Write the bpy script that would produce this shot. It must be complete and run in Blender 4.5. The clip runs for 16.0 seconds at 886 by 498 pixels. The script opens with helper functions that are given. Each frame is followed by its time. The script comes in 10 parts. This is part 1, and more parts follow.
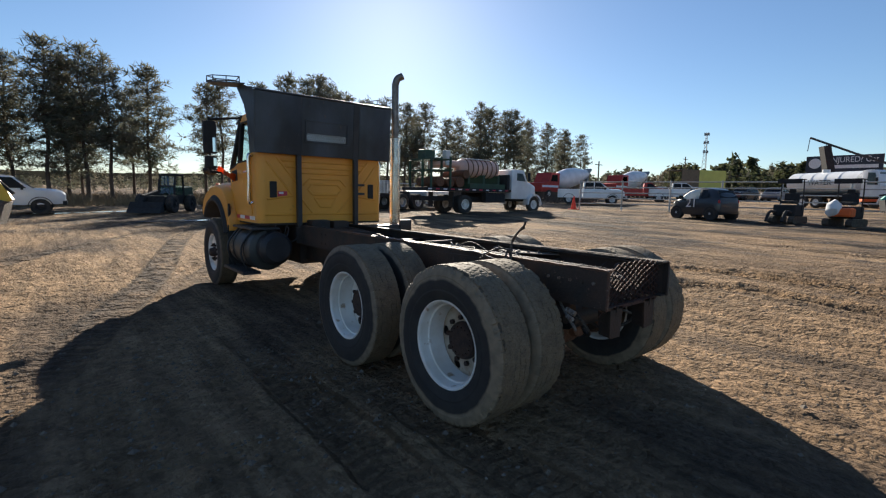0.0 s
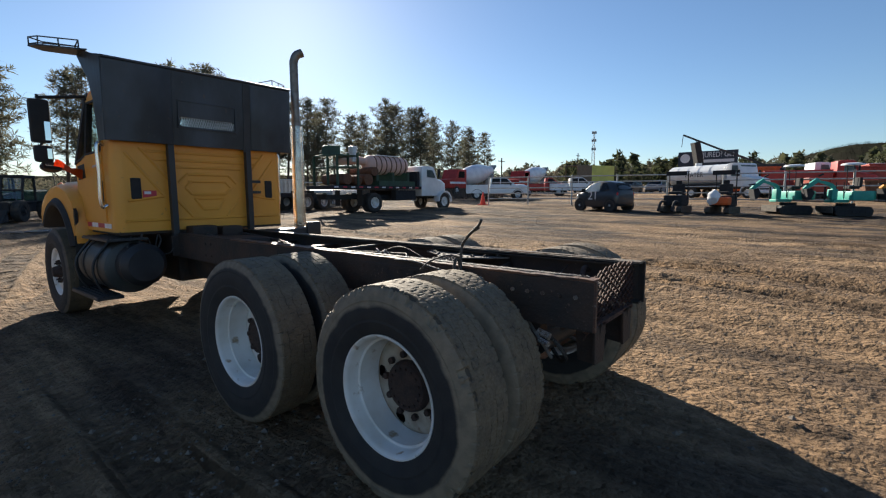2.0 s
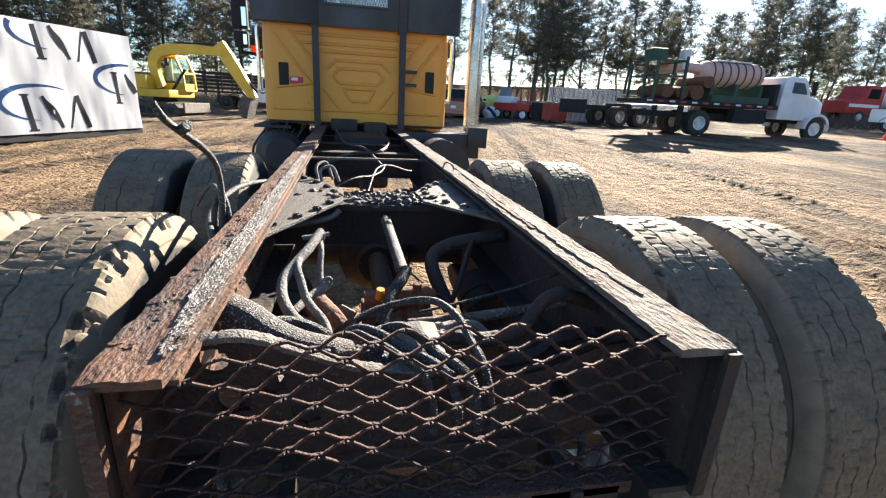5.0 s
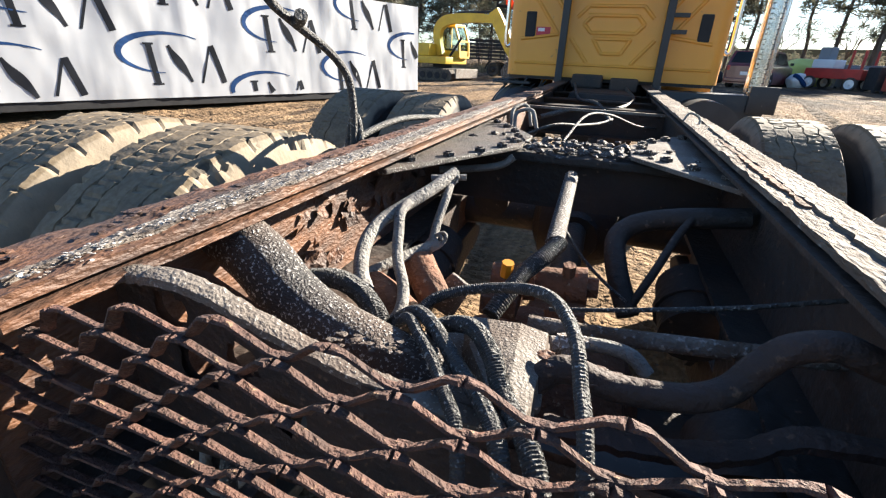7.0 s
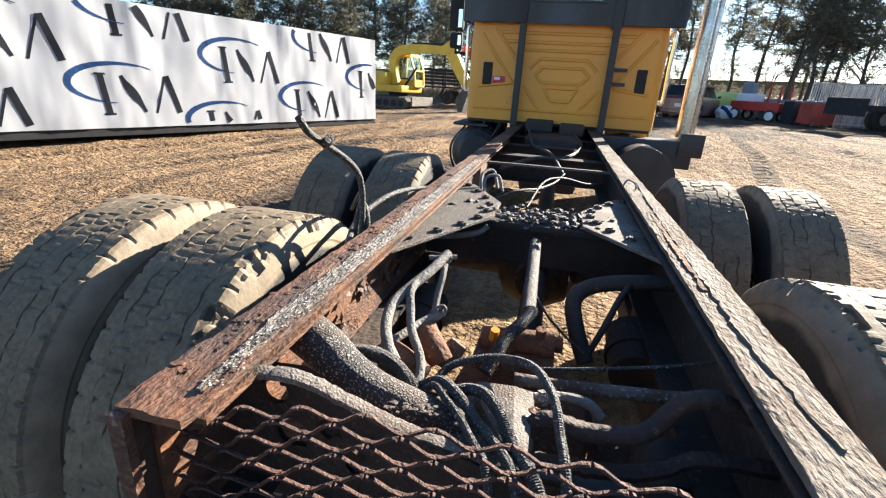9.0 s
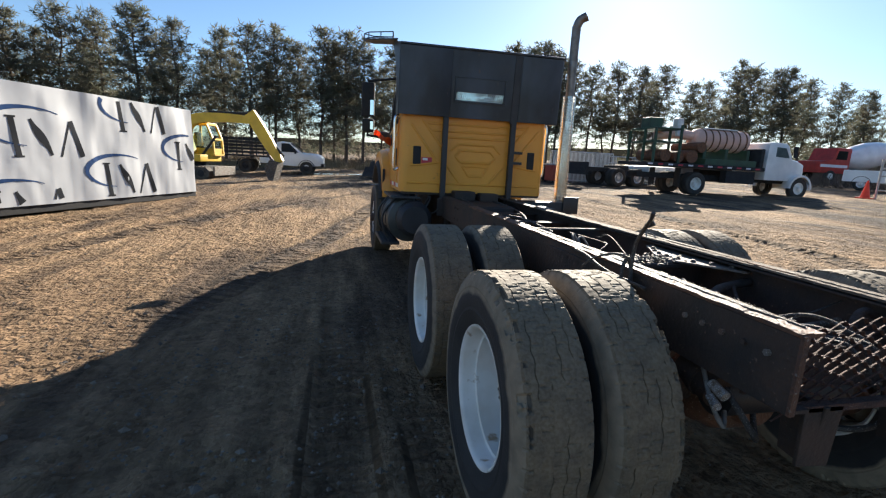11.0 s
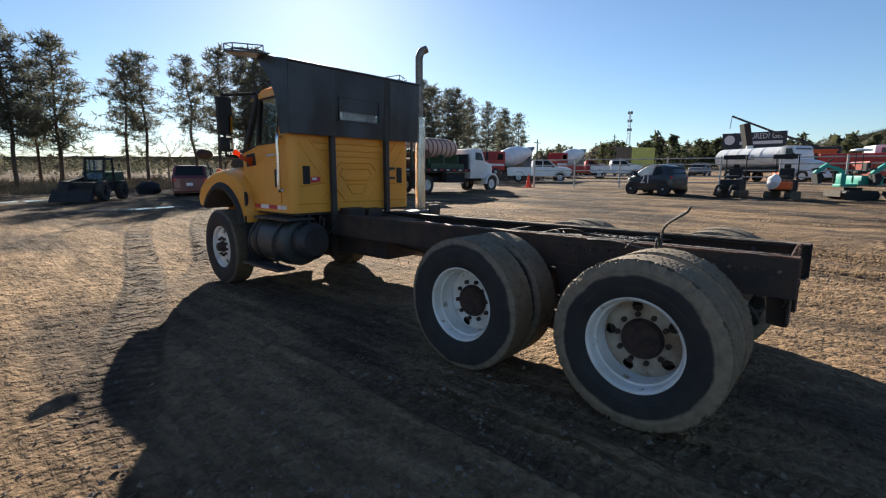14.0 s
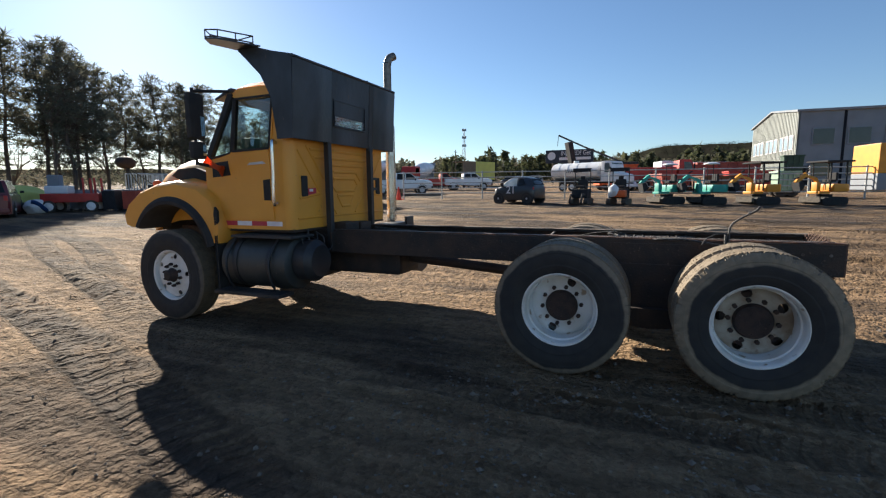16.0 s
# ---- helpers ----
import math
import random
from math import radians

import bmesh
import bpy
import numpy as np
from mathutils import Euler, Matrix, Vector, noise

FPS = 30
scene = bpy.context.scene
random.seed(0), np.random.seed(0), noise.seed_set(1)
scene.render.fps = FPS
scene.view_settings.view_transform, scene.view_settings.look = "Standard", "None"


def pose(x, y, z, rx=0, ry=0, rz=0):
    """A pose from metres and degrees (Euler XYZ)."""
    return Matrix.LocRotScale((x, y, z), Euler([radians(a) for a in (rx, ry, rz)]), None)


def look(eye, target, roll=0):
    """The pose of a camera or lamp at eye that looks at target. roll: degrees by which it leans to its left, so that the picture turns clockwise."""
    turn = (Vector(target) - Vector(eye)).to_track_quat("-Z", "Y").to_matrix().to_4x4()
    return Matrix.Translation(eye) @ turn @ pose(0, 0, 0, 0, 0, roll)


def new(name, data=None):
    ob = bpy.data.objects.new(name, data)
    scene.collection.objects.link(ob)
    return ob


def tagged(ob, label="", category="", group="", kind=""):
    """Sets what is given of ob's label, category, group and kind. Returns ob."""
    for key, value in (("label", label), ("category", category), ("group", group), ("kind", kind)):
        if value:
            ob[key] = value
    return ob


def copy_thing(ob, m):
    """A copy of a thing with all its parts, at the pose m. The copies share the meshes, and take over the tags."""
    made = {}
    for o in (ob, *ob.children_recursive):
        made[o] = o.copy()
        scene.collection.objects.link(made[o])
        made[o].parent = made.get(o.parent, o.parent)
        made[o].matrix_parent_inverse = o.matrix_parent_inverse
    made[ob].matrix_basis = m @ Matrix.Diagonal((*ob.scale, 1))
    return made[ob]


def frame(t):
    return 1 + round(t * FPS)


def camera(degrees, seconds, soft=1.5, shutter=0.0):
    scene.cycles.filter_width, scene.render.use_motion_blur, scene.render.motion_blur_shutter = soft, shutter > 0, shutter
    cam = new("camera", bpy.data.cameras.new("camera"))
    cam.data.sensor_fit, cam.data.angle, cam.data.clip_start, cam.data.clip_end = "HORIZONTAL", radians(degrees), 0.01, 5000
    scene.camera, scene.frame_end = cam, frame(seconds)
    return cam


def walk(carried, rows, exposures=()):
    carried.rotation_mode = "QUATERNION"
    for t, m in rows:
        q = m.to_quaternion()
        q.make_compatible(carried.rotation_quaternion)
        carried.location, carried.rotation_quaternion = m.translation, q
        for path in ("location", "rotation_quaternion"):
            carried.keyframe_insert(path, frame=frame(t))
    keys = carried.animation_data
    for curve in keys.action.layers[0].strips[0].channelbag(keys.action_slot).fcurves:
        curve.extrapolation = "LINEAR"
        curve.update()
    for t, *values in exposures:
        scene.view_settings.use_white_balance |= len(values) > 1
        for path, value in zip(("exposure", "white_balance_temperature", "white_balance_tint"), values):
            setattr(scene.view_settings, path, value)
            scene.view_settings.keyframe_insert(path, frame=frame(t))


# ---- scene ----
cam = camera(87.8, 16.0, soft=1.2)
PATH = [
    (0, (-3.09, -2.223, 1.482), (-1.81, -0.704, 1.251), 1.1),
    (0.5, (-3.128, -1.94, 1.466), (-1.739, -0.518, 1.242), 0.9),
    (1, (-3.128, -1.704, 1.466), (-1.623, -0.408, 1.236), 0.3),
    (1.5, (-2.999, -1.526, 1.471), (-1.441, -0.292, 1.244), -0.2),
    (2, (-2.617, -1.491, 1.447), (-1.064, -0.253, 1.211), -0.2),
    (2.5, (-2.204, -1.453, 1.448), (-0.681, -0.185, 1.181), 0.1),
    (3, (-1.738, -1.45, 1.423), (-0.305, -0.093, 1.096), 0.3),
    (3.2, (-1.561, -1.501, 1.401), (-0.169, -0.108, 1.052), 0.4),
    (5.3, (-0.015, -1.062, 1.321), (0.135, 0.82, 0.659), 3.6),
    (5.5, (0.023, -0.967, 1.289), (0.012, 0.908, 0.594), 3.7),
    (6, (0.05, -0.851, 1.231), (-0.324, 0.964, 0.477), 3.0),
    (6.5, (0.061, -0.841, 1.212), (-0.469, 0.926, 0.44), 2.8),
    (7, (0.073, -0.83, 1.208), (-0.514, 0.917, 0.432), 2.7),
    (7.5, (0.081, -0.827, 1.209), (-0.555, 0.901, 0.43), 2.5),
    (8, (0.087, -0.841, 1.225), (-0.54, 0.893, 0.45), 2.6),
    (8.5, (0.097, -0.901, 1.287), (-0.43, 0.884, 0.555), 3.6),
    (8.7, (0.095, -0.947, 1.351), (-0.395, 0.857, 0.641), 3.6),
    (10.8, (-1.593, -1.644, 1.485), (-1.248, 0.281, 1.067), 3.6),
    (11, (-1.773, -1.707, 1.475), (-1.321, 0.204, 1.096), 3.1),
    (11.5, (-2.233, -1.864, 1.509), (-1.559, -0.012, 1.168), 2.9),
    (12, (-2.696, -2.075, 1.52), (-1.825, -0.304, 1.195), 2.5),
    (12.5, (-3.057, -1.935, 1.484), (-2.012, -0.259, 1.167), 2.1),
    (13, (-3.406, -1.655, 1.484), (-2.203, -0.09, 1.161), 1.3),
    (13.5, (-3.686, -1.333, 1.489), (-2.34, 0.112, 1.173), 0.6),
    (14, (-3.905, -0.915, 1.516), (-2.435, 0.405, 1.201), 0.1),
    (14.5, (-4.227, -0.566, 1.519), (-2.637, 0.609, 1.216), -0.4),
    (15, (-4.469, -0.099, 1.51), (-2.766, 0.908, 1.22), -0.4),
    (15.5, (-4.699, 0.327, 1.492), (-2.916, 1.193, 1.22), -0.6),
    (16, (-4.838, 0.811, 1.479), (-3.009, 1.576, 1.218), -0.6),
]
walk(cam, [(t, look(eye, target, roll)) for t, eye, target, roll in PATH],
     exposures=((0.0, 1.22), (3.2, 1.24), (5.3, 2.22), (8.7, 2.22), (10.8, 1.7), (12.0, 1.42), (13.5, 1.34), (16.0, 1.4)))

# ---------------------------------------------------------------- light
SUN_AZ, SUN_EL = 33.8, 22.0          # degrees clockwise from +y, above the ground
world = bpy.data.worlds.new("world")
scene.world = world
world.use_nodes = True
wn, wl = world.node_tree.nodes, world.node_tree.links
sky = wn.new("ShaderNodeTexSky")
sky.sky_type = "NISHITA"
sky.sun_disc = False
sky.sun_elevation, sky.sun_rotation = radians(SUN_EL), radians(SUN_AZ)
sky.altitude, sky.air_density, sky.dust_density, sky.ozone_density = 100, 1.0, 0.22, 4.5
wl.new(sky.outputs[0], wn["Background"].inputs[0])
wn["Background"].inputs[1].default_value = 0.053
sun_data = bpy.data.lights.new("sun", "SUN")
sun_data.energy, sun_data.angle, sun_data.color = 5.0, radians(0.5), (0.97, 0.885, 0.75)
sun = new("sun", sun_data)
sx, sy = math.sin(radians(SUN_AZ)), math.cos(radians(SUN_AZ))
cz, sz = math.cos(radians(SUN_EL)), math.sin(radians(SUN_EL))
sun.matrix_world = look((60 * sx * cz, 60 * sy * cz, 60 * sz), (0, 0, 0))


# ---------------------------------------------------------------- materials
def mat(name, a, b=None, rough=0.6, metal=0.0, scale=3.0, fine=40.0, bump=0.1, spots=None, spot_at=0.62,
        rough2=None, vary=0.0, coat=0.0, spec=0.5, low=0.35, high=0.65, stretch=None):
    """Two-scale procedural surface: a and b mixed by broad noise, spots by fine noise, bump from the fine noise."""
    m = bpy.data.materials.new(name)
    m.use_nodes = True
    n, l = m.node_tree.nodes, m.node_tree.links
    bsdf = n["Principled BSDF"]
    tc = n.new("ShaderNodeTexCoord")
    src = tc.outputs["Object"]
    if stretch:
        mp = n.new("ShaderNodeMapping")
        mp.inputs["Scale"].default_value = stretch
        l.new(src, mp.inputs[0])
        src = mp.outputs[0]
    n1, n2 = n.new("ShaderNodeTexNoise"), n.new("ShaderNodeTexNoise")
    n1.inputs["Scale"].default_value, n1.inputs["Detail"].default_value = scale, 6
    n2.inputs["Scale"].default_value, n2.inputs["Detail"].default_value = fine, 4
    l.new(src, n1.inputs["Vector"]), l.new(src, n2.inputs["Vector"])
    r1 = n.new("ShaderNodeMapRange")
    r1.inputs[1].default_value, r1.inputs[2].default_value = low, high
    l.new(n1.outputs[0], r1.inputs[0])
    mix = n.new("ShaderNodeMix")
    mix.data_type = "RGBA"
    mix.inputs[6].default_value = (*a, 1)
    mix.inputs[7].default_value = (*(b or [c * 0.7 for c in a]), 1)
    l.new(r1.outputs[0], mix.inputs[0])
    colour = mix.outputs[2]
    if spots:
        r2 = n.new("ShaderNodeMapRange")
        r2.inputs[1].default_value, r2.inputs[2].default_value = spot_at, spot_at + 0.08
        l.new(n2.outputs[0], r2.inputs[0])
        mx = n.new("ShaderNodeMix")
        mx.data_type = "RGBA"
        l.new(r2.outputs[0], mx.inputs[0]), l.new(colour, mx.inputs[6])
        mx.inputs[7].default_value = (*spots, 1)
        colour = mx.outputs[2]
    if vary:
        info, hsv, mr = n.new("ShaderNodeObjectInfo"), n.new("ShaderNodeHueSaturation"), n.new("ShaderNodeMapRange")
        mr.inputs[3].default_value, mr.inputs[4].default_value = 1 - vary, 1 + vary
        l.new(info.outputs["Random"], mr.inputs[0]), l.new(mr.outputs[0], hsv.inputs["Value"])
        l.new(colour, hsv.inputs["Color"])
        colour = hsv.outputs[0]
    l.new(colour, bsdf.inputs["Base Color"])
    rr = n.new("ShaderNodeMapRange")
    rr.inputs[3].default_value, rr.inputs[4].default_value = rough, rough2 if rough2 is not None else min(1, rough + 0.2)
    l.new(n1.outputs[0], rr.inputs[0]), l.new(rr.outputs[0], bsdf.inputs["Roughness"])
    bsdf.inputs["Metallic"].default_value = metal
    bsdf.inputs["Coat Weight"].default_value = coat
    bsdf.inputs["Specular IOR Level"].default_value = spec
    if bump:
        bp = n.new("ShaderNodeBump")
        bp.inputs["Strength"].default_value, bp.inputs["Distance"].default_value = bump, 0.02
        l.new(n2.outputs[0], bp.inputs["Height"]), l.new(bp.outputs[0], bsdf.inputs["Normal"])
    return m


def leafy(name, a, b, **more):
    """Foliage that lets some light through."""
    m = mat(name, a, b, **more)
    n, l = m.node_tree.nodes, m.node_tree.links
    bsdf = n["Principled BSDF"]
    tr, mx = n.new("ShaderNodeBsdfTranslucent"), n.new("ShaderNodeMixShader")
    l.new(bsdf.inputs["Base Color"].links[0].from_socket, tr.inputs[0])
    mx.inputs[0].default_value = 0.45
    l.new(bsdf.outputs[0], mx.inputs[1]), l.new(tr.outputs[0], mx.inputs[2]), l.new(mx.outputs[0], n["Material Output"].inputs[0])
    return m


def glass(name, tint, gloss=0.1):
    m = bpy.data.materials.new(name)
    m.use_nodes = True
    n, l = m.node_tree.nodes, m.node_tree.links
    n.remove(n["Principled BSDF"])
    tr, gl, mx = n.new("ShaderNodeBsdfTransparent"), n.new("ShaderNodeBsdfGlossy"), n.new("ShaderNodeMixShader")
    tr.inputs[0].default_value = (*tint, 1)
    gl.inputs[1].default_value = 0.03
    mx.inputs[0].default_value = gloss
    l.new(tr.outputs[0], mx.inputs[1]), l.new(gl.outputs[0], mx.inputs[2])
    l.new(mx.outputs[0], n["Material Output"].inputs[0])
    return m


def tyre_material(name, dust_from, dust_colour):
    """Black rubber whose tread and shoulder, beyond a ragged line, carry dry dust. The wheel turns round its local x."""
    m = mat(name, (0.019, 0.019, 0.02), (0.034, 0.032, 0.03), rough=0.7, scale=9, fine=90, bump=0.12)
    n, l = m.node_tree.nodes, m.node_tree.links
    bsdf = n["Principled BSDF"]
    old = bsdf.inputs["Base Color"].links[0].from_socket
    tc, sep = n.new("ShaderNodeTexCoord"), n.new("ShaderNodeSeparateXYZ")
    l.new(tc.outputs["Object"], sep.inputs[0])
    comb, ln = n.new("ShaderNodeCombineXYZ"), n.new("ShaderNodeVectorMath")
    ln.operation = "LENGTH"
    l.new(sep.outputs[1], comb.inputs[1]), l.new(sep.outputs[2], comb.inputs[2]), l.new(comb.outputs[0], ln.inputs[0])
    nz = n.new("ShaderNodeTexNoise")
    nz.inputs["Scale"].default_value, nz.inputs["Detail"].default_value = 5, 8
    add = n.new("ShaderNodeMath")
    add.operation = "MULTIPLY_ADD"
    add.inputs[1].default_value = 0.07
    l.new(tc.outputs["Object"], nz.inputs["Vector"]), l.new(nz.outputs[0], add.inputs[0]), l.new(ln.outputs["Value"], add.inputs[2])
    mr = n.new("ShaderNodeMapRange")
    mr.inputs[1].default_value, mr.inputs[2].default_value = dust_from + 0.035, dust_from + 0.05
    l.new(add.outputs[0], mr.inputs[0])
    n3 = n.new("ShaderNodeTexNoise")
    n3.inputs["Scale"].default_value, n3.inputs["Detail"].default_value = 16, 6
    l.new(tc.outputs["Object"], n3.inputs["Vector"])
    r3 = n.new("ShaderNodeMapRange")
    r3.inputs[1].default_value, r3.inputs[2].default_value, r3.inputs[3].default_value, r3.inputs[4].default_value = 0.3, 0.6, 0.62, 1.0
    l.new(n3.outputs[0], r3.inputs[0])
    mul = n.new("ShaderNodeMath")
    mul.operation = "MULTIPLY"
    l.new(mr.outputs[0], mul.inputs[0]), l.new(r3.outputs[0], mul.inputs[1])
    mx = n.new("ShaderNodeMix")
    mx.data_type = "RGBA"
    l.new(mul.outputs[0], mx.inputs[0]), l.new(old, mx.inputs[6])
    # the tread carries less dust than the shoulder
    tr, tm, pit = n.new("ShaderNodeMapRange"), n.new("ShaderNodeMix"), n.new("ShaderNodeTexNoise")
    tr.inputs[1].default_value, tr.inputs[2].default_value = 0.518, 0.521
    pit.inputs["Scale"].default_value, pit.inputs["Detail"].default_value = 90, 5
    l.new(tc.outputs["Object"], pit.inputs["Vector"])
    tone, tmul = n.new("ShaderNodeMapRange"), n.new("ShaderNodeMath")
    tone.inputs[1].default_value, tone.inputs[2].default_value, tone.inputs[3].default_value, tone.inputs[4].default_value = 0.4, 0.62, 1.0, 0.55
    tmul.operation = "MULTIPLY"
    l.new(pit.outputs[0], tone.inputs[0]), l.new(ln.outputs["Value"], tr.inputs[0])
    l.new(tr.outputs[0], tmul.inputs[0]), l.new(tone.outputs[0], tmul.inputs[1])
    tm.data_type = "RGBA"
    tm.inputs[6].default_value = (*dust_colour, 1)
    tm.inputs[7].default_value = (0.15, 0.108, 0.062, 1)
    l.new(tmul.outputs[0], tm.inputs[0]), l.new(tm.outputs[2], mx.inputs[7])
    # darker colour down in the grooves and sipes of the tread
    gr, gm, across = n.new("ShaderNodeMapRange"), n.new("ShaderNodeMath"), n.new("ShaderNodeMath")
    gr.inputs[1].default_value, gr.inputs[2].default_value, gr.inputs[3].default_value, gr.inputs[4].default_value = 0.5215, 0.5255, 0.8, 0.0
    l.new(ln.outputs["Value"], gr.inputs[0])
    across.operation = "ABSOLUTE"
    l.new(sep.outputs[0], across.inputs[0])
    inner = n.new("ShaderNodeMath")
    inner.operation = "LESS_THAN"
    inner.inputs[1].default_value = 0.106
    l.new(across.outputs[0], inner.inputs[0])
    gm.operation = "MULTIPLY"
    l.new(gr.outputs[0], gm.inputs[0]), l.new(inner.outputs[0], gm.inputs[1])
    keep = n.new("ShaderNodeMix")
    keep.data_type = "RGBA"
    keep.inputs[7].default_value = (0.03, 0.026, 0.021, 1)
    l.new(gm.outputs[0], keep.inputs[0]), l.new(mx.outputs[2], keep.inputs[6])
    l.new(keep.outputs[2], bsdf.inputs["Base Color"])
    return m


YELLOW = mat("cab_paint", (0.8, 0.345, 0.036), (0.7, 0.295, 0.036), rough=0.4, scale=1.5, fine=14, bump=0.02, spots=(0.42, 0.2, 0.05), spot_at=0.7, coat=0.15)
BLACK = mat("black_steel", (0.018, 0.019, 0.021), (0.035, 0.036, 0.038), rough=0.42, scale=4, fine=60, bump=0.08, spots=(0.09, 0.075, 0.06), spot_at=0.68)
SHIELD = mat("shield_paint", (0.013, 0.0155, 0.019), (0.045, 0.056, 0.07), rough=0.33, scale=1.9, fine=16, bump=0.16, spots=(0.085, 0.06, 0.048), spot_at=0.68, low=0.42, high=0.66, stretch=(1.0, 1.0, 0.55))
FRAME = mat("chassis_steel", (0.022, 0.019, 0.017), (0.06, 0.036, 0.025), rough=0.6, scale=5, fine=50, bump=0.35, spots=(0.16, 0.1, 0.07), spot_at=0.66)
RUST = mat("flaking_rust", (0.14, 0.062, 0.034), (0.06, 0.036, 0.028), rough=0.5, scale=10, fine=75, bump=0.5, spots=(0.2, 0.175, 0.15), spot_at=0.64, spec=0.45, rough2=0.7)
RUST2 = mat("dusty_rust", (0.19, 0.16, 0.135), (0.1, 0.068, 0.05), rough=0.72, scale=13, fine=110, bump=0.6, spots=(0.34, 0.31, 0.28), spot_at=0.57, spec=0.35)
RAILRUST = mat("rail_rust", (0.17, 0.075, 0.036), (0.06, 0.034, 0.025), rough=0.5, scale=22, fine=170, bump=0.4, spots=(0.2, 0.15, 0.11), spot_at=0.7, spec=0.45, rough2=0.7, stretch=(1.0, 0.4, 1.0))
RAILSALT = mat("rail_salt", (0.21, 0.18, 0.15), (0.055, 0.04, 0.032), rough=0.55, scale=30, fine=210, bump=0.6, spots=(0.5, 0.48, 0.45), spot_at=0.6, spec=0.45, stretch=(1.0, 0.4, 1.0))
RAILDUST = mat("rail_dust", (0.2, 0.167, 0.135), (0.115, 0.08, 0.058), rough=0.75, scale=16, fine=120, bump=0.6, spots=(0.26, 0.235, 0.205), spot_at=0.6, spec=0.3, stretch=(1.0, 0.35, 1.0))
MESHRUST = mat("mesh_rust", (0.1, 0.044, 0.03), (0.05, 0.026, 0.02), rough=0.7, scale=30, fine=160, bump=0.7, spots=(0.28, 0.17, 0.1), spot_at=0.64)
GRIME = mat("salted_grime", (0.024, 0.021, 0.02), (0.075, 0.048, 0.034), rough=0.55, scale=7, fine=260, bump=0.5, spots=(0.42, 0.4, 0.37), spot_at=0.575)
PLATE = mat("dusty_plate", (0.155, 0.135, 0.115), (0.095, 0.065, 0.048), rough=0.6, scale=10, fine=220, bump=0.35, spots=(0.36, 0.32, 0.28), spot_at=0.6)
BROWN = mat("brown_drum", (0.19, 0.08, 0.04), (0.1, 0.05, 0.03), rough=0.75, scale=12, fine=90, bump=0.5, spots=(0.3, 0.2, 0.13), spot_at=0.62)
HOSE = mat("black_hose", (0.02, 0.02, 0.02), (0.05, 0.046, 0.042), rough=0.5, scale=30, fine=200, bump=0.5, spots=(0.3, 0.29, 0.27), spot_at=0.6)
GREYHOSE = mat("dusty_hose", (0.13, 0.12, 0.11), (0.24, 0.225, 0.2), rough=0.65, scale=22, fine=180, bump=0.5, spots=(0.05, 0.045, 0.04), spot_at=0.62)
RUBBER = mat("rubber", (0.014, 0.014, 0.015), (0.028, 0.027, 0.026), rough=0.7, scale=10, fine=80, bump=0.2)
TYRE = tyre_material("worn_tyre", 0.43, (0.25, 0.198, 0.136))
TYRE_MID = tyre_material("mid_tyre", 0.475, (0.22, 0.175, 0.125))
TYRE_FRONT = tyre_material("front_tyre", 0.49, (0.13, 0.1, 0.075))
WHITERIM = mat("white_rim", (0.8, 0.8, 0.78), (0.64, 0.61, 0.55), rough=0.4, scale=5, fine=13, bump=0.05, spots=(0.36, 0.27, 0.18), spot_at=0.63)
DISC = mat("stained_disc", (0.48, 0.43, 0.35), (0.26, 0.18, 0.115), rough=0.5, scale=7, fine=30, bump=0.1, spots=(0.2, 0.12, 0.07), spot_at=0.64)
HUB = mat("rusty_hub", (0.055, 0.03, 0.022), (0.03, 0.02, 0.017), rough=0.65, scale=18, fine=90, bump=0.4, spots=(0.12, 0.07, 0.045), spot_at=0.64)
CHROME = mat("chrome", (0.78, 0.78, 0.78), (0.62, 0.6, 0.57), rough=0.12, metal=1.0, scale=5, fine=40, bump=0.03, rough2=0.3)
STAINLESS = mat("exhaust_steel", (0.27, 0.25, 0.225), (0.15, 0.125, 0.105), rough=0.42, metal=0.85, scale=8, fine=60, bump=0.08)
ALU = mat("aluminium", (0.62, 0.63, 0.64), (0.48, 0.49, 0.5), rough=0.4, metal=0.6, scale=5, fine=50, bump=0.06)
GALV = mat("galvanised_pipe", (0.46, 0.46, 0.45), (0.33, 0.33, 0.32), rough=0.5, metal=0.4, scale=5, fine=60, bump=0.08)
RED = mat("red_paint", (0.5, 0.035, 0.025), (0.36, 0.03, 0.02), rough=0.4, scale=3, fine=30, bump=0.03, spots=(0.25, 0.1, 0.07), spot_at=0.7)
ORANGE = mat("orange_paint", (0.75, 0.13, 0.02), (0.6, 0.1, 0.02), rough=0.45, scale=3, fine=30, bump=0.03)
WHITE = mat("white_paint", (0.78, 0.79, 0.8), (0.66, 0.67, 0.68), rough=0.3, scale=1.5, fine=20, bump=0.02, spots=(0.5, 0.45, 0.38), spot_at=0.72, coat=0.3)
DUMPRED = mat("rust_red_paint", (0.42, 0.075, 0.042), (0.3, 0.05, 0.033), rough=0.5, scale=1.2, fine=12, bump=0.05, spots=(0.22, 0.1, 0.07), spot_at=0.68)
MAROON = mat("maroon_paint", (0.13, 0.009, 0.016), (0.1, 0.008, 0.013), rough=0.25, scale=2, fine=20, bump=0.02, coat=0.5)
TEAL = mat("teal_paint", (0.015, 0.33, 0.27), (0.014, 0.26, 0.21), rough=0.4, scale=3, fine=25, bump=0.03)
MINIYEL = mat("amber_paint", (0.68, 0.27, 0.012), (0.6, 0.23, 0.012), rough=0.4, scale=3, fine=25, bump=0.03)
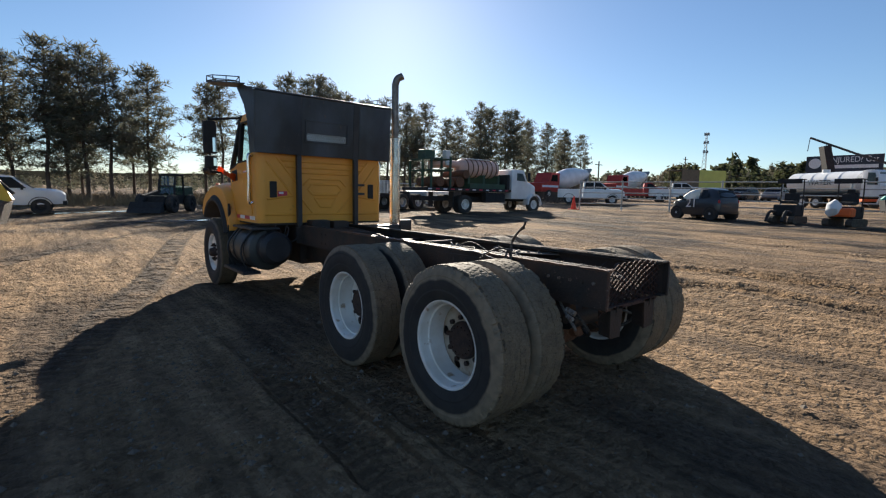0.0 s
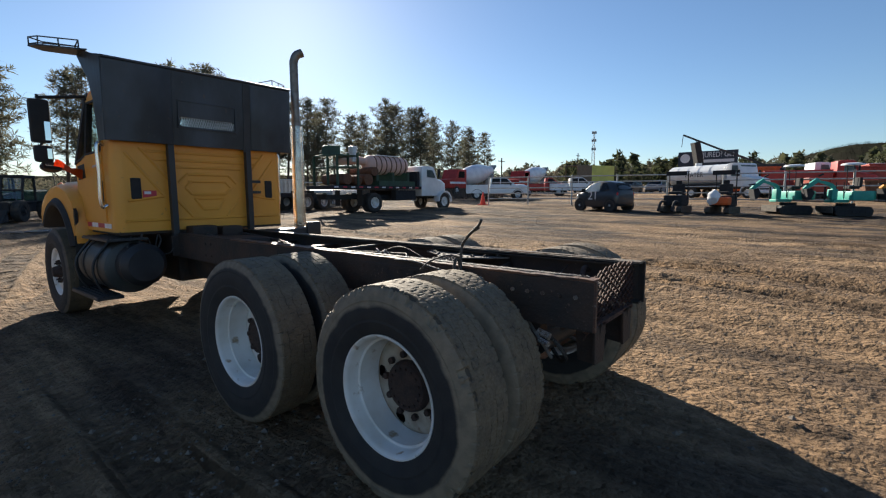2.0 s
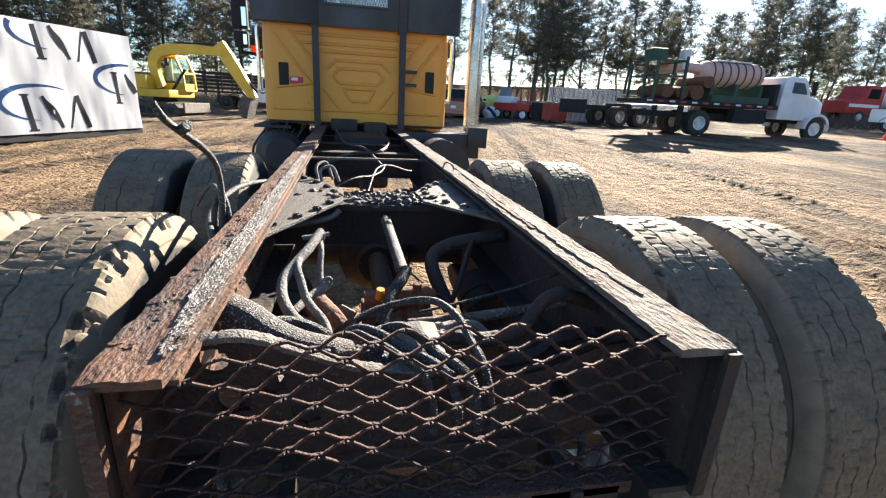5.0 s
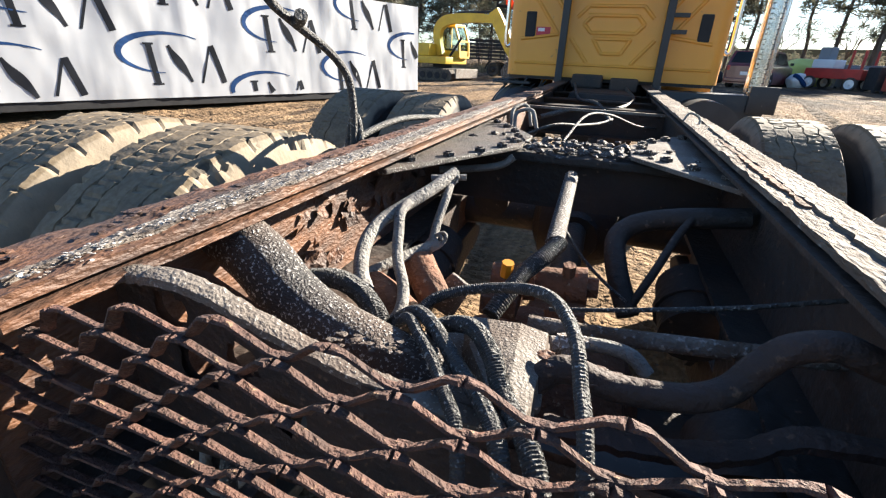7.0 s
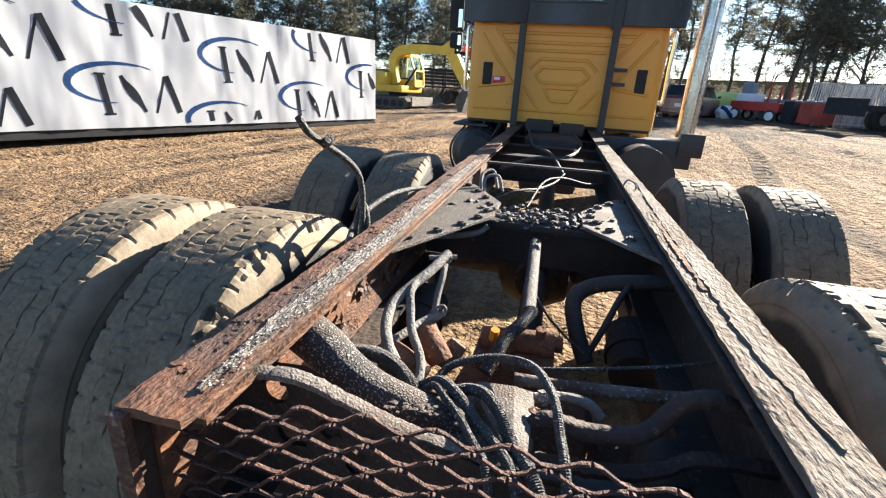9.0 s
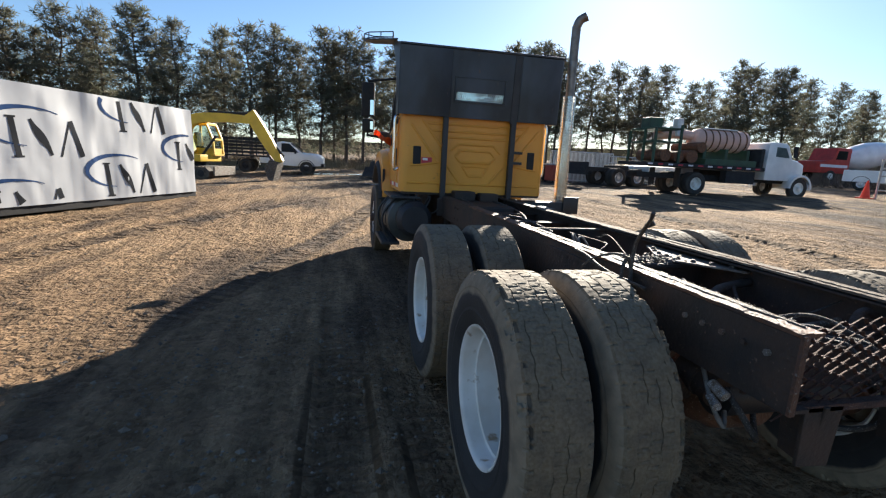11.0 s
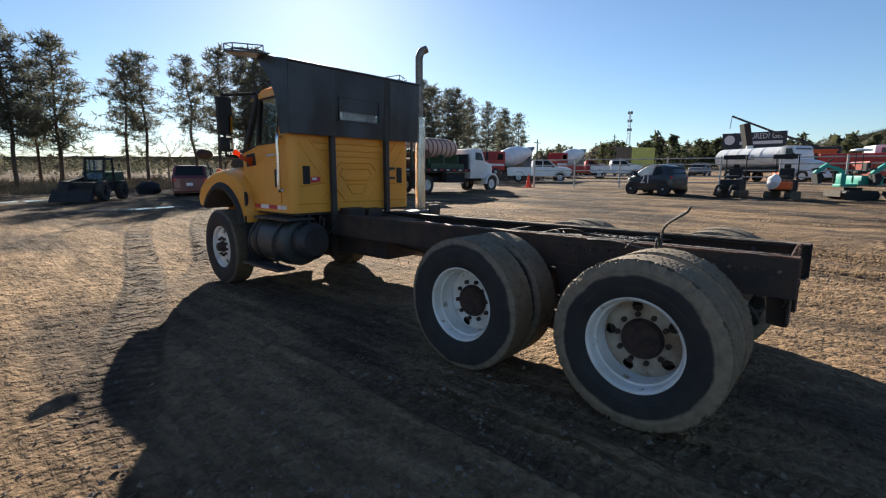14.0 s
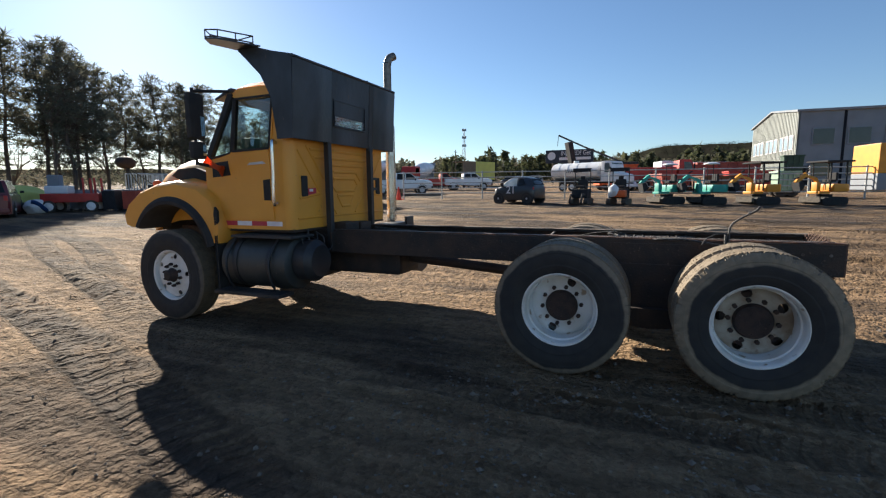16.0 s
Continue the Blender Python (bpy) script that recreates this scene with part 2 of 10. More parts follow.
DIGGERYEL = mat("digger_paint", (0.72, 0.45, 0.03), (0.58, 0.35, 0.03), rough=0.42, scale=2, fine=18, bump=0.04, spots=(0.3, 0.24, 0.1), spot_at=0.68)
LIME = mat("lime_panel", (0.6, 0.58, 0.13), (0.5, 0.48, 0.12), rough=0.5, scale=1, fine=12, bump=0.03)
GREEN = mat("green_paint", (0.03, 0.075, 0.042), (0.03, 0.055, 0.036), rough=0.5, scale=3, fine=30, bump=0.05)
PINK = mat("pink_tank", (0.68, 0.44, 0.36), (0.58, 0.36, 0.29), rough=0.5, scale=1.5, fine=15, bump=0.04)
DARKCAR = mat("charcoal_paint", (0.025, 0.03, 0.036), (0.02, 0.023, 0.028), rough=0.3, scale=2, fine=25, bump=0.02, coat=0.4)
DARK = mat("dark_fabric", (0.016, 0.016, 0.018), (0.03, 0.03, 0.032), rough=0.8, scale=6, fine=60, bump=0.2)
TRACK = mat("crawler_track", (0.05, 0.043, 0.036), (0.11, 0.09, 0.07), rough=0.8, scale=8, fine=60, bump=0.4)
GREYMETAL = mat("grey_cladding", (0.2, 0.22, 0.25), (0.17, 0.185, 0.21), rough=0.5, scale=0.6, fine=9, bump=0.05)
# end wall cladding: its shade is put into this darkened colour
SHADEDCLAD = mat("shaded_cladding", (0.25, 0.265, 0.245), (0.21, 0.225, 0.21), rough=0.5, scale=0.6, fine=9, bump=0.05)
WOOD = mat("weathered_wood", (0.2, 0.15, 0.1), (0.12, 0.09, 0.065), rough=0.8, scale=3, fine=30, bump=0.3, stretch=(1, 1, 8))
BARK = mat("pine_bark", (0.115, 0.08, 0.058), (0.06, 0.045, 0.036), rough=0.9, scale=3, fine=22, bump=0.8, stretch=(1, 1, 0.25))
NEEDLE = leafy("pine_needles", (0.1, 0.116, 0.08), (0.165, 0.15, 0.108), rough=0.6, scale=0.35, fine=6, bump=0.0, spots=(0.23, 0.175, 0.12), spot_at=0.6)
TWIG = mat("bare_twigs", (0.15, 0.112, 0.085), (0.1, 0.076, 0.06), rough=0.9, scale=0.5, fine=8, bump=0.0)
DRYGRASS = mat("dry_grass", (0.27, 0.2, 0.11), (0.17, 0.125, 0.07), rough=0.9, scale=0.5, fine=8, bump=0.0)
FARWOOD = leafy("far_wood", (0.095, 0.1, 0.07), (0.16, 0.135, 0.1), rough=0.95, scale=0.06, fine=0.7, bump=0.0, spots=(0.09, 0.105, 0.07), spot_at=0.57)
SHEET = mat("white_sheeting", (0.44, 0.455, 0.48), (0.39, 0.405, 0.43), rough=0.5, scale=0.8, fine=6, bump=0.06)
INK = mat("dark_print", (0.013, 0.015, 0.02), (0.02, 0.023, 0.03), rough=0.8, scale=2, fine=20, bump=0.02, spec=0.12)
BLUEPRINT = mat("blue_print", (0.014, 0.05, 0.15), (0.012, 0.042, 0.125), spec=0.15, rough=0.8, scale=2, fine=20, bump=0.02)
LABELRED = mat("label_red", (0.55, 0.03, 0.05), (0.5, 0.04, 0.06), rough=0.4, scale=8, fine=60, bump=0.0)
LABELWHITE = mat("label_white", (0.8, 0.78, 0.78), (0.7, 0.62, 0.62), rough=0.4, scale=10, fine=60, bump=0.0)
NAVY = mat("navy_board", (0.03, 0.035, 0.05), (0.04, 0.045, 0.06), rough=0.6, scale=1, fine=10, bump=0.02)
GLASS = glass("window_glass", (0.8, 0.88, 0.86), 0.1)
SAGE = mat("sage_paint", (0.3, 0.42, 0.3), (0.24, 0.34, 0.25), rough=0.5, scale=2, fine=20, bump=0.03, spots=(0.2, 0.18, 0.14), spot_at=0.66)
TINT = mat("tinted_pane", (0.012, 0.014, 0.016), (0.02, 0.023, 0.025), rough=0.28, scale=1, fine=5, bump=0.0, rough2=0.35, spec=0.3)
PANE = mat("dark_pane", (0.02, 0.024, 0.026), (0.03, 0.034, 0.036), rough=0.08, scale=1, fine=5, bump=0.0, rough2=0.12)
MIRROR = mat("mirror_glass", (0.85, 0.87, 0.87), (0.83, 0.85, 0.85), rough=0.03, metal=1.0, bump=0.0, rough2=0.05)
LAMPRED = mat("red_lens", (0.5, 0.01, 0.01), (0.4, 0.01, 0.01), rough=0.2, bump=0.0)
LAMPCLEAR = mat("clear_lens", (0.7, 0.7, 0.7), (0.6, 0.6, 0.6), rough=0.15, bump=0.0)
PUDDLE = mat("wet_film", (0.3, 0.29, 0.28), (0.42, 0.41, 0.4), rough=0.05, scale=3, fine=20, bump=0.0, rough2=0.2)
SALT = mat("salt_crust", (0.34, 0.31, 0.28), (0.16, 0.115, 0.085), rough=0.6, scale=40, fine=260, bump=0.4, spots=(0.6, 0.58, 0.55), spot_at=0.55)
CONERED = mat("cone_red", (0.85, 0.06, 0.025), (0.75, 0.05, 0.02), rough=0.5, bump=0.02)
STONE = mat("pebble", (0.24, 0.2, 0.16), (0.13, 0.105, 0.085), rough=0.85, scale=8, fine=60, bump=0.2, vary=0.3)


# ---------------------------------------------------------------- mesh helpers
def part(name, bm, material, parent=None, label="", smooth=None):
    """Link a bmesh as one mesh object, under a thing or a part."""
    bmesh.ops.recalc_face_normals(bm, faces=bm.faces[:])
    me = bpy.data.meshes.new(name)
    bm.to_mesh(me)
    bm.free()
    for m in material if isinstance(material, (list, tuple)) else (material,):
        me.materials.append(m)
    if smooth is not None:
        me.shade_smooth()
        me.set_sharp_from_angle(angle=radians(smooth))
    ob = new(name, me)
    if parent:
        ob.parent = parent
    if label:
        ob["label"] = label
    return ob


def thing(name, label, category, place=(0, 0, 0), turn=0, group="", kind=""):
    ob = new(name)
    ob.empty_display_size = 0.3
    ob.matrix_basis = pose(*place, 0, 0, turn)
    return tagged(ob, label, category, group, kind)


def bm_new():
    return bmesh.new()


def box(bm, x0, x1, y0, y1, z0, z1, bev=0.0, m=None):
    r = bmesh.ops.create_cube(bm, size=1)
    vs = r["verts"]
    for v in vs:
        v.co = Vector(((x0 + x1) / 2 + v.co.x * (x1 - x0), (y0 + y1) / 2 + v.co.y * (y1 - y0), (z0 + z1) / 2 + v.co.z * (z1 - z0)))
    if bev:
        es = {e for v in vs for e in v.link_edges}
        out = bmesh.ops.bevel(bm, geom=list(es), offset=bev, segments=2, profile=0.6, affect="EDGES")
        vs = list({v for v in out["verts"]} | {v for v in vs if v.is_valid})
    if m is not None:
        bmesh.ops.transform(bm, matrix=m, verts=vs)
    return bm


def ring(bm, c, u, v, r, seg, ru=None):
    return [bm.verts.new(c + u * ((ru or r) * math.cos(2 * math.pi * i / seg)) + v * (r * math.sin(2 * math.pi * i / seg))) for i in range(seg)]


def skin(bm, rings, caps=True, closed=True):
    for a, b in zip(rings, rings[1:]):
        n = len(a)
        for i in range(n if closed else n - 1):
            j = (i + 1) % n
            bm.faces.new((a[i], a[j], b[j], b[i]))
    if caps and closed:
        bm.faces.new(rings[0][::-1]), bm.faces.new(rings[-1])
    return bm


def axes(d):
    d = Vector(d).normalized()
    u = d.orthogonal().normalized()
    return u, d.cross(u)


def cyl(bm, p0, p1, r0, r1=None, seg=16, caps=True):
    p0, p1 = Vector(p0), Vector(p1)
    u, v = axes(p1 - p0)
    return skin(bm, [ring(bm, p0, u, v, r0, seg), ring(bm, p1, u, v, r0 if r1 is None else r1, seg)], caps)


def curve_points(pts, steps=6):
    """Catmull-Rom through the points."""
    p = [Vector(q) for q in pts]
    if len(p) < 3 or steps < 2:
        return p
    q = [2 * p[0] - p[1], *p, 2 * p[-1] - p[-2]]
    out = []
    for i in range(1, len(q) - 2):
        for k in range(steps):
            t = k / steps
            a, b, c, d = q[i - 1], q[i], q[i + 1], q[i + 2]
            out.append(0.5 * (2 * b + (c - a) * t + (2 * a - 5 * b + 4 * c - d) * t * t + (3 * b - a - 3 * c + d) * t ** 3))
    return out + [p[-1]]


def tube(bm, pts, r, seg=8, steps=6, ribbed=0.0, r_end=None, flat=1.0):
    p = curve_points(pts, steps)
    u = None
    rings = []
    for i, c in enumerate(p):
        d = (p[min(i + 1, len(p) - 1)] - p[max(i - 1, 0)]).normalized()
        u = d.orthogonal().normalized() if u is None else (u - d * u.dot(d)).normalized()
        rr = r if r_end is None else r + (r_end - r) * i / (len(p) - 1)
        rr *= 1 + (ribbed if i % 2 else 0)
        rings.append(ring(bm, c, u, d.cross(u), rr, seg, rr * flat))
    return skin(bm, rings)


def lathe(bm, profile, seg=48, drop=None, bump=None, slide=None):
    """Turn (radius, along) round the local x. drop(i, k) leaves a face out; bump(i, k) moves a point outwards, slide(i, k) along."""
    rings = []
    for k, (r, a) in enumerate(profile):
        row = []
        for i in range(seg):
            t = 2 * math.pi * i / seg
            q = r + (bump(i, k) if bump else 0)
            row.append(bm.verts.new((a + (slide(i, k) if slide else 0), q * math.cos(t), q * math.sin(t))))
        rings.append(row)
    for k in range(len(rings) - 1):
        for i in range(seg):
            if drop and drop(i, k):
                continue
            j = (i + 1) % seg
            bm.faces.new((rings[k][i], rings[k][j], rings[k + 1][j], rings[k + 1][i]))
    return bm


def prism(bm, pts, axis, a, b, bev=0.0):
    """Polygon in the plane across the axis, from a to b along it. axis x: (y, z), y: (x, z), z: (x, y)."""
    def co(p, h):
        return {"x": (h, p[0], p[1]), "y": (p[0], h, p[1]), "z": (p[0], p[1], h)}[axis]
    va, vb = [bm.verts.new(co(p, a)) for p in pts], [bm.verts.new(co(p, b)) for p in pts]
    n = len(pts)
    faces = [bm.faces.new(va), bm.faces.new(vb[::-1])]
    faces += [bm.faces.new((va[i], vb[i], vb[(i + 1) % n], va[(i + 1) % n])) for i in range(n)]
    if bev:
        es = {e for f in faces for e in f.edges}
        bmesh.ops.bevel(bm, geom=list(es), offset=bev, segments=2, profile=0.6, affect="EDGES")
    return bm


def blob(bm, c, r, seed, squash=(1, 1, 1), sub=1, rough=0.3):
    out = bmesh.ops.create_icosphere(bm, subdivisions=sub, radius=1)
    for v in out["verts"]:
        k = 1 + rough * noise.noise(v.co * 1.7 + Vector((seed * 3.1, seed, 0)))
        v.co = Vector(c) + Vector((v.co.x * squash[0], v.co.y * squash[1], v.co.z * squash[2])) * (r * k)
    return bm


def bar(bm, p0, p1, w, h=None):
    """A straight bar of square section between two points."""
    p0, p1 = Vector(p0), Vector(p1)
    d = (p1 - p0).normalized()
    side = d.cross(Vector((0, 0, 1)))
    side = side.normalized() if side.length > 1e-3 else Vector((1, 0, 0))
    up = side.cross(d)
    a, b = side * (w / 2), up * ((h or w) / 2)
    r = [[bm.verts.new(p + s * a + t * b) for s, t in ((-1, -1), (1, -1), (1, 1), (-1, 1))] for p in (p0, p1)]
    return skin(bm, r)


def text(name, words, size, material, m, parent, label="", squeeze=1.0):
    c = bpy.data.curves.new(name, "FONT")
    c.body, c.size, c.extrude, c.align_x, c.align_y = words, size, 0.004, "CENTER", "CENTER"
    tmp = bpy.data.objects.new(name, c)
    me = bpy.data.meshes.new_from_object(tmp)
    bpy.data.objects.remove(tmp)
    me.transform(m @ Matrix.Diagonal((squeeze, 1, 1, 1)))
    me.materials.clear()
    me.materials.append(material)
    ob = new(name, me)
    ob.parent = parent
    if label:
        ob["label"] = label
    return ob


# ---------------------------------------------------------------- ground
def smooth01(t):
    t = np.clip(t, 0, 1)
    return t * t * (3 - 2 * t)


def lay(x, y):
    """The lie of the yard: level under the truck, rising gently to the east and north."""
    x, y = np.asarray(x, float), np.asarray(y, float)
    dx, dy = np.maximum(np.abs(x) - 1.6, 0), np.maximum(np.abs(y - 2.8) - 4.2, 0)
    k = smooth01((np.hypot(dx, dy) - 0.3) / 5.0)
    return k * (0.024 * x + 0.008 * y) - 0.012 * (1 - k)


def gz(x, y):
    return float(lay(x, y))


def hash2(ix, iy, s):
    h = np.sin(ix * 127.1 + iy * 311.7 + s * 74.7) * 43758.5453
    return h - np.floor(h)


def vnoise(x, y, s=0):
    ix, iy = np.floor(x), np.floor(y)
    fx, fy = smooth01(x - ix), smooth01(y - iy)
    a, b = hash2(ix, iy, s), hash2(ix + 1, iy, s)
    c, d = hash2(ix, iy + 1, s), hash2(ix + 1, iy + 1, s)
    return (a + (b - a) * fx) * (1 - fy) + (c + (d - c) * fx) * fy - 0.5


# wheel tracks: (points, rut half width, depth, lug pitch)
TRACKS = [
    (((-6.3, 4.2), (-5.75, 5.8), (-5.16, 7.3), (-4.62, 8.66), (-4.08, 10.02), (-3.35, 11.57), (-2.36, 12.94), (-0.67, 15.92)), 0.28, 0.05, 0.28),
    (((-11.6, -2.0), (-8.8, 4.0), (-6.6, 9.0), (-4.6, 14.0)), 0.24, 0.04, 0.2),
    (((-3.5, 1.8), (-2.62, 4.5), (-1.78, 7.3), (-0.97, 10.6), (0.2, 14.5), (3.1, 20.5)), 0.26, 0.034, 0.2),
    (((-1.5, 5.9), (-0.7, 7.6), (0.1, 9.8), (1.05, 12.6), (2.9, 17.0), (4.2, 20.5)), 0.26, 0.02, 0.17),
    (((0.2, 8.9), (0.93, 10.6), (1.76, 12.3), (3.5, 16.6), (5.0, 20.2)), 0.26, 0.02, 0.17),
    (((-1.75, -5.0), (-1.8, -2.0), (-1.75, 0.5), (-1.7, 3.5)), 0.19, 0.04, 0.14),
    (((-1.2, -6.0), (-1.25, -3.0), (-1.22, -1.0), (-1.3, 1.8)), 0.17, 0.035, 0.14),
    (((4.0, -6.0), (5.8, -3.0), (6.6, -0.4), (6.2, 1.6), (4.6, 3.0)), 0.32, 0.06, -0.15),
    (((3.2, -5.0), (4.6, -2.4), (5.2, -0.5), (4.9, 0.9), (3.8, 2.0)), 0.32, 0.06, -0.15),
    (((6.5, 3.0), (6.6, 6.1), (6.8, 8.2), (7.2, 11.0), (7.6, 15.7), (8.4, 20.0)), 0.2, 0.05, 0.18),
    (((3.4, 7.0), (3.9, 8.9), (4.5, 11.2), (5.5, 15.7), (6.4, 19.0)), 0.2, 0.05, 0.18),
    (((9.0, -12.0), (11.0, -3.0), (12.5, 5.0), (14.0, 13.0)), 0.25, 0.04, 0.15),
    (((11.2, -12.0), (13.2, -3.0), (14.7, 5.0), (16.2, 13.0)), 0.25, 0.04, 0.15),
    (((16.0, -14.0), (17.5, -4.0), (18.6, 5.0), (19.5, 13.0)), 0.3, 0.05, 0.17),
    (((18.2, -14.0), (19.7, -4.0), (20.8, 5.0), (21.7, 13.0)), 0.3, 0.05, 0.17),
]


def grid_lines(c, near, step, far):
    out = [0.0]
    d = step
    while out[-1] < far:
        d = step if out[-1] < near else min(d * 1.055, 120)
        out.append(out[-1] + d)
    half = np.array(out)
    return np.concatenate([c - half[:0:-1], c + half])


def build_ground():
    gx, gy = grid_lines(-1.2, 8.8, 0.048, 1500), grid_lines(5.0, 9.3, 0.048, 1500)
    X, Y = np.meshgrid(gx, gy)
    wx, wy = X + 0.6 * vnoise(X * 0.7, Y * 0.7, 5), Y + 0.6 * vnoise(X * 0.7, Y * 0.7, 6)
    cell = np.maximum(np.gradient(gx)[None, :], np.gradient(gy)[:, None])
    fine = np.exp(-((cell - 0.048) / 0.05) ** 2)
    fade = np.exp(-np.hypot(X, Y - 3) / 60)
    Z = lay(X, Y)
    furrow = vnoise((X - 0.28 * Y) * 2.6, (Y + 0.28 * X) * 0.14, 11) + 0.6 * vnoise((X - 0.2 * Y) * 5.5, (Y + 0.2 * X) * 0.25, 12)
    out = smooth01((np.hypot(np.maximum(np.abs(X + 1.5) - 2.5, 0), np.maximum(np.abs(Y - 2) - 4.5, 0)) - 0.3) / 2.5)
    Z += fade * 0.075 * furrow * out * (0.4 + 1.2 * (vnoise(X * 0.12, Y * 0.12, 13) + 0.5))
    Z += fade * (0.035 * vnoise(wx * 0.5, wy * 0.5, 1) + 0.03 * vnoise(wx * 1.7, wy * 1.7, 2))
    dx, dy = np.maximum(np.abs(X) - 0.9, 0), np.maximum(np.abs(Y - 2.9) - 3.4, 0)
    calm = 0.35 + 0.65 * smooth01(np.hypot(dx, dy) / 1.2)
    clods = 0.024 * vnoise(wx * 5, wy * 5, 3) + fine * (0.036 * np.abs(vnoise(wx * 8.5, wy * 8.5, 4)) + 0.016 * vnoise(X * 13, Y * 13, 7))
    Z += fade * calm * clods * (0.55 + 1.1 * (vnoise(X * 0.35, Y * 0.35, 8) + 0.5))
    damp, mask, prints = np.zeros(X.shape), np.zeros(X.shape), np.zeros(X.shape)
    for index, (pts, half, depth, pitch) in enumerate(TRACKS):
        line = [Vector((*p, 0)) for p in pts]
        line = curve_points(line, 24)
        along = 0.0
        best = np.full(X.shape, 9.0)
        run = np.zeros(X.shape)
        for a, b in zip(line, line[1:]):
            ux, uy = b.x - a.x, b.y - a.y
            ll = math.hypot(ux, uy)
            t = np.clip(((X - a.x) * ux + (Y - a.y) * uy) / (ll * ll), 0, 1)
            d = np.hypot(X - a.x - t * ux, Y - a.y - t * uy)
            side = np.sign(ux * (Y - a.y) - uy * (X - a.x))
            near = d < np.abs(best)
            best = np.where(near, d * side, best)
            run = np.where(near, along + t * ll, run)
            along += ll
        e = np.abs(best) / half
        ends = smooth01(run / 1.5) * smooth01((along - run) / 1.5)
        ends *= 0.8 + 0.4 * np.clip(vnoise(run * 0.6, best * 2, 9) + 0.5, 0, 1)
        lug = 0.62 + fine * 0.2 * np.sin(2 * math.pi * (run + 0.35 * np.abs(best)) / max(pitch, 0.2))
        if pitch < 0:
            lug = 0.5 + 0.5 * np.cos(2 * math.pi * best / pitch)
        soft = 0.35 + 0.65 * fine
        here = ends * (1 - smooth01((e - 0.8) / 0.25)) * (0.0 if pitch < 0 else 0.4 if index in (5, 6) else 1.0)
        prints = np.where(here > mask, (run + 0.3 * np.abs(best)) / (0.75 * max(pitch, 0.1)), prints)
        mask = np.maximum(mask, here)
        damp = np.maximum(damp, (0.8 if index in (0, 2, 3, 4, 9, 10, 13, 14) else 0.2) * ends * (1 - smooth01((e - 0.7) / 0.4)) * (0.6 + 0.4 * lug))
        Z -= soft * ends * depth * lug * (1 - smooth01((e - 0.7) / 0.35))
        Z += soft * ends * depth * 0.3 * np.exp(-((e - 1.2) / 0.22) ** 2)
    # churned, damp ground towards the fence and the pines
    far = np.maximum(smooth01((X - 6.5) / 5) * (1 - smooth01((X - 30) / 10)), 0.85 * smooth01((Y - 14.5) / 4))
    streak = vnoise((X - 0.28 * Y) * 0.55, (Y + 0.28 * X) * 0.16, 21) + 0.6 * vnoise(X * 1.3, Y * 0.5, 22) + 0.35 * vnoise(X * 3.1, Y * 1.4, 23)
    damp = np.maximum(damp, 0.95 * far * smooth01((streak + 0.42) / 0.45))
    ny, nx = X.shape
    verts = np.stack([X, Y, Z], -1).reshape(-1, 3)
    i = np.arange(ny * nx).reshape(ny, nx)
    quads = np.stack([i[:-1, :-1], i[:-1, 1:], i[1:, 1:], i[1:, :-1]], -1).reshape(-1, 4)
    me = bpy.data.meshes.new("ground")
    me.vertices.add(len(verts)), me.loops.add(quads.size), me.polygons.add(len(quads))
    me.vertices.foreach_set("co", verts.ravel())
    me.loops.foreach_set("vertex_index", quads.ravel())
    me.polygons.foreach_set("loop_start", np.arange(0, quads.size, 4))
    me.polygons.foreach_set("loop_total", np.full(len(quads), 4))
    me.update()
    me.shade_smooth()
    at_ = me.attributes.new("damp", "FLOAT", "POINT")
    at_.data.foreach_set("value", np.clip(damp, 0, 1).ravel())
    for key, grid in (("lug_mask", mask), ("lug_run", prints)):
        me.attributes.new(key, "FLOAT", "POINT").data.foreach_set("value", grid.ravel())
    return me


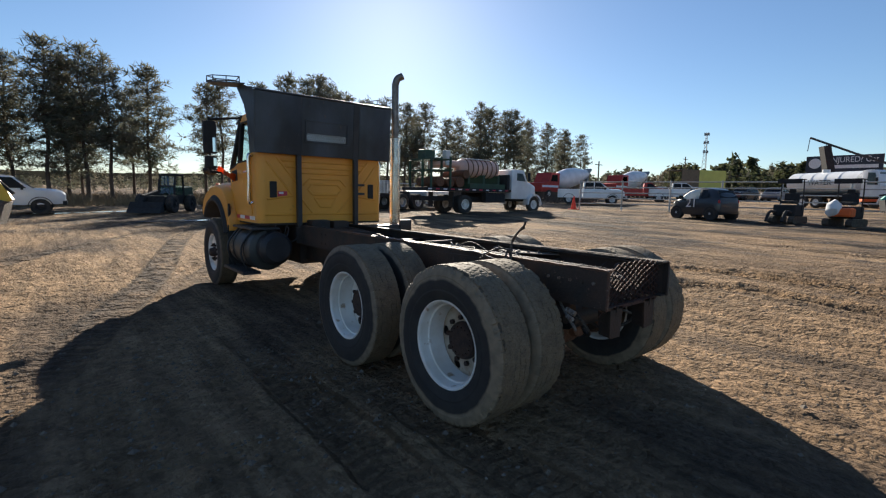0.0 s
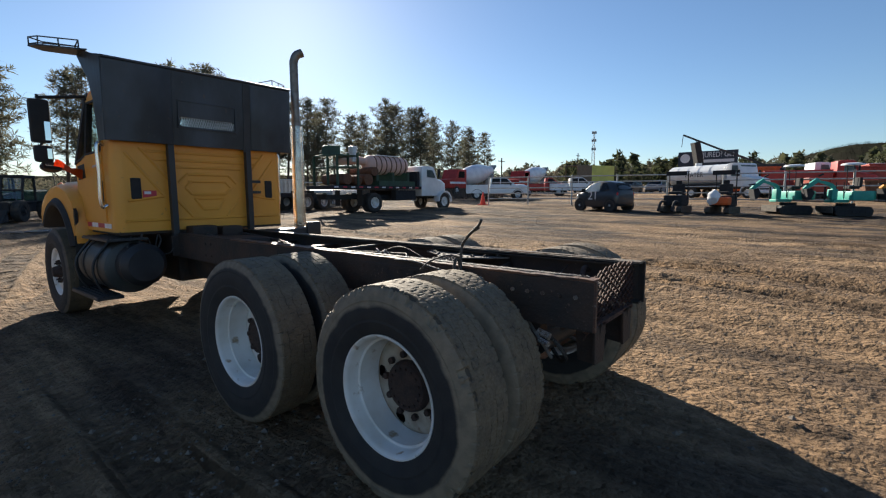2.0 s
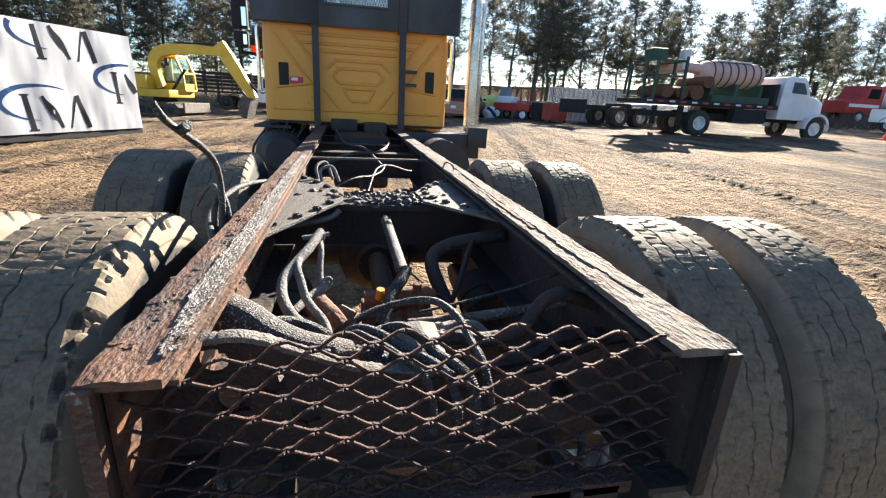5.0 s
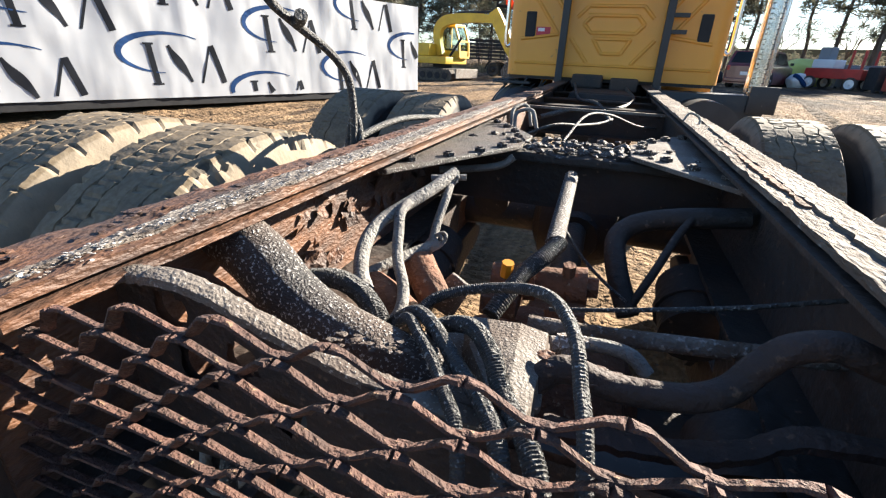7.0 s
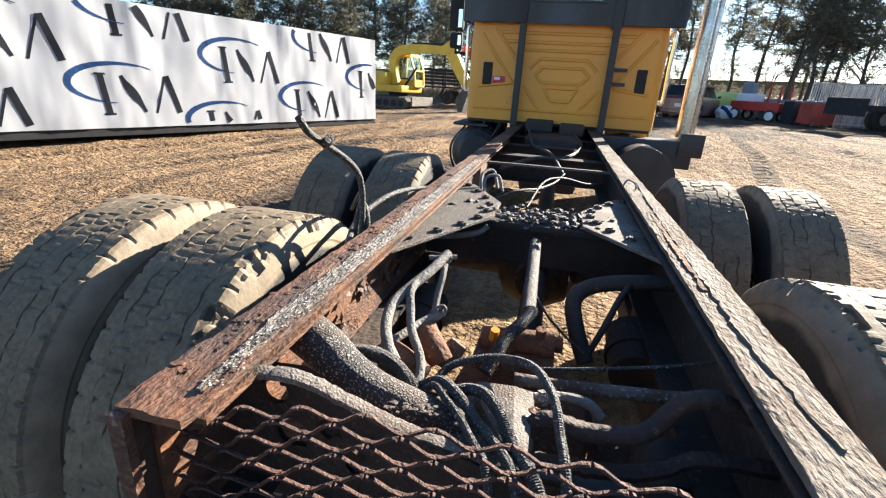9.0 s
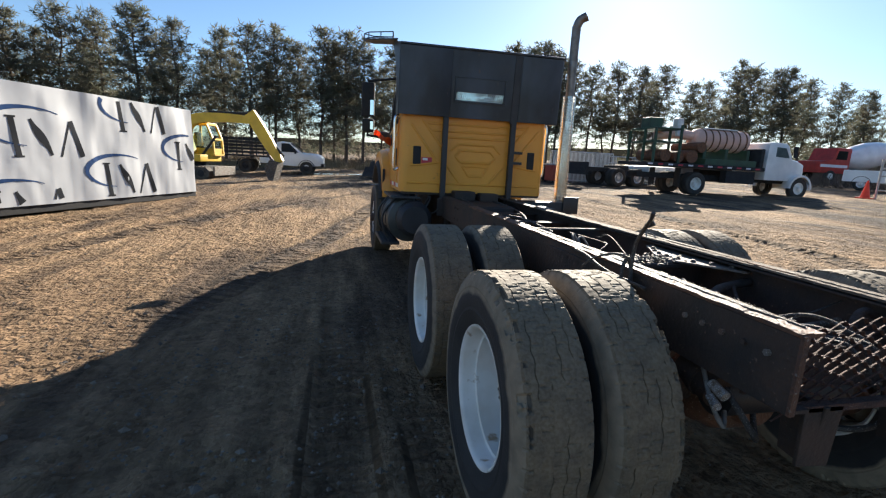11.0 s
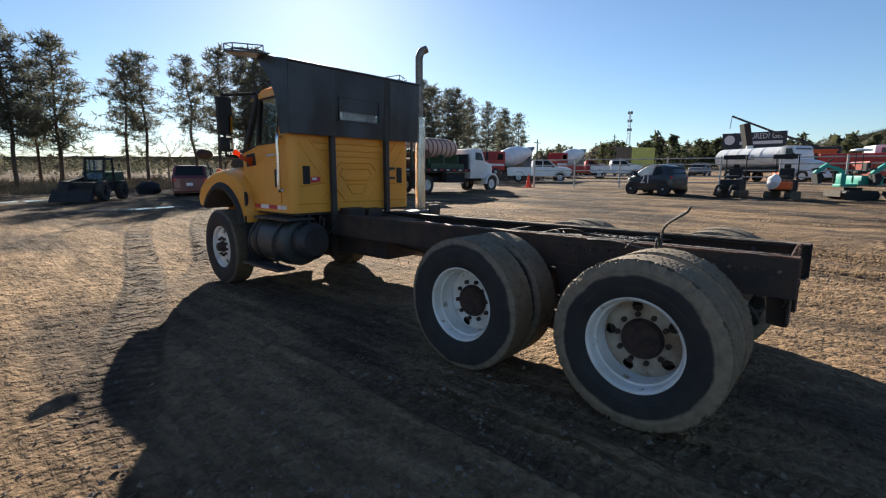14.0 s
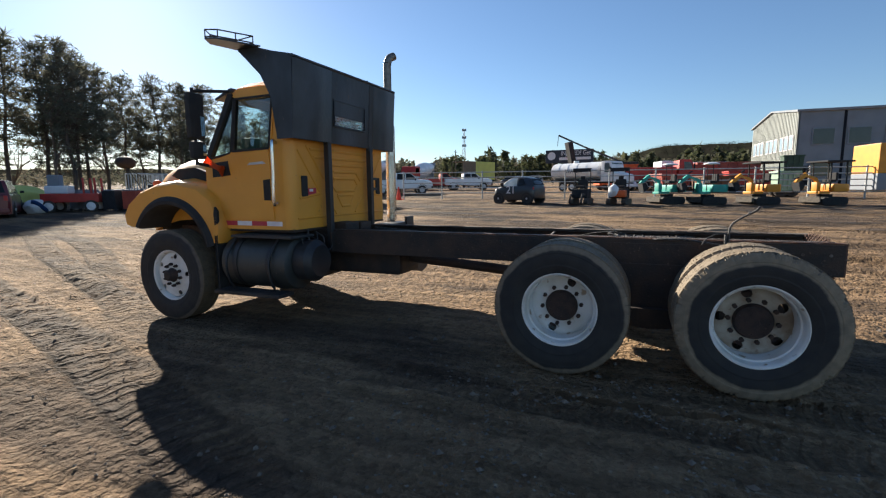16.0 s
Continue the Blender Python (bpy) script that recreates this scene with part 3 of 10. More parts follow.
def dirt_material():
    m = mat("yard_dirt", (0.272, 0.178, 0.1), (0.195, 0.125, 0.071), rough=0.9, scale=0.22, fine=11, bump=0.9, spots=(0.3, 0.24, 0.17), spot_at=0.66, low=0.38, high=0.62)
    n, l = m.node_tree.nodes, m.node_tree.links
    bsdf = n["Principled BSDF"]
    old = bsdf.inputs["Base Color"].links[0].from_socket
    tc, nz, mp = n.new("ShaderNodeTexCoord"), n.new("ShaderNodeTexNoise"), n.new("ShaderNodeMapping")
    mp.inputs["Scale"].default_value = (2.4, 0.6, 1.0)
    mp.inputs["Rotation"].default_value = (0, 0, radians(14))
    nz.inputs["Scale"].default_value, nz.inputs["Detail"].default_value = 0.3, 4
    l.new(tc.outputs["Object"], mp.inputs[0]), l.new(mp.outputs[0], nz.inputs["Vector"])
    mr = n.new("ShaderNodeMapRange")
    mr.inputs[1].default_value, mr.inputs[2].default_value, mr.inputs[4].default_value = 0.52, 0.62, 0.92
    l.new(nz.outputs[0], mr.inputs[0])
    mx = n.new("ShaderNodeMix")
    mx.data_type = "RGBA"
    l.new(mr.outputs[0], mx.inputs[0]), l.new(old, mx.inputs[6])
    mx.inputs[7].default_value = (0.095, 0.064, 0.042, 1)
    # clods: cells of uneven size with grit between, each clod of its own tone
    n["Principled BSDF"].inputs["Specular IOR Level"].default_value = 0.2

    def cells(size, warp_by, random_):
        gr, warp, vo = n.new("ShaderNodeTexNoise"), n.new("ShaderNodeVectorMath"), n.new("ShaderNodeTexVoronoi")
        gr.inputs["Scale"].default_value, gr.inputs["Detail"].default_value = size * 0.8, 3
        warp.operation = "MULTIPLY_ADD"
        warp.inputs[1].default_value = (warp_by, warp_by, warp_by)
        vo.inputs["Scale"].default_value, vo.inputs["Randomness"].default_value = size, random_
        l.new(tc.outputs["Object"], gr.inputs["Vector"]), l.new(gr.outputs["Color"], warp.inputs[0]), l.new(tc.outputs["Object"], warp.inputs[2])
        l.new(warp.outputs[0], vo.inputs["Vector"])
        return vo

    def madd(a, k, b):
        q = n.new("ShaderNodeMath")
        q.operation = "MULTIPLY_ADD"
        q.inputs[1].default_value = k
        l.new(a, q.inputs[0])
        if b is not None:
            l.new(b, q.inputs[2])
        else:
            q.inputs[2].default_value = 0
        return q.outputs[0]
    big, small = cells(13, 0.09, 1.0), cells(31, 0.035, 1.0)
    grit = n.new("ShaderNodeTexNoise")
    grit.inputs["Scale"].default_value, grit.inputs["Detail"].default_value, grit.inputs["Roughness"].default_value = 9, 9, 0.7
    l.new(tc.outputs["Object"], grit.inputs["Vector"])
    broad = n.new("ShaderNodeTexNoise")
    broad.inputs["Scale"].default_value, broad.inputs["Detail"].default_value, broad.inputs["Roughness"].default_value = 3.2, 6, 0.68
    l.new(tc.outputs["Object"], broad.inputs["Vector"])
    height = madd(broad.outputs[0], 2.0, madd(big.outputs["Distance"], -0.6, madd(small.outputs["Distance"], -0.3, madd(grit.outputs[0], 0.6, None))))
    sep1, sep2 = n.new("ShaderNodeSeparateColor"), n.new("ShaderNodeSeparateColor")
    l.new(big.outputs["Color"], sep1.inputs[0]), l.new(small.outputs["Color"], sep2.inputs[0])
    tone = madd(broad.outputs[0], 0.5, madd(sep1.outputs[0], 0.3, madd(sep2.outputs[0], 0.3, madd(grit.outputs[0], 0.5, None))))
    # raking left by wheels and blades: long thin streaks
    sm, sn, sr, sk = n.new("ShaderNodeMapping"), n.new("ShaderNodeTexNoise"), n.new("ShaderNodeMapRange"), n.new("ShaderNodeMath")
    sm.inputs["Rotation"].default_value, sm.inputs["Scale"].default_value = (0, 0, radians(15)), (5.0, 0.42, 1.0)
    sn.inputs["Scale"].default_value, sn.inputs["Detail"].default_value, sn.inputs["Roughness"].default_value = 1.0, 7, 0.62
    l.new(tc.outputs["Object"], sm.inputs[0]), l.new(sm.outputs[0], sn.inputs["Vector"])
    sr.inputs[1].default_value, sr.inputs[2].default_value, sr.inputs[3].default_value, sr.inputs[4].default_value = 0.36, 0.64, 0.66, 1.26
    l.new(sn.outputs[0], sr.inputs[0])
    height = madd(sn.outputs[0], 1.6, height)
    mid = n.new("ShaderNodeTexNoise")
    mid.inputs["Scale"].default_value, mid.inputs["Detail"].default_value, mid.inputs["Roughness"].default_value = 2.4, 9, 0.72
    mm = n.new("ShaderNodeMapping")
    mm.inputs["Rotation"].default_value, mm.inputs["Scale"].default_value = (0, 0, radians(15)), (1.5, 0.55, 1.0)
    l.new(tc.outputs["Object"], mm.inputs[0]), l.new(mm.outputs[0], mid.inputs["Vector"])
    tone = madd(mid.outputs[0], 0.7, madd(tone, 0.86, None))
    sk.operation = "MULTIPLY"
    hs, sh = n.new("ShaderNodeHueSaturation"), n.new("ShaderNodeMapRange")
    sh.inputs[1].default_value, sh.inputs[2].default_value, sh.inputs[3].default_value, sh.inputs[4].default_value = 0.62, 1.25, 0.5, 1.55
    l.new(tone, sh.inputs[0]), l.new(sh.outputs[0], sk.inputs[0]), l.new(sr.outputs[0], sk.inputs[1]), l.new(sk.outputs[0], hs.inputs["Value"])
    wet, wm, wk = n.new("ShaderNodeAttribute"), n.new("ShaderNodeMix"), n.new("ShaderNodeMath")
    wet.attribute_name = "damp"
    wm.data_type = "RGBA"
    wm.inputs[7].default_value = (0.058, 0.045, 0.037, 1)
    wk.operation = "MULTIPLY"
    # mud lies in patches
    mud, mk, mv = n.new("ShaderNodeTexNoise"), n.new("ShaderNodeMapRange"), n.new("ShaderNodeMath")
    cm, cn, ck = n.new("ShaderNodeMapping"), n.new("ShaderNodeTexNoise"), n.new("ShaderNodeMath")
    cm.inputs["Rotation"].default_value, cm.inputs["Scale"].default_value = (0, 0, radians(12)), (1.1, 0.32, 1.0)
    cn.inputs["Scale"].default_value, cn.inputs["Detail"].default_value, cn.inputs["Roughness"].default_value = 1.0, 8, 0.7
    l.new(tc.outputs["Object"], cm.inputs[0]), l.new(cm.outputs[0], cn.inputs["Vector"])
    mv.operation = "MULTIPLY_ADD"
    mv.inputs[1].default_value = 0.4
    l.new(cn.outputs[0], mv.inputs[2])
    mud.inputs["Scale"].default_value, mud.inputs["Detail"].default_value, mud.inputs["Roughness"].default_value = 1.1, 8, 0.66
    l.new(tc.outputs["Object"], mud.inputs["Vector"]), l.new(mud.outputs[0], mv.inputs[0]), l.new(mv.outputs[0], mk.inputs[0])
    mk.inputs[1].default_value, mk.inputs[2].default_value, mk.inputs[3].default_value, mk.inputs[4].default_value = 0.62, 0.78, 0.1, 1.2
    l.new(wet.outputs["Fac"], wk.inputs[0]), l.new(mk.outputs[0], wk.inputs[1]), l.new(wk.outputs[0], wm.inputs[0])
    l.new(mx.outputs[2], wm.inputs[6]), l.new(wm.outputs[2], hs.inputs["Color"])
    l.new(hs.outputs[0], bsdf.inputs["Base Color"])
    # churned mud stands in ridges
    ck.operation = "MULTIPLY"
    l.new(cn.outputs[0], ck.inputs[0]), l.new(wet.outputs["Fac"], ck.inputs[1])
    height = madd(ck.outputs[0], 6.0, height)
    # bars pressed by the lugs of tyres along each track, hollows between them coloured darker
    lm, lr, lw, ls, lc, lk = (n.new("ShaderNodeAttribute"), n.new("ShaderNodeAttribute"), n.new("ShaderNodeMath"), n.new("ShaderNodeMath"), n.new("ShaderNodeMapRange"), n.new("ShaderNodeMath"))
    lm.attribute_name, lr.attribute_name = "lug_mask", "lug_run"
    lw.operation, ls.operation, lk.operation = "MULTIPLY", "SINE", "MULTIPLY"
    lw.inputs[1].default_value = 2 * math.pi
    lc.inputs[1].default_value, lc.inputs[2].default_value = -0.35, 0.55
    l.new(lr.outputs["Fac"], lw.inputs[0]), l.new(lw.outputs[0], ls.inputs[0]), l.new(ls.outputs[0], lc.inputs[0])
    l.new(lc.outputs[0], lk.inputs[0]), l.new(lm.outputs["Fac"], lk.inputs[1])
    print_mix, pressed = n.new("ShaderNodeMix"), n.new("ShaderNodeMapRange")
    print_mix.data_type = "RGBA"
    print_mix.inputs[7].default_value = (0.09, 0.06, 0.04, 1)
    pressed.inputs[4].default_value = 0.6
    away = n.new("ShaderNodeMath")
    away.operation = "SUBTRACT"
    l.new(lm.outputs["Fac"], away.inputs[0]), l.new(lk.outputs[0], away.inputs[1]), l.new(away.outputs[0], pressed.inputs[0])
    l.new(pressed.outputs[0], print_mix.inputs[0]), l.new(hs.outputs[0], print_mix.inputs[6])
    l.new(print_mix.outputs[2], bsdf.inputs["Base Color"])
    height = madd(lk.outputs[0], 0.75, height)
    bp = [q for q in n if q.type == "BUMP"][0]
    bp.inputs["Strength"].default_value, bp.inputs["Distance"].default_value = 1.0, 0.1
    l.new(height, bp.inputs["Height"])
    return m


DIRT = dirt_material()
ground_mesh = build_ground()
ground_mesh.materials.append(DIRT)
ground = tagged(new("ground", ground_mesh), "rutted brown dirt yard with dry tyre tracks", "ground", kind="structure")

# ---------------------------------------------------------------- wheels
R_TYRE = 0.528


def tyre_mesh(half, lugged=True, torn=False):
    """Lathed tyre round the local x: ribs split by zigzag grooves and cross sipes, notched shoulders."""
    bm = bm_new()
    s = half / 0.135
    side = [(0.288, 0.095), (0.30, 0.115), (0.325, 0.127), (0.36, 0.137), (0.372, 0.1355), (0.40, 0.141), (0.43, 0.1395), (0.455, 0.135),
            (0.462, 0.1365), (0.488, 0.130), (0.508, 0.123), (0.52, 0.115)]
    # one rib: edge, inner points, edge; then a groove down and up
    ribs = [(-0.109, -0.071), (-0.066, -0.0255), (-0.0205, 0.0205), (0.0255, 0.066), (0.071, 0.109)]
    prof, kind = [(r, -a * s) for r, a in side], ["side"] * len(side)
    for j, (a, b) in enumerate(ribs):
        for q in (0.0, 0.06, 0.5, 0.94, 1.0):
            prof.append((R_TYRE, (a + (b - a) * q) * s)), kind.append(("rib", j, q))
        if j < 4:
            for q in (0.0022, 0.0038):
                prof.append((R_TYRE, (b + q) * s)), kind.append(("groove", j, q))
    prof += [(r, a * s) for r, a in side[::-1]]
    kind += ["side"] * len(side)
    seg = 432
    n0 = len(side)
    n1 = len(prof) - n0

    def chunk(i, k):
        """Rubber torn out of the outer shoulder."""
        w = noise.noise(Vector((i * 0.09, 4.0, 0))) + 0.5 * noise.noise(Vector((i * 0.31, 9.0, k * 0.5)))
        return -0.022 * min(1.0, max(0.0, w - 0.12) * 5)

    def relief(i, k):
        q = kind[k]
        if torn and n1 - 2 <= k <= n1 + 1 and chunk(i, k) < -0.001:
            return chunk(i, k)
        if q == "side":
            edge = k in (n0 - 1, n0 - 2, n1, n1 + 1)
            return -0.006 if edge and lugged and i % 9 == 0 else 0.0
        if q[0] == "groove":
            return -0.0045 if noise.noise(Vector((i * 0.045, q[1] * 4.3, 8))) > (-0.35 if not lugged else 0.05) else -0.0008
        j, t = q[1], q[2]
        d = 0.0026 * noise.noise(Vector((i * 0.6, j * 7.0 + t * 3, 0)))
        cut = (i + 3 * j + (2 if t > 0.3 else 0)) % 6
        if cut == 0 and 0 < j < 4 and noise.noise(Vector((i * 0.07, j * 3.1, 5))) > -0.1:
            d -= 0.0042
        if lugged and ((j == 0 and t < 0.3) or (j == 4 and t > 0.7)) and i % 9 == 0:
            d -= 0.009
        return d

    def slide(i, k):
        q = kind[k]
        if q == "side" or (q[0] == "rib" and 0.1 < q[2] < 0.9) or (q[0] == "rib" and ((q[1] == 0 and q[2] < 0.5) or (q[1] == 4 and q[2] > 0.5))):
            return 0.0
        return 0.0035 * math.sin(i * math.pi / 5) + 0.002 * noise.noise(Vector((i * 0.35, k, 2)))
    return lathe(bm, prof, seg, bump=relief, slide=slide)


def disc_mesh(prof, holes, r_at, r_hole, seg=150, rings=26):
    """Dished disc from a (radius, along) profile, with round hand holes cut through it."""
    bm = bm_new()
    rs, xs = [p[0] for p in prof], [p[1] for p in prof]
    ra, rb = rs[0], rs[-1]
    cell = (ra - rb) / rings
    grid = []
    for k in range(rings + 1):
        row = []
        for i in range(seg):
            t = 2 * math.pi * i / seg
            r = ra + (rb - ra) * k / rings
            q = Vector((0, r * math.cos(t), r * math.sin(t)))
            for a in holes:
                c = Vector((0, r_at * math.cos(a), r_at * math.sin(a)))
                d = q - c
                if 1e-6 < d.length and abs(d.length - r_hole) < cell * 0.8:
                    q = c + d.normalized() * r_hole
            r = math.hypot(q.y, q.z)
            q.x = float(np.interp(-r, [-v for v in rs], xs))
            row.append(q)
        grid.append(row)
    vs = [[bm.verts.new(q) for q in row] for row in grid]
    for k in range(rings):
        for i in range(seg):
            j = (i + 1) % seg
            m = (grid[k][i] + grid[k + 1][j]) / 2
            if any(math.hypot(m.y - r_at * math.cos(a), m.z - r_at * math.sin(a)) < r_hole for a in holes):
                continue
            bm.faces.new((vs[k][i], vs[k][j], vs[k + 1][j], vs[k + 1][i]))
    for v in [v for v in bm.verts if not v.link_faces]:
        bm.verts.remove(v)
    return bm


def make_wheel(kind, parent):
    """A wheel at the origin whose outer side faces local +x. kind: outer, inner or front."""
    if kind == "front":
        prof = [(0.288, -0.10), (0.275, -0.09), (0.262, -0.06), (0.258, 0.05), (0.255, 0.075), (0.24, 0.081), (0.228, 0.083), (0.215, 0.085), (0.203, 0.086), (0.19, 0.087), (0.13, 0.086), (0.075, 0.086)]
    else:
        prof = [(0.288, -0.10), (0.26, -0.09), (0.248, -0.085), (0.232, -0.077), (0.222, -0.074), (0.21, -0.071), (0.198, -0.069), (0.186, -0.067), (0.155, -0.063), (0.10, -0.06)]
    lip = [(0.288, 0.104), (0.297, 0.112), (0.297, 0.118), (0.29, 0.119), (0.281, 0.113), (0.274, 0.1), (0.272, 0.052), (0.268, 0.044), (0.257, 0.04), (0.255, 0.0)]
    back = [(0.252, -0.084)] if kind != "front" else [(0.258, 0.06)]
    rim = part("wheel", lathe(bm_new(), lip + back, 64), WHITERIM, parent, "white painted steel wheel with stains", smooth=35)
    count = 2 if kind == "middle" else 5
    cuts = [2 * math.pi * (i + 0.25) / count for i in range(count)]
    disc_bm = disc_mesh(prof, cuts, 0.222 if kind == "front" else 0.208, 0.026 if kind == "front" else 0.034)
    part("wheel_disc", disc_bm, DISC if kind == "outer" else WHITERIM, rim, "" if kind == "front" else "rust stained cream wheel disc", smooth=35)
    part("tyre", tyre_mesh(0.145 if kind == "front" else 0.138, kind != "front", kind == "outer"), {"front": TYRE_FRONT, "middle": TYRE_MID}.get(kind, TYRE), rim,
         "black front tyre, dusty tread" if kind == "front" else "worn tyre with dust caked shoulder", smooth=18)
    bm = bm_new()
    if kind == "front":
        lathe(bm, [(0.075, 0.084), (0.085, 0.1), (0.07, 0.125), (0.062, 0.16), (0.05, 0.172), (0.0, 0.174)], 24)
        part("hub", bm, HUB, rim, smooth=40)
        for i in range(10):
            t = 2 * math.pi * i / 10
            b = bm_new()
            y, z = 0.125 * math.cos(t), 0.125 * math.sin(t)
            cyl(b, (0.086, y, z), (0.112, y, z), 0.019, seg=6)
            cyl(b, (0.112, y, z), (0.128, y, z), 0.011, seg=8)
            part("wheel_nut", b, HUB, rim)
    else:
        lathe(bm, [(0.21, -0.15), (0.21, -0.09), (0.13, -0.07), (0.13, -0.05), (0.124, -0.03), (0.116, -0.02), (0.05, -0.017), (0.0, -0.015)], 32)
        for i in range(16):
            t = 2 * math.pi * i / 16
            cyl(bm, (-0.02, 0.095 * math.cos(t), 0.095 * math.sin(t)), (-0.011, 0.095 * math.cos(t), 0.095 * math.sin(t)), 0.007, seg=6)
        part("hub", bm, HUB, rim, "rusty brown axle hub", smooth=40)
        for i in range(10):
            t = 2 * math.pi * (i + 0.5) / 10
            b = bm_new()
            y, z = 0.157 * math.cos(t), 0.157 * math.sin(t)
            cyl(b, (-0.066, y, z), (-0.04, y, z), 0.0175, seg=6)
            part("wheel_nut", b, HUB, rim)
    return rim


truck = thing("cab_chassis_truck", "yellow cab and chassis truck with bare rusty frame", "truck")

AXLES = (0.0, 1.345)
FRONT_Y = 5.925


def fit_view(p):
    """Shifts a truck point to fit the camera's view: cab back, left and lower."""
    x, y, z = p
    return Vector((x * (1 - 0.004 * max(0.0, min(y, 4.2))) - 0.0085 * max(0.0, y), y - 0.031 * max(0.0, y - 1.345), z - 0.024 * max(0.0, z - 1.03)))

outer = make_wheel("outer", truck)
middle = make_wheel("middle", truck)
front = make_wheel("front", truck)
wheels = [(outer, 1.07, 0.0), (outer, 0.725, 0.0), (middle, 1.07, AXLES[1]), (middle, 0.725, AXLES[1]), (front, 1.03, FRONT_Y)]
rng = random.Random(4)


def place_wheel(src, m, use_src):
    ob = src if use_src else copy_thing(src, m)
    ob.matrix_basis = m
    return ob


first = set()
for src, x, y in wheels:
    for side in (-1, 1):
        inner = x < 0.9
        spin = rng.uniform(0, 360)
        face = (180 if side < 0 else 0) + (180 if inner else 0)
        hx, hy, hz = fit_view((side * x, y, 0.508))
        m = pose(hx, hy, hz, 0, 0, face) @ pose(0, 0, 0, spin, 0, 0)
        place_wheel(src, m, src not in first)
        first.add(src)


# ---------------------------------------------------------------- chassis
RAIL_X, RAIL_TOP, RAIL_H = 0.43, 1.025, 0.262


def flange_strip(x0, x1, y0, y1, z, seed, ragged=0.003):
    """Top flange with a scabby, uneven upper face."""
    bm = bm_new()
    nx, ny = 9, int((y1 - y0) / 0.018)
    top, bot = [], []
    for j in range(ny + 1):
        y = y0 + (y1 - y0) * j / ny
        rt, rb = [], []
        for i in range(nx + 1):
            t = i / nx
            edge = ragged * 1.2 * noise.noise(Vector((seed, y * 22, i * 0.1)))
            x = x0 + (x1 - x0) * t + (edge if i in (0, nx) else 0)
            h = ragged * (noise.noise(Vector((x * 40, y * 26, seed))) + 0.6 * noise.noise(Vector((x * 95, y * 80, seed + 3))))
            h += 0.003 if noise.noise(Vector((x * 18, y * 9, seed + 7))) > 0.12 else 0
            rt.append(bm.verts.new((x, y, z + h)))
            rb.append(bm.verts.new((x, y, z - 0.011)))
        top.append(rt), bot.append(rb)
    for j in range(ny):
        for i in range(nx):
            bm.faces.new((top[j][i], top[j][i + 1], top[j + 1][i + 1], top[j + 1][i]))
            bm.faces.new((bot[j][i], bot[j + 1][i], bot[j + 1][i + 1], bot[j][i + 1]))
        bm.faces.new((top[j][0], top[j + 1][0], bot[j + 1][0], bot[j][0]))
        bm.faces.new((top[j][nx], bot[j][nx], bot[j + 1][nx], top[j + 1][nx]))
    bm.faces.new(top[0] + bot[0][::-1]), bm.faces.new(top[-1][::-1] + bot[-1])
    return bm


for side, steel, name in ((-1, RAILRUST, "left"), (1, RAILDUST, "right")):
    xo, xi = side * RAIL_X, side * (RAIL_X - 0.092)
    bm = bm_new()
    zt, zb = RAIL_TOP - 0.013, RAIL_TOP - RAIL_H
    prism(bm, [(xo, zt), (xo - side * 0.011, zt), (xo - side * 0.011, zb + 0.012), (xi, zb + 0.012), (xi, zb), (xo, zb)], "y", -0.69, 6.6)
    rail = part("frame_rail", bm, FRAME, truck, "dark rust stained channel frame rail")
    part("top_flange", flange_strip(min(xo, xi), max(xo, xi), -0.69, 2.9, RAIL_TOP, 3.0 + side, 0.0018), steel, rail,
         "flaking orange rust on top flange" if side < 0 else "pale dusty rusted top flange", smooth=50)
    bm = bm_new()
    box(bm, min(xo, xi), max(xo, xi), 2.905, 6.6, RAIL_TOP - 0.012, RAIL_TOP)
    part("top_flange", bm, FRAME, rail)
    # inner liner channel, a little below the flange
    bm = bm_new()
    a, b = xo - side * 0.013, xo - side * 0.021
    c = xo - side * 0.098
    prism(bm, [(a, zt - 0.006), (c, zt - 0.006), (c, zt - 0.014), (b, zt - 0.014), (b, zb + 0.016), (a, zb + 0.016)], "y", -0.66, 2.75)
    part("rail_liner", bm, RAILRUST if side < 0 else FRAME, rail, smooth=40)
    # bolt heads and holes in the web near the rear end
    for k in range(5):
        bm = bm_new()
        cyl(bm, (xo, -0.6 + 0.09 * k, 0.93), (xo + side * 0.012, -0.6 + 0.09 * k, 0.93), 0.012, seg=6)
        part("bolt", bm, PLATE if k != 1 else FRAME, rail)
    for y in (0.35, 0.47, 0.59, 0.71, 0.83, 0.95, 1.9, 2.05, 3.3, 3.42):
        for z in (0.83, 0.95):
            bm = bm_new()
            cyl(bm, (xo, y, z), (xo + side * 0.014, y, z), 0.014, seg=6)
            part("bolt", bm, FRAME, rail)
    # end plate of the rail
    bm = bm_new()
    box(bm, min(xo, side * 0.408), max(xo, side * 0.408), -0.702, -0.69, zb, RAIL_TOP - 0.004)
    part("rail_end_plate", bm, RUST if side < 0 else FRAME, rail, smooth=40)


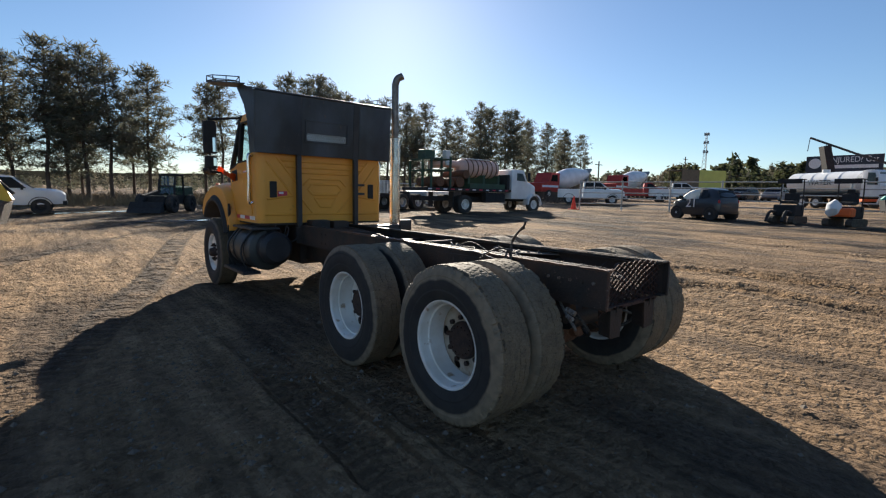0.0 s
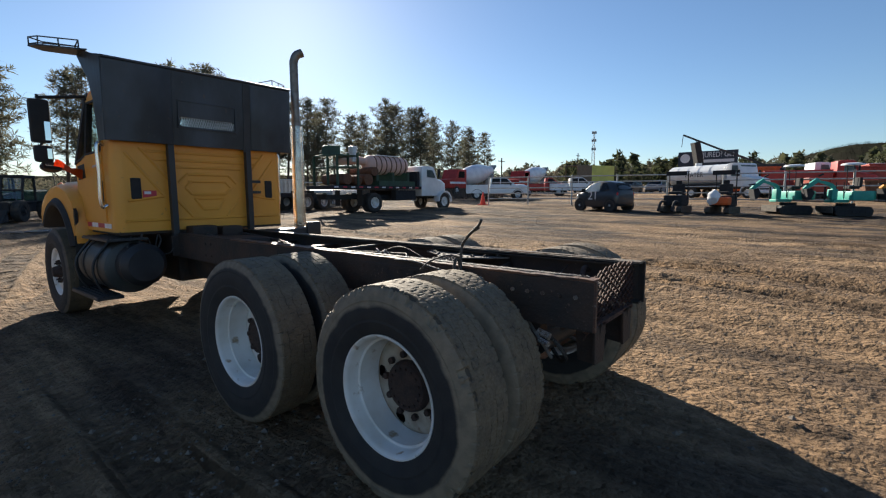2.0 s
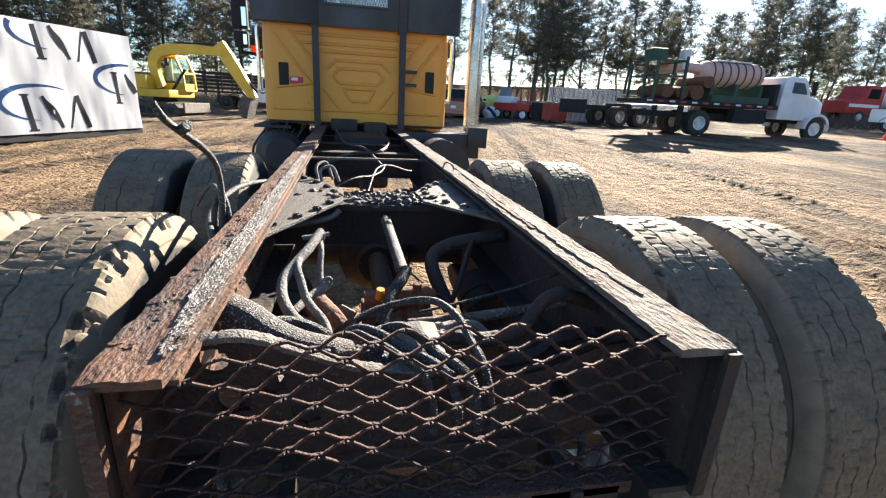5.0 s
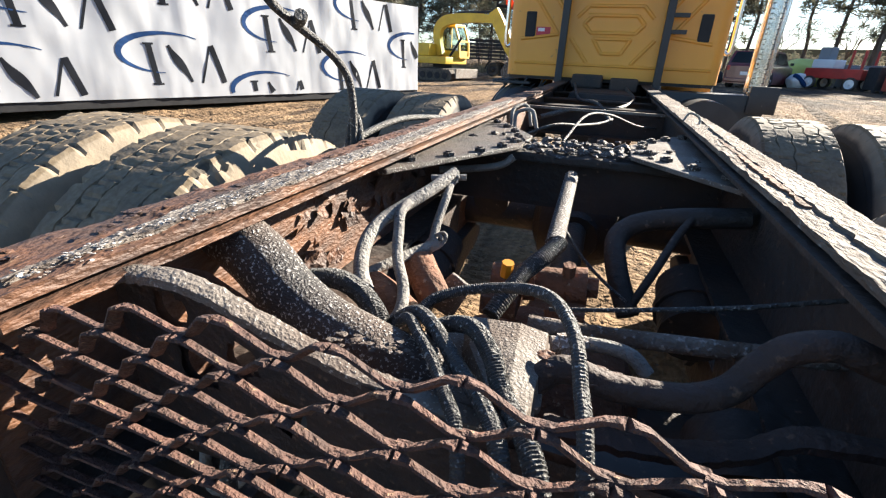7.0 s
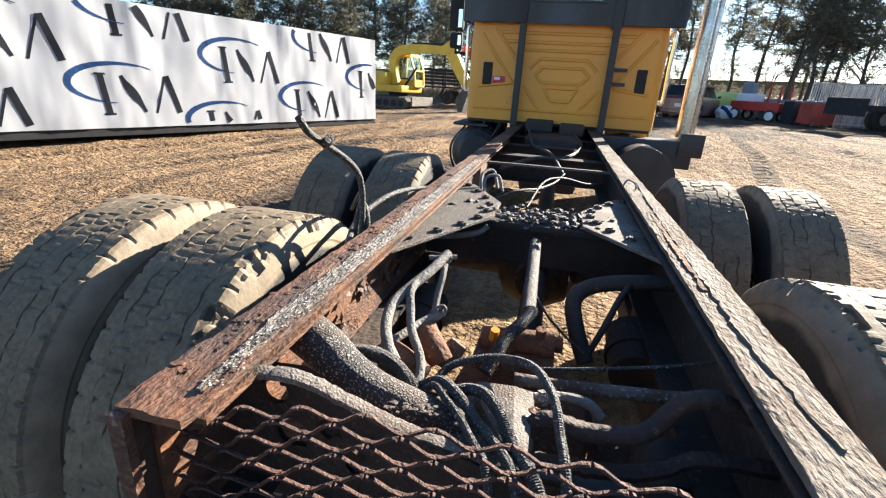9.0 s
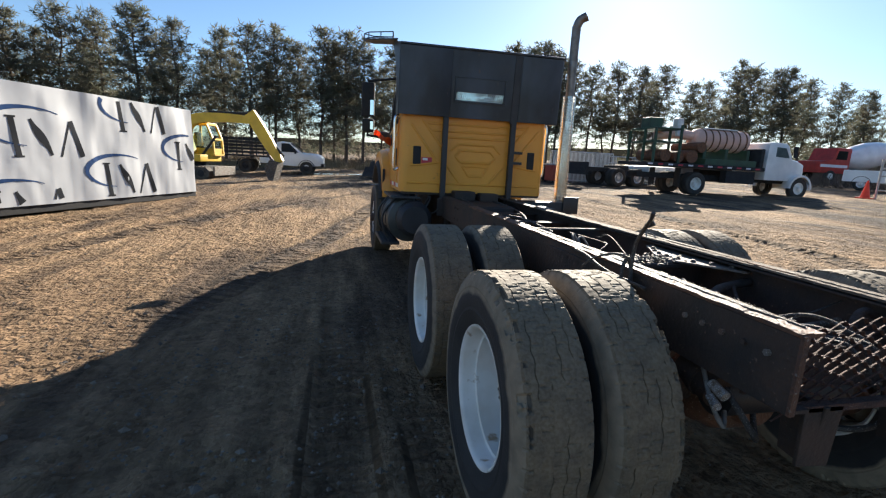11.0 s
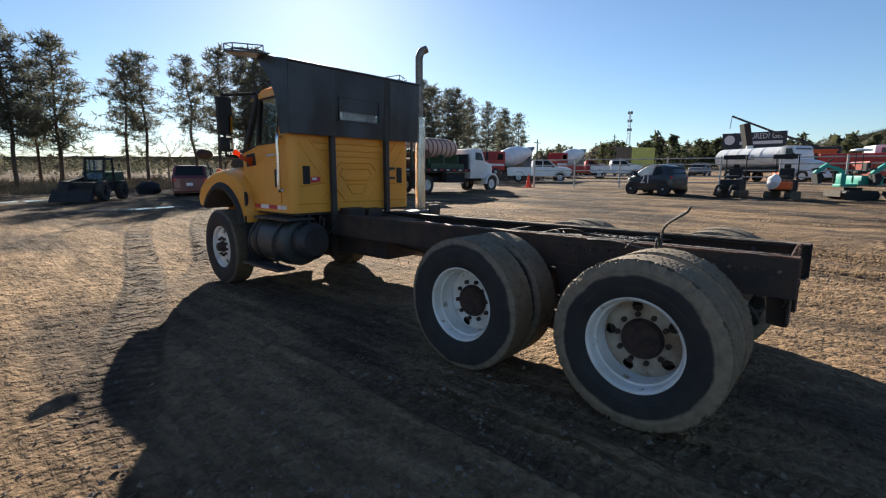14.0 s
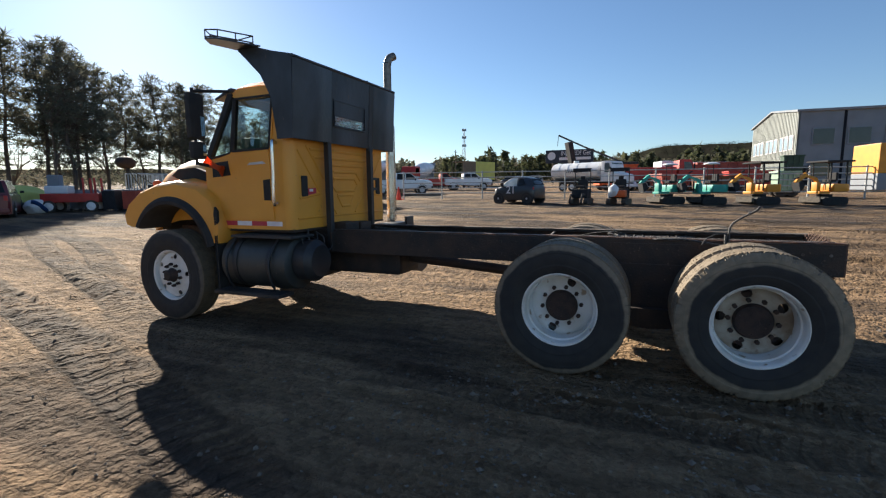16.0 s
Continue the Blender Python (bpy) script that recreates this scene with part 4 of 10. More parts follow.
def mesh_panel():
    """Expanded metal between the rails, diamonds of twisted strands, its upper edge cut through the openings."""
    bm = bm_new()
    lwd, swd = 0.08, 0.043
    x0, x1, z0, z1 = -0.455, 0.4, 0.765, 1.052
    rows = int((z1 - z0) / (swd / 2))
    cols = int((x1 - x0) / lwd)
    rr = random.Random(8)

    def lift(x):
        return -0.065 + 0.065 * float(smooth01((x + 0.46) / 0.33)) - 0.03 * float(smooth01((x - 0.1) / 0.3))
    for r in range(rows):
        za, zb = z1 - r * swd / 2, z1 - (r + 1) * swd / 2
        off = 0 if r % 2 == 0 else lwd / 2
        for c in range(-1, cols + 2):
            xc = x0 + c * lwd + off
            for sgn in (-1, 1):
                xe = xc + sgn * lwd / 2
                if min(xc, xe) < -0.43 or max(xc, xe) > 0.415:
                    continue
                lean = 0.0035
                knot = 0.009
                y = -0.64 + 0.006 * noise.noise(Vector((xc * 5, za * 5, 0)))
                p = [(xc, y - lean, za + lift(xc)), (xc + sgn * knot, y - lean, za - 0.001 + lift(xc + sgn * knot)), (xe - sgn * knot, y + lean, zb + 0.001 + lift(xe - sgn * knot)), (xe, y + lean, zb + lift(xe))]
                p = [Vector(q) for q in p]
                d = (p[-1] - p[0]).normalized()
                n1 = Vector((0, 0.85, -0.5))
                n1 = (n1 - d * n1.dot(d)).normalized()
                n2 = d.cross(n1)
                rings = []
                for k, q in enumerate(p):
                    w = (0.0068, 0.0056, 0.0056, 0.0068)[k] * rr.uniform(0.9, 1.1)
                    h = (0.0036, 0.0026, 0.0026, 0.0036)[k]
                    rings.append([bm.verts.new(q + n1 * (w * math.cos(t)) + n2 * (h * math.sin(t))) for t in (0.4, 1.57, 2.74, 3.54, 4.71, 5.88)])
                skin(bm, rings)
    return bm


part("mesh_panel", mesh_panel(), MESHRUST, truck, "rusty expanded metal panel closing the frame end", smooth=60)
bm = bm_new()
box(bm, -0.33, 0.33, -0.66, -0.625, 0.74, 0.765, 0.003)
part("mesh_sill", bm, MESHRUST, truck)

# curved flange of the rear cross member: high at the rail, sweeping down to the middle, and a thin one rising again
def sweep_strip(pts, half, thick, seed):
    """A flat strip along a line, its width running towards +y, edges uneven."""
    bm = bm_new()
    rows = []
    for i, c in enumerate(curve_points(pts, 8)):
        w = half * (1 + 0.25 * noise.noise(Vector((i * 0.4, seed, 0))))
        h = 0.003 * noise.noise(Vector((i * 0.7, seed, 4)))
        rows.append([bm.verts.new(c + Vector(q)) for q in ((0, -w, h - 0.004), (0, 0, h), (0, w, h - 0.001), (0, w, h - thick), (0, -w, h - thick - 0.004))])
    return skin(bm, rows)


part("rear_cross_member", sweep_strip([(-0.418, -0.555, 0.975), (-0.389, -0.557, 0.99), (-0.354, -0.553, 1.004), (-0.322, -0.55, 1.009), (-0.287, -0.545, 1.008), (-0.253, -0.537, 0.995),
      (-0.22, -0.53, 0.976), (-0.178, -0.52, 0.953), (-0.136, -0.51, 0.93), (-0.092, -0.5, 0.912), (-0.03, -0.495, 0.898), (0.06, -0.49, 0.89)], 0.0095, 0.009, 1.0),
     PLATE, truck, "salt crusted curved cross member flange", smooth=40)
# right half: rust, with its shade put into the darker colour too
part("rear_cross_member", sweep_strip([(0.06, -0.44, 0.862), (0.117, -0.43, 0.859), (0.172, -0.42, 0.855), (0.215, -0.41, 0.855), (0.259, -0.4, 0.866), (0.303, -0.39, 0.888), (0.415, -0.39, 0.9)], 0.013, 0.009, 5.0),
     HUB, truck, "rusty curved cross member flange, shade in its dark colour", smooth=40)


def rear_web():
    """Web under the flange, with lightening holes cut through it."""
    bm = bm_new()
    holes = [(-0.335, 0.945, 0.022), (-0.31, 0.875, 0.026), (-0.25, 0.9, 0.02), (-0.2, 0.84, 0.024), (0.26, 0.84, 0.024)]
    nx, nz, z0 = 84, 30, 0.74
    tops = [(-0.415, 0.965), (-0.354, 0.99), (-0.287, 0.995), (-0.22, 0.963), (-0.136, 0.917), (0.0, 0.884), (0.2, 0.882), (0.33, 0.93), (0.415, 0.94)]

    def top_at(x):
        for (xa, za), (xb, zb) in zip(tops, tops[1:]):
            if x <= xb:
                return za + (zb - za) * (x - xa) / (xb - xa)
        return tops[-1][1]
    grid, cell = [], 0.83 / nx
    for i in range(nx + 1):
        x = -0.415 + 0.83 * i / nx
        col = []
        for k in range(nz + 1):
            q = Vector((x, 0, z0 + (top_at(x) - z0) * k / nz))
            for hx, hz, hr in holes:
                d = Vector((q.x - hx, 0, q.z - hz))
                if abs(d.length - hr) < cell * 0.55 and d.length > 1e-6:
                    q = Vector((hx, 0, hz)) + d.normalized() * hr
            col.append(q)
        grid.append(col)
    for y in (-0.5, -0.51):
        vs = [[bm.verts.new((q.x, y - 0.03 * max(0.0, -q.x), q.z)) for q in col] for col in grid]
        for i in range(nx):
            for k in range(nz):
                c = (grid[i][k] + grid[i + 1][k + 1]) / 2
                if any(math.hypot(c.x - hx, c.z - hz) < hr for hx, hz, hr in holes):
                    continue
                bm.faces.new((vs[i][k], vs[i + 1][k], vs[i + 1][k + 1], vs[i][k + 1]))
    return bm


part("cross_member_web", rear_web(), HUB, truck)

# bent torque tube across the frame
bm = bm_new()
tube(bm, [(-0.415, -0.36, 0.975), (-0.365, -0.375, 0.962), (-0.318, -0.39, 0.946), (-0.275, -0.402, 0.918), (-0.222, -0.412, 0.895), (-0.165, -0.418, 0.882), (-0.1, -0.42, 0.866), (-0.02, -0.42, 0.845)], 0.0415, 24, 8, r_end=0.036)
part("cross_tube", bm, GRIME, truck, "thick bent steel tube crusted with salt", smooth=60)
# right tube: rusty, and darkened in colour for the shade it lies in
bm = bm_new()
tube(bm, [(0.02, -0.42, 0.846), (0.064, -0.4, 0.9), (0.121, -0.39, 0.888), (0.167, -0.385, 0.887), (0.205, -0.38, 0.892), (0.235, -0.37, 0.905), (0.257, -0.36, 0.933), (0.279, -0.355, 0.956), (0.315, -0.35, 0.966), (0.344, -0.35, 0.958), (0.42, -0.34, 0.93)], 0.0155, 18, 8)
part("cross_tube", bm, HUB, truck, "rusty bent steel tube, shade in its dark colour", smooth=60)


def crust(pts, n, r, seed, spread_, flat=0.4):
    """Scabs of flaking rust and salt along a line."""
    bm = bm_new()
    rr = random.Random(seed)
    line = curve_points(pts, 10)
    for k in range(n):
        c = rr.choice(line) + Vector((rr.gauss(0, spread_), rr.gauss(0, spread_), rr.uniform(-0.002, 0.004)))
        blob(bm, c, rr.uniform(0.4, 1.0) * r, seed + k, (1.4, 1.1, flat), 1, 0.7)
    return bm


tagged(part("rust_crust", crust([(0.264, -0.36, 0.953), (0.277, -0.352, 0.964), (0.295, -0.35, 0.97), (0.317, -0.35, 0.973), (0.336, -0.35, 0.963)], 60, 0.003, 40, 0.005, 0.3), SALT, truck, "white salt crust on the tube bend"), kind="stuff")
tagged(part("rust_crust", crust([(-0.165, -0.46, 0.915), (-0.14, -0.455, 0.917), (-0.115, -0.45, 0.912), (-0.1, -0.44, 0.905)], 46, 0.0045, 60, 0.008, 0.2), PLATE, truck, "pale flaking crust on the tube clamp"), kind="stuff")
tagged(part("rust_crust", crust([(0.057, -0.4, 0.909), (0.085, -0.395, 0.902), (0.114, -0.39, 0.898), (0.138, -0.385, 0.893)], 46, 0.006, 90, 0.007, 0.25), RUST, truck, "flaking rust scabs on the cross tube"), kind="stuff")
tagged(part("rust_crust", crust([(-0.405, -0.6, 0.99), (-0.405, -0.3, 0.99), (-0.405, 0.0, 0.99), (-0.405, 0.4, 0.99)], 70, 0.009, 120, 0.008), RUST, truck, "curling rust scabs under the rail flange"), kind="stuff")


def flake_sheet(pts, thick, seed, lift=0.0):
    """A thin delaminated layer on a flange: rows (y, xa, xb), ragged along both edges."""
    bm = bm_new()
    rows = []
    n = int((pts[-1][0] - pts[0][0]) / 0.012)
    for k in range(n + 1):
        y = pts[0][0] + (pts[-1][0] - pts[0][0]) * k / n
        xa = float(np.interp(y, [p[0] for p in pts], [p[1] for p in pts])) + 0.006 * noise.noise(Vector((y * 17, seed, 0))) + 0.007 * noise.noise(Vector((y * 73, seed, 3)))
        xb = float(np.interp(y, [p[0] for p in pts], [p[2] for p in pts])) + 0.006 * noise.noise(Vector((y * 27, seed, 9)))
        h = [0.0012 * noise.noise(Vector((y * 40, seed, q))) for q in range(4)]
        z = RAIL_TOP + 0.0035
        xs = [xa + (xb - xa) * q / 3 for q in range(4)]
        top = [bm.verts.new((x, y, z + thick + g + (lift if q == 0 else 0))) for q, (x, g) in enumerate(zip(xs, h))]
        low = [bm.verts.new((x, y, z - 0.004)) for x in (xs[3], xs[0])]
        rows.append(top + low)
    return skin(bm, rows)


part("salt_band", flake_sheet([(-0.64, -0.36, -0.357), (-0.54, -0.37, -0.35), (-0.4, -0.381, -0.346), (0.1, -0.378, -0.341), (0.7, -0.38, -0.345), (1.4, -0.375, -0.35)], 0.002, 3.0), RAILSALT, truck, "grey salt crust along the inner flange edge", smooth=40)
part("rust_layer", flake_sheet([(-0.5, 0.395, 0.402), (-0.3, 0.374, 0.421), (0.1, 0.372, 0.427), (0.45, 0.378, 0.425), (0.9, 0.39, 0.427), (1.2, 0.404, 0.426)], 0.001, 8.0, 0.0005), RAILDUST, truck, "delaminated rust layer with a ragged dark edge", smooth=30)
part("rust_layer", flake_sheet([(-0.05, 0.362, 0.368), (0.2, 0.358, 0.372), (0.5, 0.362, 0.371), (0.62, 0.366, 0.37)], 0.001, 12.0), BROWN, truck, "bare brown rust beside the layer", smooth=30)
tagged(part("rust_crust", crust([(-0.352, -0.62, 1.03), (-0.35, -0.3, 1.03), (-0.352, 0.1, 1.03), (-0.35, 0.6, 1.03)], 520, 0.0022, 300, 0.008, 0.35), SALT, truck, "white salt grains along the rail edge"), kind="stuff")
tagged(part("rust_crust", crust([(-0.408, -0.6, 1.026), (-0.4, -0.2, 1.026), (-0.405, 0.3, 1.026), (-0.4, 0.9, 1.026)], 150, 0.007, 700, 0.01, 0.14), RAILRUST, truck, "dark rust scabs on the rail flange"), kind="stuff")
bm = bm_new()
prism(bm, [(-0.125, -0.375), (-0.06, -0.318), (0.05, -0.318), (0.056, -0.44), (0.02, -0.462), (-0.05, -0.468), (-0.118, -0.45)], "z", 0.868, 0.88, 0.004)
part("shelf_plate", bm, PLATE, truck, "salt speckled shelf plate")
bm = bm_new()
skin(bm, [[bm.verts.new(q) for q in row] for row in (
    ((-0.06, -0.325, 0.882), (-0.05, -0.33, 0.9), (0.012, -0.33, 0.905), (0.046, -0.326, 0.897), (0.05, -0.326, 0.872)),
    ((-0.045, -0.39, 0.882), (-0.036, -0.395, 0.902), (0.018, -0.4, 0.908), (0.048, -0.4, 0.899), (0.052, -0.4, 0.872)),
    ((0.0, -0.458, 0.882), (0.006, -0.464, 0.9), (0.026, -0.472, 0.904), (0.046, -0.48, 0.898), (0.05, -0.48, 0.872)))])
part("centre_bracket", bm, PLATE, truck, "salt speckled grey bracket plate")
# white shine of the chrome fitting is put into a pale colour
bm = bm_new()
cyl(bm, (0.05, -0.3, 0.866), (0.094, -0.285, 0.868), 0.011, seg=8)
cyl(bm, (0.06, -0.297, 0.866), (0.07, -0.293, 0.867), 0.015, seg=6)
part("hose_fitting", bm, SALT, truck, "hose fitting, highlights in its pale colour")

# gusset plates and bolted cross member between the axles
for side in (-1, 1):
    bm = bm_new()
    prism(bm, [(side * 0.405, 0.05 if side < 0 else 0.27), (side * 0.36, 0.05 if side < 0 else 0.25), (side * 0.15, 0.52), (side * 0.15, 0.72), (side * 0.3, 1.0), (side * 0.405, 1.06)], "z", 0.965, 0.977, 0.003)
    g = part("gusset_plate", bm, PLATE if side > 0 else GRIME, truck, "dusty triangular gusset plate with bolts")
    for k in range(9):
        t = k / 8
        p = Vector((side * (0.35 - 0.17 * math.sin(t * 3.0)), (0.16 if side < 0 else 0.34) + (0.8 if side < 0 else 0.62) * t, 0.977))
        bm = bm_new()
        cyl(bm, p, p + Vector((0, 0, 0.010)), 0.016, seg=6)
        cyl(bm, p + Vector((0, 0, 0.010)), p + Vector((0, 0, 0.014)), 0.009, seg=8)
        part("bolt", bm, GRIME, g)
bm = bm_new()
box(bm, -0.41, 0.41, 0.53, 0.7, 0.93, 0.955, 0.006)
box(bm, -0.41, 0.41, 0.6, 0.62, 0.78, 0.93)
part("centre_cross_member", bm, FRAME, truck)
bm = bm_new()
rr = random.Random(21)
for k in range(150):
    x = rr.gauss(0.02, 0.14)
    blob(bm, (x, 0.6 + rr.gauss(0, 0.05), 0.962 + rr.uniform(0, 0.02)), rr.choice((rr.uniform(0.004, 0.01), rr.uniform(0.008, 0.018))), k, (1.2, 1, 0.6), 1, 0.9)
tagged(part("dirt_clumps", bm, GRIME, truck, "clumps of dried dirt on the cross member"), kind="stuff")
for y, z in ((1.62, 0.99), (2.35, 0.88), (3.1, 0.87), (3.75, 0.88)):
    bm = bm_new()
    if y < 2:
        bar(bm, (-0.41, y - 0.02, z), (0.41, y + 0.02, z), 0.022, 0.012)
    else:
        box(bm, -0.42, 0.42, y - 0.06, y + 0.06, z - 0.11, z - 0.1)
        box(bm, -0.42, 0.42, y - 0.005, y + 0.005, z - 0.1, z + 0.06)
        box(bm, -0.42, 0.42, y - 0.06, y + 0.06, z + 0.06, z + 0.07)
    part("cross_bar" if y < 2 else "cross_member", bm, PLATE if y < 2 else FRAME, truck)

def hose(pts, r, material, name="air_hose", ribbed=0.0, steps=10, seg=10, label="", flat=1.0):
    bm = bm_new()
    tube(bm, pts, r, seg, steps, ribbed, flat=flat)
    return part(name, bm, material, truck, label, smooth=None if ribbed else 60)


# axles with differentials, drums, drive shafts
for n, y in enumerate(AXLES):
    bm = bm_new()
    cyl(bm, (-0.6, y, 0.505), (0.6, y, 0.505), 0.075, seg=20)
    ax = part("rear_axle", bm, FRAME, truck, "greasy drive axle housing", smooth=40)
    bm = bm_new()
    rings = []
    for a, r in ((-0.2, 0.08), (-0.16, 0.17), (-0.06, 0.215), (0.06, 0.215), (0.16, 0.17), (0.2, 0.08)):
        rings.append(ring(bm, Vector((0.02 + a, y, 0.505)), Vector((0, 1, 0)), Vector((0, 0, 1)), r, 20))
    skin(bm, rings)
    cyl(bm, (0.02, y, 0.53), (0.02, y + 0.36, 0.56), 0.13, 0.07, 18)
    cyl(bm, (0.02, y, 0.5), (0.02, y - 0.23, 0.5), 0.17, 0.1, 18)
    part("differential", bm, BROWN if n == 0 else FRAME, ax, smooth=40)
    for side in (-1, 1):
        bm = bm_new()
        cyl(bm, (side * 0.52, y, 0.505), (side * 0.7, y, 0.505), 0.21, seg=28)
        part("brake_drum", bm, BROWN, ax, "brown rusted brake drum", smooth=40)
        for dy in (0.17, -0.36):
            bm = bm_new()
            cyl(bm, (side * 0.33, y + dy, 0.66), (side * 0.33, y + dy + 0.17, 0.7), 0.075, seg=18)
            cyl(bm, (side * 0.33, y + dy + 0.07, 0.675), (side * 0.33, y + dy + 0.095, 0.682), 0.083, seg=18)
            part("brake_chamber", bm, FRAME, ax, smooth=40)
bm = bm_new()
cyl(bm, (0.02, 0.36, 0.56), (0.02, 1.1, 0.53), 0.05, seg=14)
cyl(bm, (0.02, 1.7, 0.56), (0.02, 3.9, 0.72), 0.055, seg=14)
part("drive_shaft", bm, FRAME, truck, smooth=40)
# torque rod up to the cross member
bm = bm_new()
cyl(bm, (0.004, 0.47, 0.913), (0.014, 0.0, 0.888), 0.0185, 0.0175, 16)
part("torque_rod", bm, GRIME, truck, "dusty grey torque rod", smooth=40)
bm = bm_new()
cyl(bm, (-0.09, -0.03, 0.813), (0.07, -0.02, 0.822), 0.03, seg=16)
cyl(bm, (0.05, -0.021, 0.82), (0.085, -0.019, 0.823), 0.036, seg=14)
cyl(bm, (-0.03, -0.03, 0.816), (-0.008, -0.028, 0.818), 0.036, seg=14)
cyl(bm, (0.085, -0.019, 0.823), (0.105, -0.018, 0.824), 0.02, seg=6)
cyl(bm, (0.05, -0.04, 0.85), (0.05, -0.045, 0.872), 0.012, seg=6)
box(bm, -0.1, -0.03, -0.09, 0.03, 0.76, 0.8, 0.006)
box(bm, 0.02, 0.09, -0.09, 0.03, 0.755, 0.8, 0.006)
part("rod_end", bm, BROWN, truck, "rusty torque rod end with bolts", smooth=40)
bm = bm_new()
cyl(bm, (-0.055, -0.09, 0.85), (-0.052, -0.095, 0.878), 0.011, seg=8)
cyl(bm, (-0.045, -0.095, 0.84), (-0.03, -0.1, 0.868), 0.006, seg=8)
part("valve_cap", bm, MINIYEL, truck, "small yellow valve cap")
bm = bm_new()
prism(bm, [(-0.205, 0.772), (-0.15, 0.842), (-0.112, 0.818), (-0.148, 0.745)], "y", -0.106, -0.098, 0.002)
part("support_plate", bm, PLATE, truck, "dusty grey support plate")
# zip ties round the bundle of hoses
for c in ((-0.198, -0.083, 0.884), (-0.19, -0.08, 0.889), (-0.212, 0.045, 0.972)):
    bm = bm_new()
    tube(bm, [Vector(c) + Vector((0.016 * math.cos(t), 0.012 * math.sin(t), 0.014 * math.sin(t + 0.6))) for t in np.linspace(0, 6.2, 10)], 0.0032, 6, 3)
    part("zip_tie", bm, GREYHOSE, truck, smooth=60)
bm = bm_new()
cyl(bm, (-0.255, 0.05, 0.972), (-0.185, 0.07, 0.977), 0.007, seg=8)
cyl(bm, (-0.22, 0.058, 0.974), (-0.2, 0.064, 0.976), 0.012, seg=6)
part("hose_tee", bm, GREYHOSE, truck, smooth=40)


def torn_flakes():
    """Scales of rust peeling off the inner face of the rail."""
    bm = bm_new()
    rr = random.Random(77)
    for k in range(60):
        y, z, s_ = rr.uniform(-0.2, 0.42), rr.uniform(0.82, 0.985), rr.uniform(0.008, 0.026)
        x = -0.407 + rr.uniform(0, 0.004)
        n = rr.randint(5, 7)
        lift = rr.uniform(0.003, 0.018)
        ph = rr.uniform(0, 6)
        vs = []
        for i in range(n):
            t = 2 * math.pi * i / n + rr.uniform(-0.3, 0.3)
            vs.append(bm.verts.new((x + lift * max(0.0, math.cos(t - ph)), y + s_ * rr.uniform(0.6, 1.2) * math.cos(t), z + 0.8 * s_ * rr.uniform(0.6, 1.2) * math.sin(t))))
        mid = bm.verts.new((x + 0.002, y, z))
        for i in range(n):
            bm.faces.new((vs[i], vs[(i + 1) % n], mid))
    return bm


tagged(part("peeling_rust", torn_flakes(), RUST, truck, "torn scales of rust on the rail's inner face"), kind="stuff")
for side in (-1, 1):
    hose([(side * 0.33, -0.38, 0.68), (side * 0.36, -0.46, 0.66), (side * 0.3, -0.5, 0.56), (side * 0.2, -0.42, 0.5), (side * 0.1, -0.3, 0.56)], 0.012, HOSE, "brake_hose", 0, 8, 8, "black brake hose hanging under the frame")
    hose([(side * 0.38, -0.3, 0.76), (side * 0.43, -0.42, 0.66), (side * 0.4, -0.46, 0.58), (side * 0.34, -0.4, 0.6)], 0.009, GREYHOSE, "brake_hose", 0, 8, 8)
    # pale colour carries the white highlights on these fittings
    bm = bm_new()
    cyl(bm, (side * 0.4, -0.45, 0.69), (side * 0.4, -0.38, 0.71), 0.02, seg=8)
    cyl(bm, (side * 0.44, -0.46, 0.66), (side * 0.42, -0.4, 0.67), 0.016, seg=8)
    part("hose_fitting", bm, SALT, truck, "hose fitting, highlights in its pale colour")
# walking beams and hangers
for side in (-1, 1):
    bm = bm_new()
    prism(bm, [(-0.1, 0.36), (0.0, 0.30), (0.67, 0.24), (1.345, 0.30), (1.45, 0.36), (1.345, 0.42), (0.67, 0.42), (0.0, 0.42)], "x", side * 0.47, side * 0.55, 0.012)
    part("walking_beam", bm, FRAME, truck)
    bm = bm_new()
    prism(bm, [(0.42, 0.8), (0.5, 0.42), (0.58, 0.33), (0.76, 0.33), (0.84, 0.42), (0.92, 0.8)], "x", side * 0.432, side * 0.455, 0.004)
    prism(bm, [(0.36, 0.98), (0.36, 0.78), (0.98, 0.78), (0.98, 0.98)], "x", side * 0.432, side * 0.444, 0.003)
    part("suspension_hanger", bm, FRAME, truck)
    for y in AXLES:
        bm = bm_new()
        prism(bm, [(y - 0.16, 0.765), (y - 0.07, 0.58), (y + 0.07, 0.58), (y + 0.16, 0.765)], "x", side * 0.36, side * 0.39, 0.004)
        part("axle_bracket", bm, FRAME, truck)
# tow plates under the rear end
for side in (-1, 1):
    bm = bm_new()
    prism(bm, [(-0.67, 0.762), (-0.52, 0.762), (-0.54, 0.54), (-0.64, 0.53)], "x", side * 0.22, side * 0.24, 0.004)
    prism(bm, [(side * 0.15, 0.76), (side * 0.31, 0.76), (side * 0.30, 0.55), (side * 0.17, 0.54)], "y", -0.66, -0.645, 0.003)
    part("tow_plate", bm, FRAME, truck, "grey steel plate hanging under the frame end")
# air tanks hanging under the frame end
bm = bm_new()
cyl(bm, (-0.3, -0.3, 0.62), (0.3, -0.3, 0.62), 0.09, seg=20)
part("air_tank", bm, BLACK, truck, smooth=40)

# hoses


